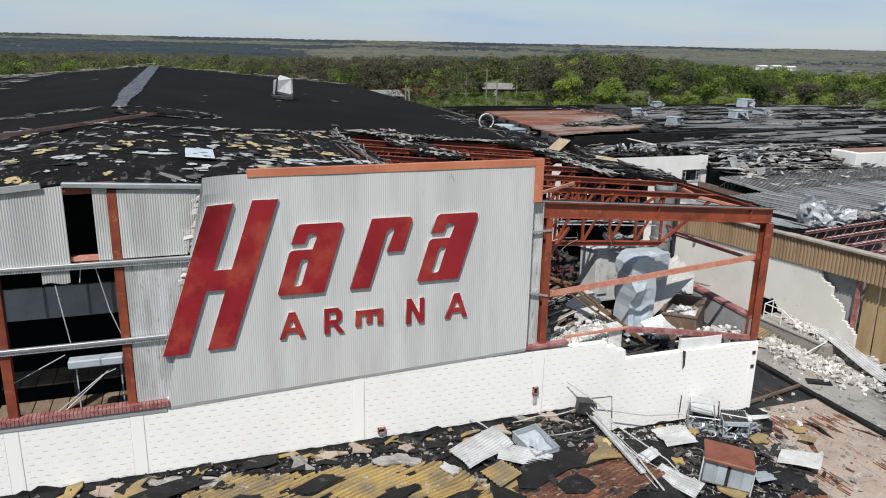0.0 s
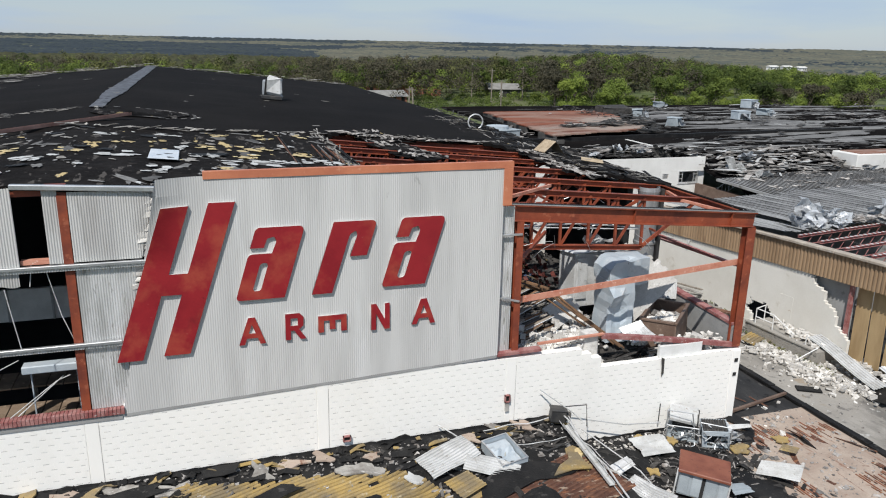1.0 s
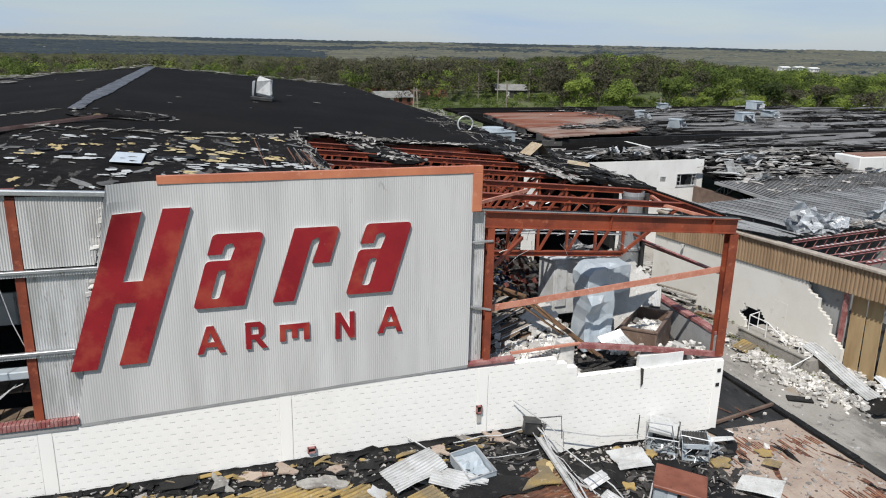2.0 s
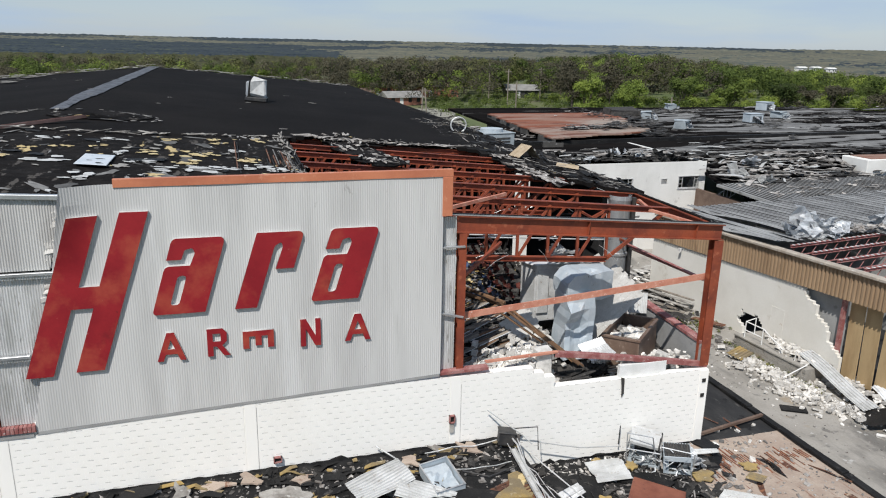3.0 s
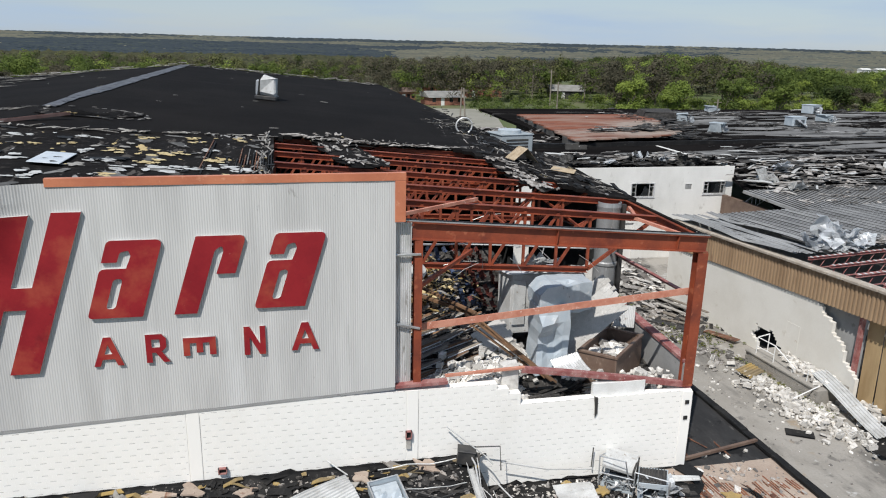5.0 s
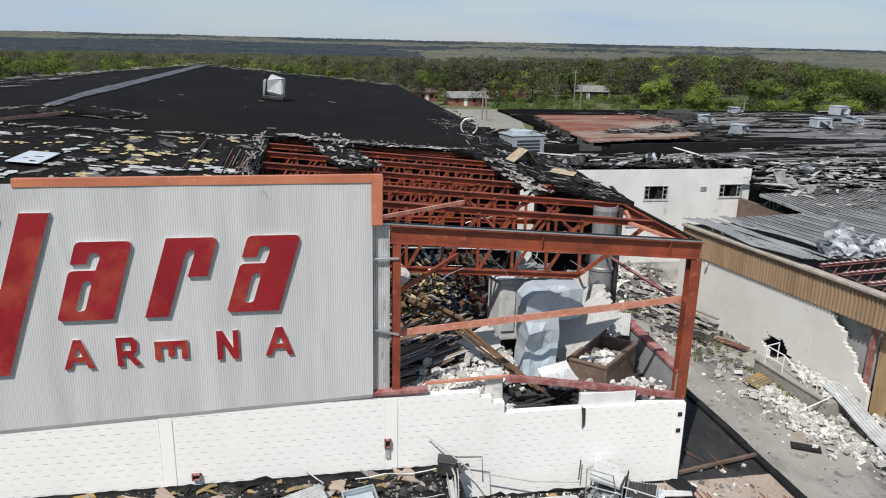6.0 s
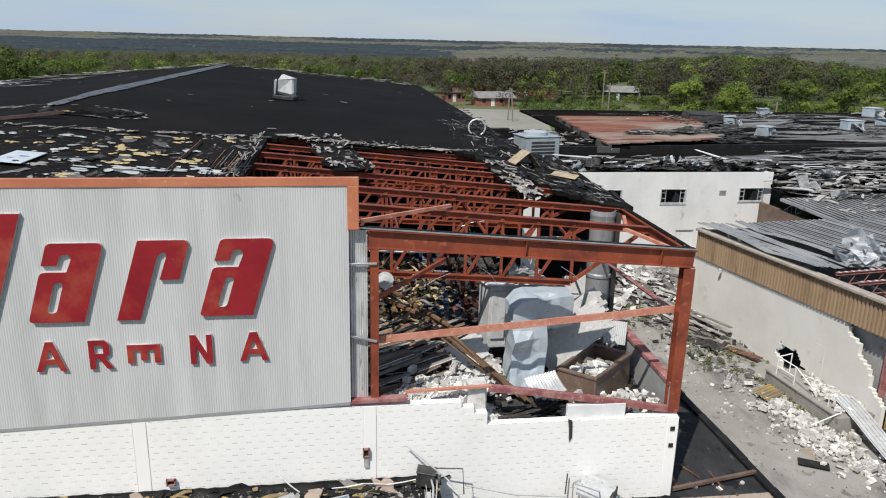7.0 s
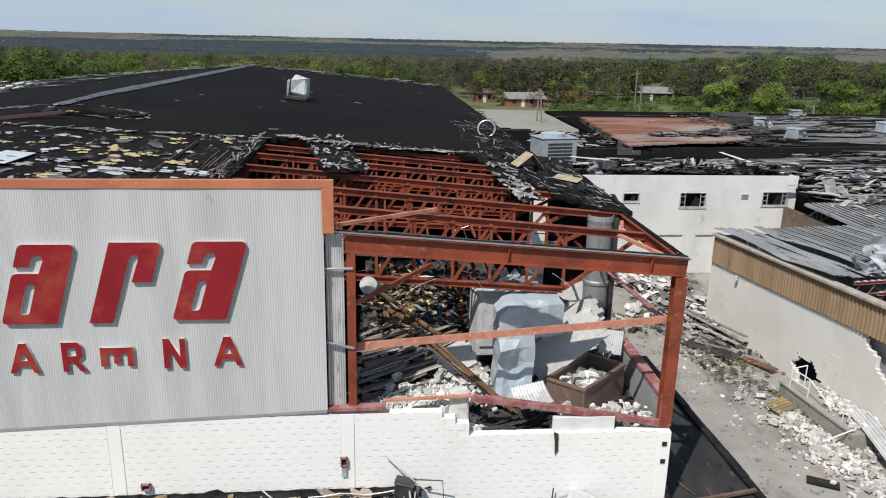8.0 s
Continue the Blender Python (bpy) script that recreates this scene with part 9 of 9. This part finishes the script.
# old felt bared by a torn fold across the membrane
rng = random.Random(60)
fold = thing("membrane_fold", "dark bared felt with a frayed pale edge in the roof membrane", "roof felt", kind="structure")
bm = bmesh.new()
for cx, cy, rx, ry in ((-13.3, 16.3, 1.2, 1.2), (-12.0, 17.2, 1.3, 1.4), (-10.9, 17.6, 0.9, 1.3), (-12.4, 16.0, 1.5, 0.7)):
    pts = ragged(cx, cy, rx, ry, 16, 0.15, 0.0, rng)
    plate(bm, [(p, q, roof_z(p, q) + 0.125) for p, q in pts], 0.01)
part("bared_felt", bm, M_roofold, fold)
for k in range(64):
    a = math.tau * k / 64
    x, y = -12.1 + 2.3 * math.cos(a) + rng.gauss(0, 0.1), 17.0 + 1.7 * math.sin(a) - 0.5 * math.cos(a) + rng.gauss(0, 0.1)
    if rng.random() < 0.45:
        continue
    bm = bmesh.new()
    plate(bm, [(p, q, roof_z(p, q) + 0.15) for p, q in ragged(x, y, rng.uniform(0.08, 0.3), 0.06, 8, 0.35, a + 1.57, rng)], 0.01)
    part("frayed_edge", bm, M_roofgrey if k % 3 else M_pale, fold)
vent = thing("roof_vent_unit", "battered white rooftop vent unit on the black roof", "roof vent", at=(-4.5, 33.5, roof_z(-4.5, 33.5) + 0.1))
vent.rotation_euler = (0, radians(5), radians(-8))
vent.scale = (0.64, 0.85, 0.88)
bm = bmesh.new()
rbox(bm, -0.62, 1.0, -0.7, 0.7, 0.35, 1.75, r=0.12, jit=0.15)
part("hood", bm, M_whitetin, vent)
bm = bmesh.new()
rbox(bm, -1.12, -0.8, -0.62, 0.5, 0.3, 1.5, r=0.05, jit=0.1)
part("side_hood", bm, M_alu, vent)
# black block between the hoods, shade put in as a solid
bm = bmesh.new()
box(bm, -0.82, -0.6, -0.6, 0.3, 0.35, 1.55)
part("slot", bm, M_black, vent)
bm = bmesh.new()
rbox(bm, -1.15, 1.15, -0.9, 0.9, 0, 0.3, r=0.04)
part("curb", bm, M_dkmetal, vent)

# ---- debris on the wide roofs ----
def on_wide(x, y):
    return (x, y, 5.02 if 23.0 < x < 33.5 + (y - 42) * 0.38 and 43 < y < 66 else wide_roof(x, y))


def clumpy(r, x0, x1, y0, y1):
    """A place on the wide roofs, thick in some spots and bare in others."""
    for _ in range(12):
        x, y = r.uniform(x0, x1), r.uniform(y0, y1)
        if fbm(x * 0.45, y, 0.16, 5.0) > r.uniform(-0.1, 0.55):
            return on_wide(x, y)
    return None


strips("roof_debris_dark", 420, lambda r: clumpy(r, 36, 97, 36, 77), 1.6, 0.45, M_darkrubble, "charred scraps and strips over the wide roof", "debris", 61, (-35, 35), 0.5, curl=0.1, tip=8)
strips("roof_debris_pale", 110, lambda r: clumpy(r, 38, 97, 36, 77), 1.2, 0.3, M_mixrubble, "pale torn strips over the wide roof", "debris", 62, (-40, 40), 0.5, curl=0.1, tip=8)
strips("roof_debris_white", 30, lambda r: clumpy(r, 27, 97, 32, 77), 1.2, 0.4, M_whitetin, "white torn sheets over the wide roof", "debris", 69, (-40, 40), 0.4, curl=0.1, tip=8)
scatter("roof_debris_bits", 400, lambda r: clumpy(r, 36, 97, 36, 77), 0.35, M_darkrubble, "small charred bits over the wide roof", "debris", 60, 0.5)
# wreckage across the edge of the rusty deck and along its right side
strips("deck_wreck_dark", 60, lambda r: (lambda k: (27 + 11 * k + r.gauss(0, 1.2), 48 + 3 * k + r.gauss(0, 1.0), 5.0))(r.random()), 2.0, 0.6, M_darkrubble, "charred strips heaped across the rusty deck", "debris", 101, (-30, 30), 0.8, curl=0.1, tip=8)
strips("deck_wreck_pale", 40, lambda r: (lambda k: (27 + 11 * k + r.gauss(0, 1.2), 48 + 3 * k + r.gauss(0, 1.0), 5.05))(r.random()), 1.5, 0.35, M_mixrubble, "pale strips heaped across the rusty deck", "debris", 102, (-30, 30), 0.6, curl=0.1, tip=8)
strips("deck_edge_wreck", 160, lambda r: (lambda y: (33.5 + (y - 42) * 0.38 + r.gauss(1.2, 1.4), y, 4.6))(r.uniform(44, 67)), 1.8, 0.6, M_darkrubble, "charred roofing torn along the rusty deck", "debris", 103, (-30, 50), 0.9, curl=0.1, tip=8)
strips("deck_side_wreck", 110, lambda r: (r.gauss(19.5, 1.4), r.uniform(45, 56), wide_roof(20, 50)), 1.0, 0.35, M_mixrubble, "pale wreckage beside the dark wall", "debris", 104, (0, 180), 0.6, curl=0.1, tip=8)
# roofing heaped along the wing's parapet
strips("parapet_debris", 320, lambda r: (lambda x: (x, r.uniform(31.6, 36.0), 4.2 + r.uniform(0, 0.4) * (0.4 + abs(fbm(x, 0, 0.5)))))(r.uniform(14, 31)), 1.5, 0.32, M_darkrubble, "heaped black roofing along the wing's parapet", "debris", 63, (-30, 30), 0.5, curl=0.15, tip=14)
strips("parapet_debris_pale", 45, lambda r: (lambda x: (x, r.uniform(31.6, 35.0), 4.3 + r.uniform(0, 0.55)))(r.uniform(15, 31)), 1.7, 0.35, M_mixrubble, "grey torn sheets along the wing's parapet", "debris", 64, (-30, 30), 0.4, curl=0.15, tip=14)
strips("parapet_debris_white", 22, lambda r: (lambda x: (x, r.uniform(31.6, 35.0), 4.35 + r.uniform(0, 0.5)))(r.uniform(15, 31)), 1.6, 0.3, M_whitetin, "white torn strips along the wing's parapet", "debris", 99, (-30, 30), 0.4, curl=0.15, tip=14)
for i in range(14):
    x = 14.5 + 1.2 * i
    crumpled("crumpled_roofing", (x, 32.6 + 1.4 * noise.noise((x, 0.5, 0.5)), 4.2), 0.9 + 0.5 * abs(noise.noise((x * 1.7, 2.5, 0.5))), 200 + i, (M_roofgrey, M_tar, M_tin, M_roofgrey)[i % 4], "crumpled dark roofing heaped on the wing's parapet", n=3, group="crumpled roofing")
# collapsed roof between the buildings
slope = lambda r, x0, x1: (lambda x, k: (x, 24.5 + 10 * k, 2.35 + 2.0 * k))(r.uniform(x0, x1), r.random())
strips("collapsed_slope", 250, lambda r: slope(r, 31.6, 46), 1.8, 0.42, M_mixrubble, "collapsed grey sheets and boards beside the wing", "debris", 65, (-60, 60), 0.7, curl=0.1, tip=8)
strips("collapsed_slope_dark", 380, lambda r: slope(r, 31.6, 68), 1.9, 0.5, M_darkrubble, "collapsed black roofing beside the wing", "debris", 66, (-40, 40), 0.6, curl=0.1, tip=8)
strips("collapsed_slope_white", 85, lambda r: slope(r, 31.6, 42), 1.8, 0.4, M_whitetin, "white torn sheets in the collapse", "debris", 70, (-60, 60), 0.7, curl=0.1, tip=8)
scatter("collapsed_bits", 200, lambda r: slope(r, 31.6, 50), 0.4, M_mixrubble, "small broken bits in the collapse", "debris", 100, 0.6)
sheet("collapsed_roof", 31.4, 70, 25, 35, 1.0, lambda x, y: 2.3 + 0.19 * (y - 25) + 0.2 * fbm(x, y, 0.5), M_wideroof, thick=0.2, label="collapsed black roof sloping between the buildings", category="roof")
strips("grey_roof_litter", 120, lambda r: (lambda x, y: (x, y, 2.75 + 0.02 * (y - 13) + 0.012 * (x - 30)))(r.uniform(31, 60), r.uniform(21, 27)), 0.9, 0.2, M_mixrubble, "small debris on the grey roof", "debris", 67, (-60, 60), 0.2)
strips("purlin_litter", 110, lambda r: (lambda x: (x, 11.3 + 0.5 * r.random() + (x - 25) * 0.05, roof_b(x, 11.3) + 0.15))(r.uniform(27, 40)), 0.9, 0.3, M_mixrubble, "pale litter along the stripped roof edge", "debris", 68, (-60, 60), 0.4)
for i, (x, y, z, s) in enumerate(((33, 29, 3.3, 1.0), (36, 31, 3.8, 1.0), (34.5, 27, 2.9, 0.9), (24.5, 33, 4.4, 0.9))):
    crumpled("crumpled_roofing", (x, y, z), s, 80 + i, M_tin if i % 2 else M_whitetin, "crumpled pale sheet metal thrown up by the collapse", n=4, group="crumpled sheets")
stair = thing("stair_rail", "leaning white steel stair rail by the wing", "stair rail", at=(31.9, 29.6, 0.6))
for k in range(8):
    bm = bmesh.new()
    rod(bm, (k * 0.35, 0, k * 0.22), (k * 0.35, 0, k * 0.22 + 1.0), 0.03, 6)
    part("baluster", bm, M_paper, stair)
for z in (0.0, 1.0):
    bm = bmesh.new()
    rod(bm, (0, 0, z), (2.45, 0, z + 1.54), 0.045, 6)
    part("rail", bm, M_paper, stair)

# ---- the drive: dock, rubble, weeds ----
def wall_b_x(y):
    return 21.2 + (22.6 - y) * 0.0856


DOCK = Matrix(((0.0853, 0.9963, 0, wall_b_x(11.4)), (-0.9963, 0.0853, 0, 11.4), (0, 0, 1, 0), (0, 0, 0, 1)))
bm = bmesh.new()
box(bm, 0.02, 5.0, -1.9, -0.03, GZ, -2.25, DOCK)
dock = tagged(part("dock", bm, M_concrete), "low concrete dock along the rendered wall", "dock", kind="structure")
rng = random.Random(145)
for k in range(4):
    bm = bmesh.new()
    rbox(bm, k * 1.2 + 0.02, k * 1.2 + 1.19, -1.99, -1.7, -2.245, -2.15, DOCK, r=0.015, jit=0.006)
    part("curb", bm, M_concrete, dock)
bm = bmesh.new()
rbox(bm, 0.006, 0.394, -0.03, 0.0, 0.006, 0.19, r=0.006)
dock_block = mesh_of(bm, "block", M_concrete)
for row in range(4):
    for k in range(12):
        ob = new("block", dock_block)
        ob.parent = dock
        ob.matrix_world = DOCK @ Matrix.Translation((0.03 + k * 0.4 + 0.2 * (row % 2), -1.902 - rng.uniform(0, 0.008), GZ + 0.02 + row * 0.196))
rail = thing("dock_rail", "white steel handrail on the dock, partly bent", "handrail", at=(20.4, 10.6, -2.24))
for p, q in (((0, 0, 0), (0, 0, 1.0)), ((0.15, -1.2, 0), (0.15, -1.2, 1.0)), ((0, 0, 1.0), (0.15, -1.2, 1.0)), ((0, 0, 0.5), (0.15, -1.2, 0.5)), ((0, 0, 1.0), (0.9, 0.3, 1.0)), ((0.9, 0.3, 0), (0.9, 0.3, 1.0)), ((0.15, -1.2, 1.0), (0.35, -2.6, 0.35)), ((0.4, -3.4, -0.1), (0.35, -3.5, 0.7)), ((-0.8, -4.1, -0.4), (0.5, -4.2, 0.2))):
    bm = bmesh.new()
    rod(bm, p, q, 0.03, 7)
    part("tube", bm, M_paper, rail)


def block_heap(name, n, spot, material, label, seed):
    """Whole, half and broken building blocks tumbled together."""
    r = random.Random(seed)
    bm = bmesh.new()
    for _ in range(n):
        p = spot(r)
        m = pose(p[0], p[1], p[2] + 0.06, r.choice((0, 0, 90, r.uniform(-35, 35))), r.gauss(0, 14), r.uniform(0, 360))
        L, d, h = r.choice((0.39, 0.3, 0.2, 0.2, 0.15, 0.12)), r.choice((0.095, 0.095, 0.06)), r.choice((0.09, 0.05, 0.03))
        rbox(bm, -L / 2, L / 2, -d, d, -h, h, m, r=0.01, jit=0.022)
    return tagged(part(name, bm, material), label, "rubble", kind="stuff")


block_heap("drive_blocks", 170, lambda r: (lambda y: (wall_b_x(y) - 1.95 - abs(r.gauss(0, 0.85)), y, GZ + 0.03 + r.uniform(0, 0.1)))(r.triangular(2.0, 10.5, 5.5)), M_rubble, "white building blocks tumbled along the drive", 146)
block_heap("dock_blocks", 90, lambda r: (lambda y: (wall_b_x(y) - 0.25 - abs(r.gauss(0, 0.5)), y, -2.22 + r.uniform(0, 0.12)))(r.triangular(6.5, 10.5, 7)), M_rubble, "white building blocks tumbled on the dock", 147)
block_heap("wall_end_blocks", 240, lambda r: (lambda x, y: (x, y, GZ + 0.05 + r.uniform(0, 0.35) * max(0.0, 1 - abs(x - 22.4) / 1.8)))(r.gauss(22.3, 0.8), r.uniform(-0.5, 6.2)), M_rubble, "white building blocks heaped under the broken wall", 148)
scatter("drive_rubble", 380, lambda r: (lambda y: (wall_b_x(y) - 2.05 - abs(r.gauss(0, 0.95)), y, GZ + 0.05 + r.uniform(0, 0.16)))(r.triangular(1.5, 11.5, 6)), 0.22, M_rubble, "white broken blocks heaped along the drive", "rubble", 91)
scatter("dock_rubble", 230, lambda r: (lambda y: (wall_b_x(y) - 0.2 - abs(r.gauss(0, 0.5)), y, -2.22 + r.uniform(0, 0.12)))(r.triangular(6.5, 10.5, 7)), 0.23, M_rubble, "white broken blocks heaped on the dock", "rubble", 92)
strips("drive_end_sheets", 150, lambda r: (lambda x, y: (x, y, GZ + 0.06 + r.uniform(0, 0.5) * max(0, 1 - abs(y - 27) / 5)))(r.gauss(20.0, 1.6), r.uniform(19, 30)), 1.3, 0.4, M_mixrubble, "mixed boards and sheets strewn at the drive's end", "debris", 93, (40, 140), 0.3)
scatter("drive_end_white", 150, lambda r: (lambda x, y: (x, y, GZ + 0.05 + r.uniform(0, 0.5) * max(0, 1 - abs(y - 27) / 5)))(r.gauss(20.2, 1.6), r.uniform(18, 30)), 0.3, M_rubble, "white lumps at the drive's end", "rubble", 94)
strips("drive_end_white_sheets", 70, lambda r: (lambda x, y: (x, y, GZ + 0.08 + r.uniform(0, 0.6) * max(0, 1 - abs(y - 27) / 5)))(r.gauss(19.4, 1.8), r.uniform(20, 30)), 1.6, 0.4, M_rubble, "white torn sheets strewn at the drive's end", "debris", 150, (20, 160), 0.3)
scatter("drive_end_bits", 380, lambda r: (r.uniform(11, 22.5), r.uniform(15.5, 30), GZ + 0.05), 0.2, M_mixrubble, "small scattered bits at the drive's end", "rubble", 105, 0.5)
scatter("drive_grit", 700, lambda r: (r.uniform(13.9, 20.5), r.uniform(-6, 20), GZ + 0.05), 0.09, M_mixrubble, "grit and chips on the concrete drive", "grit", 95)
scatter("drive_dirt", 260, lambda r: (lambda y: (wall_b_x(y) - 2.2 + r.gauss(-0.6, 0.8), y, GZ + 0.06))(r.uniform(10.5, 20)), 0.3, M_mixrubble, "dirt and scraps along the wall foot", "dirt", 96, 0.4)
leafcloud("weeds", [(18.2 + random.Random(i).gauss(1.3, 1.0), 14.3 + random.Random(i + 500).gauss(0, 1.2), GZ + 0.03, 0.24) for i in range(75)] + [(wall_b_x(y) - 2.05, y, GZ + 0.03, 0.3) for y in np.arange(5, 12, 0.35)], 30, 0.16, M_weed, "low green weeds along the drive", "weeds", 9, spread=(0.8, 0.5), base=0.0)
for i, (a, b, w) in enumerate((((20.0, 22.8, -2.75), (21.1, 16.4, -2.35), 0.3), ((20.3, 22.6, -2.7), (21.35, 16.7, -2.2), 0.22), ((19.6, 21.6, -2.9), (20.9, 16.6, -2.6), 0.26), ((19.0, 20.4, -2.92), (20.5, 16.9, -2.85), 0.3), ((18.1, 18.0, -2.93), (20.1, 15.7, -2.9), 0.5), ((18.4, 18.4, -2.9), (20.4, 16.2, -2.8), 0.25), ((20.6, 15.6, -2.9), (21.4, 13.6, -2.75), 0.5))):
    bm = bmesh.new()
    m1, n1 = along(a, b)
    rbox(bm, 0, n1, -w / 2, w / 2, -0.03, 0.03, m1, r=0.01)
    tagged(part("long_board", bm, M_rustdeck if i == 6 else (M_dkmetal if i == 4 else (M_greywood if i % 2 else M_pale))), "long weathered board leaning at the wall foot", "board", "long boards")
bm = bmesh.new()
ribbed(bm, 4.9, 0.95, 0.16, 0.04, bend=lambda a, b: 0.06 * math.sin(a * 1.3))
ob = part("ribbed_sheet", bm, M_whitetin)
ax = (Vector((21.0, 3.2, -2.75)) - Vector((21.35, 7.6, -2.0))).normalized()
up = Vector((-0.2, 0.0, 0.97))
up = (up - ax * up.dot(ax)).normalized()
side = up.cross(ax)
ob.matrix_world = Matrix.Translation((21.35, 7.6, -1.97)) @ Matrix((ax, side, up)).transposed().to_4x4()
tagged(ob, "long pale ribbed metal sheet sliding off the dock", "metal sheet", "bent sheets")
bent_sheet((23.0, 4.4, -2.55), 3.0, 0.9, 10, 4, -110, 0.1, M_tin, "buckled pale metal sheet on the dock", rib=0.3)
bm = bmesh.new()
ribbed(bm, 1.16, 0.54, 0.09, 0.03, top=0.5, thick=0.05)
ob = part("black_pallet", bm, M_tar)
ob.matrix_world = pose(17.52, 4.1, GZ + 0.12, 0, 0, -30)
tagged(ob, "flat black ribbed panel lying on the drive", "panel")
bm = bmesh.new()
ribbed(bm, 1.2, 0.9, 0.18, 0.05)
ob = part("pallet_sheet", bm, M_yellow)
ob.matrix_world = pose(19.2, 9.2, GZ + 0.2, 8, -6, 20)
tagged(ob, "yellow ribbed board lying in the rubble", "board")
for i in range(26):
    y = random.Random(i + 900).triangular(2, 12, 5)
    ob = loose_block(wall_b_x(y) - 2.4 - abs(random.Random(i).gauss(0, 0.7)), y, GZ + 0.2, data=hb)
# fallen render slab and black sheet near the broken end
lying("fallen_sheet", [(20.0, 1.4), (21.4, 0.9), (22.0, 2.6), (20.9, 3.2), (20.2, 2.6)], -2.75, 0.03, M_tar, "black felt sheet over the rubble", "roof felt", tilt=(0.2, -0.3))

strips("drive_end_dark", 150, lambda r: (r.gauss(20.0, 1.5), r.uniform(14.5, 30), GZ + 0.06), 1.0, 0.4, M_darkrubble, "dark scraps strewn at the drive's end", "debris", 97, (30, 150), 0.3)
scatter("drive_chips_white", 90, lambda r: (r.gauss(18.3, 1.0), r.uniform(4, 17), GZ + 0.05), 0.16, M_rubble, "white block chips scattered on the drive", "rubble", 98)
leafcloud("weeds_far", [(13.5 + random.Random(i + 50).uniform(0, 5), 19.0 + random.Random(i + 700).uniform(0, 4), GZ + 0.03, 0.3) for i in range(50)], 24, 0.2, M_weed, "low green weeds at the drive's end", "weeds", 10, spread=(0.8, 0.5), base=0.0)
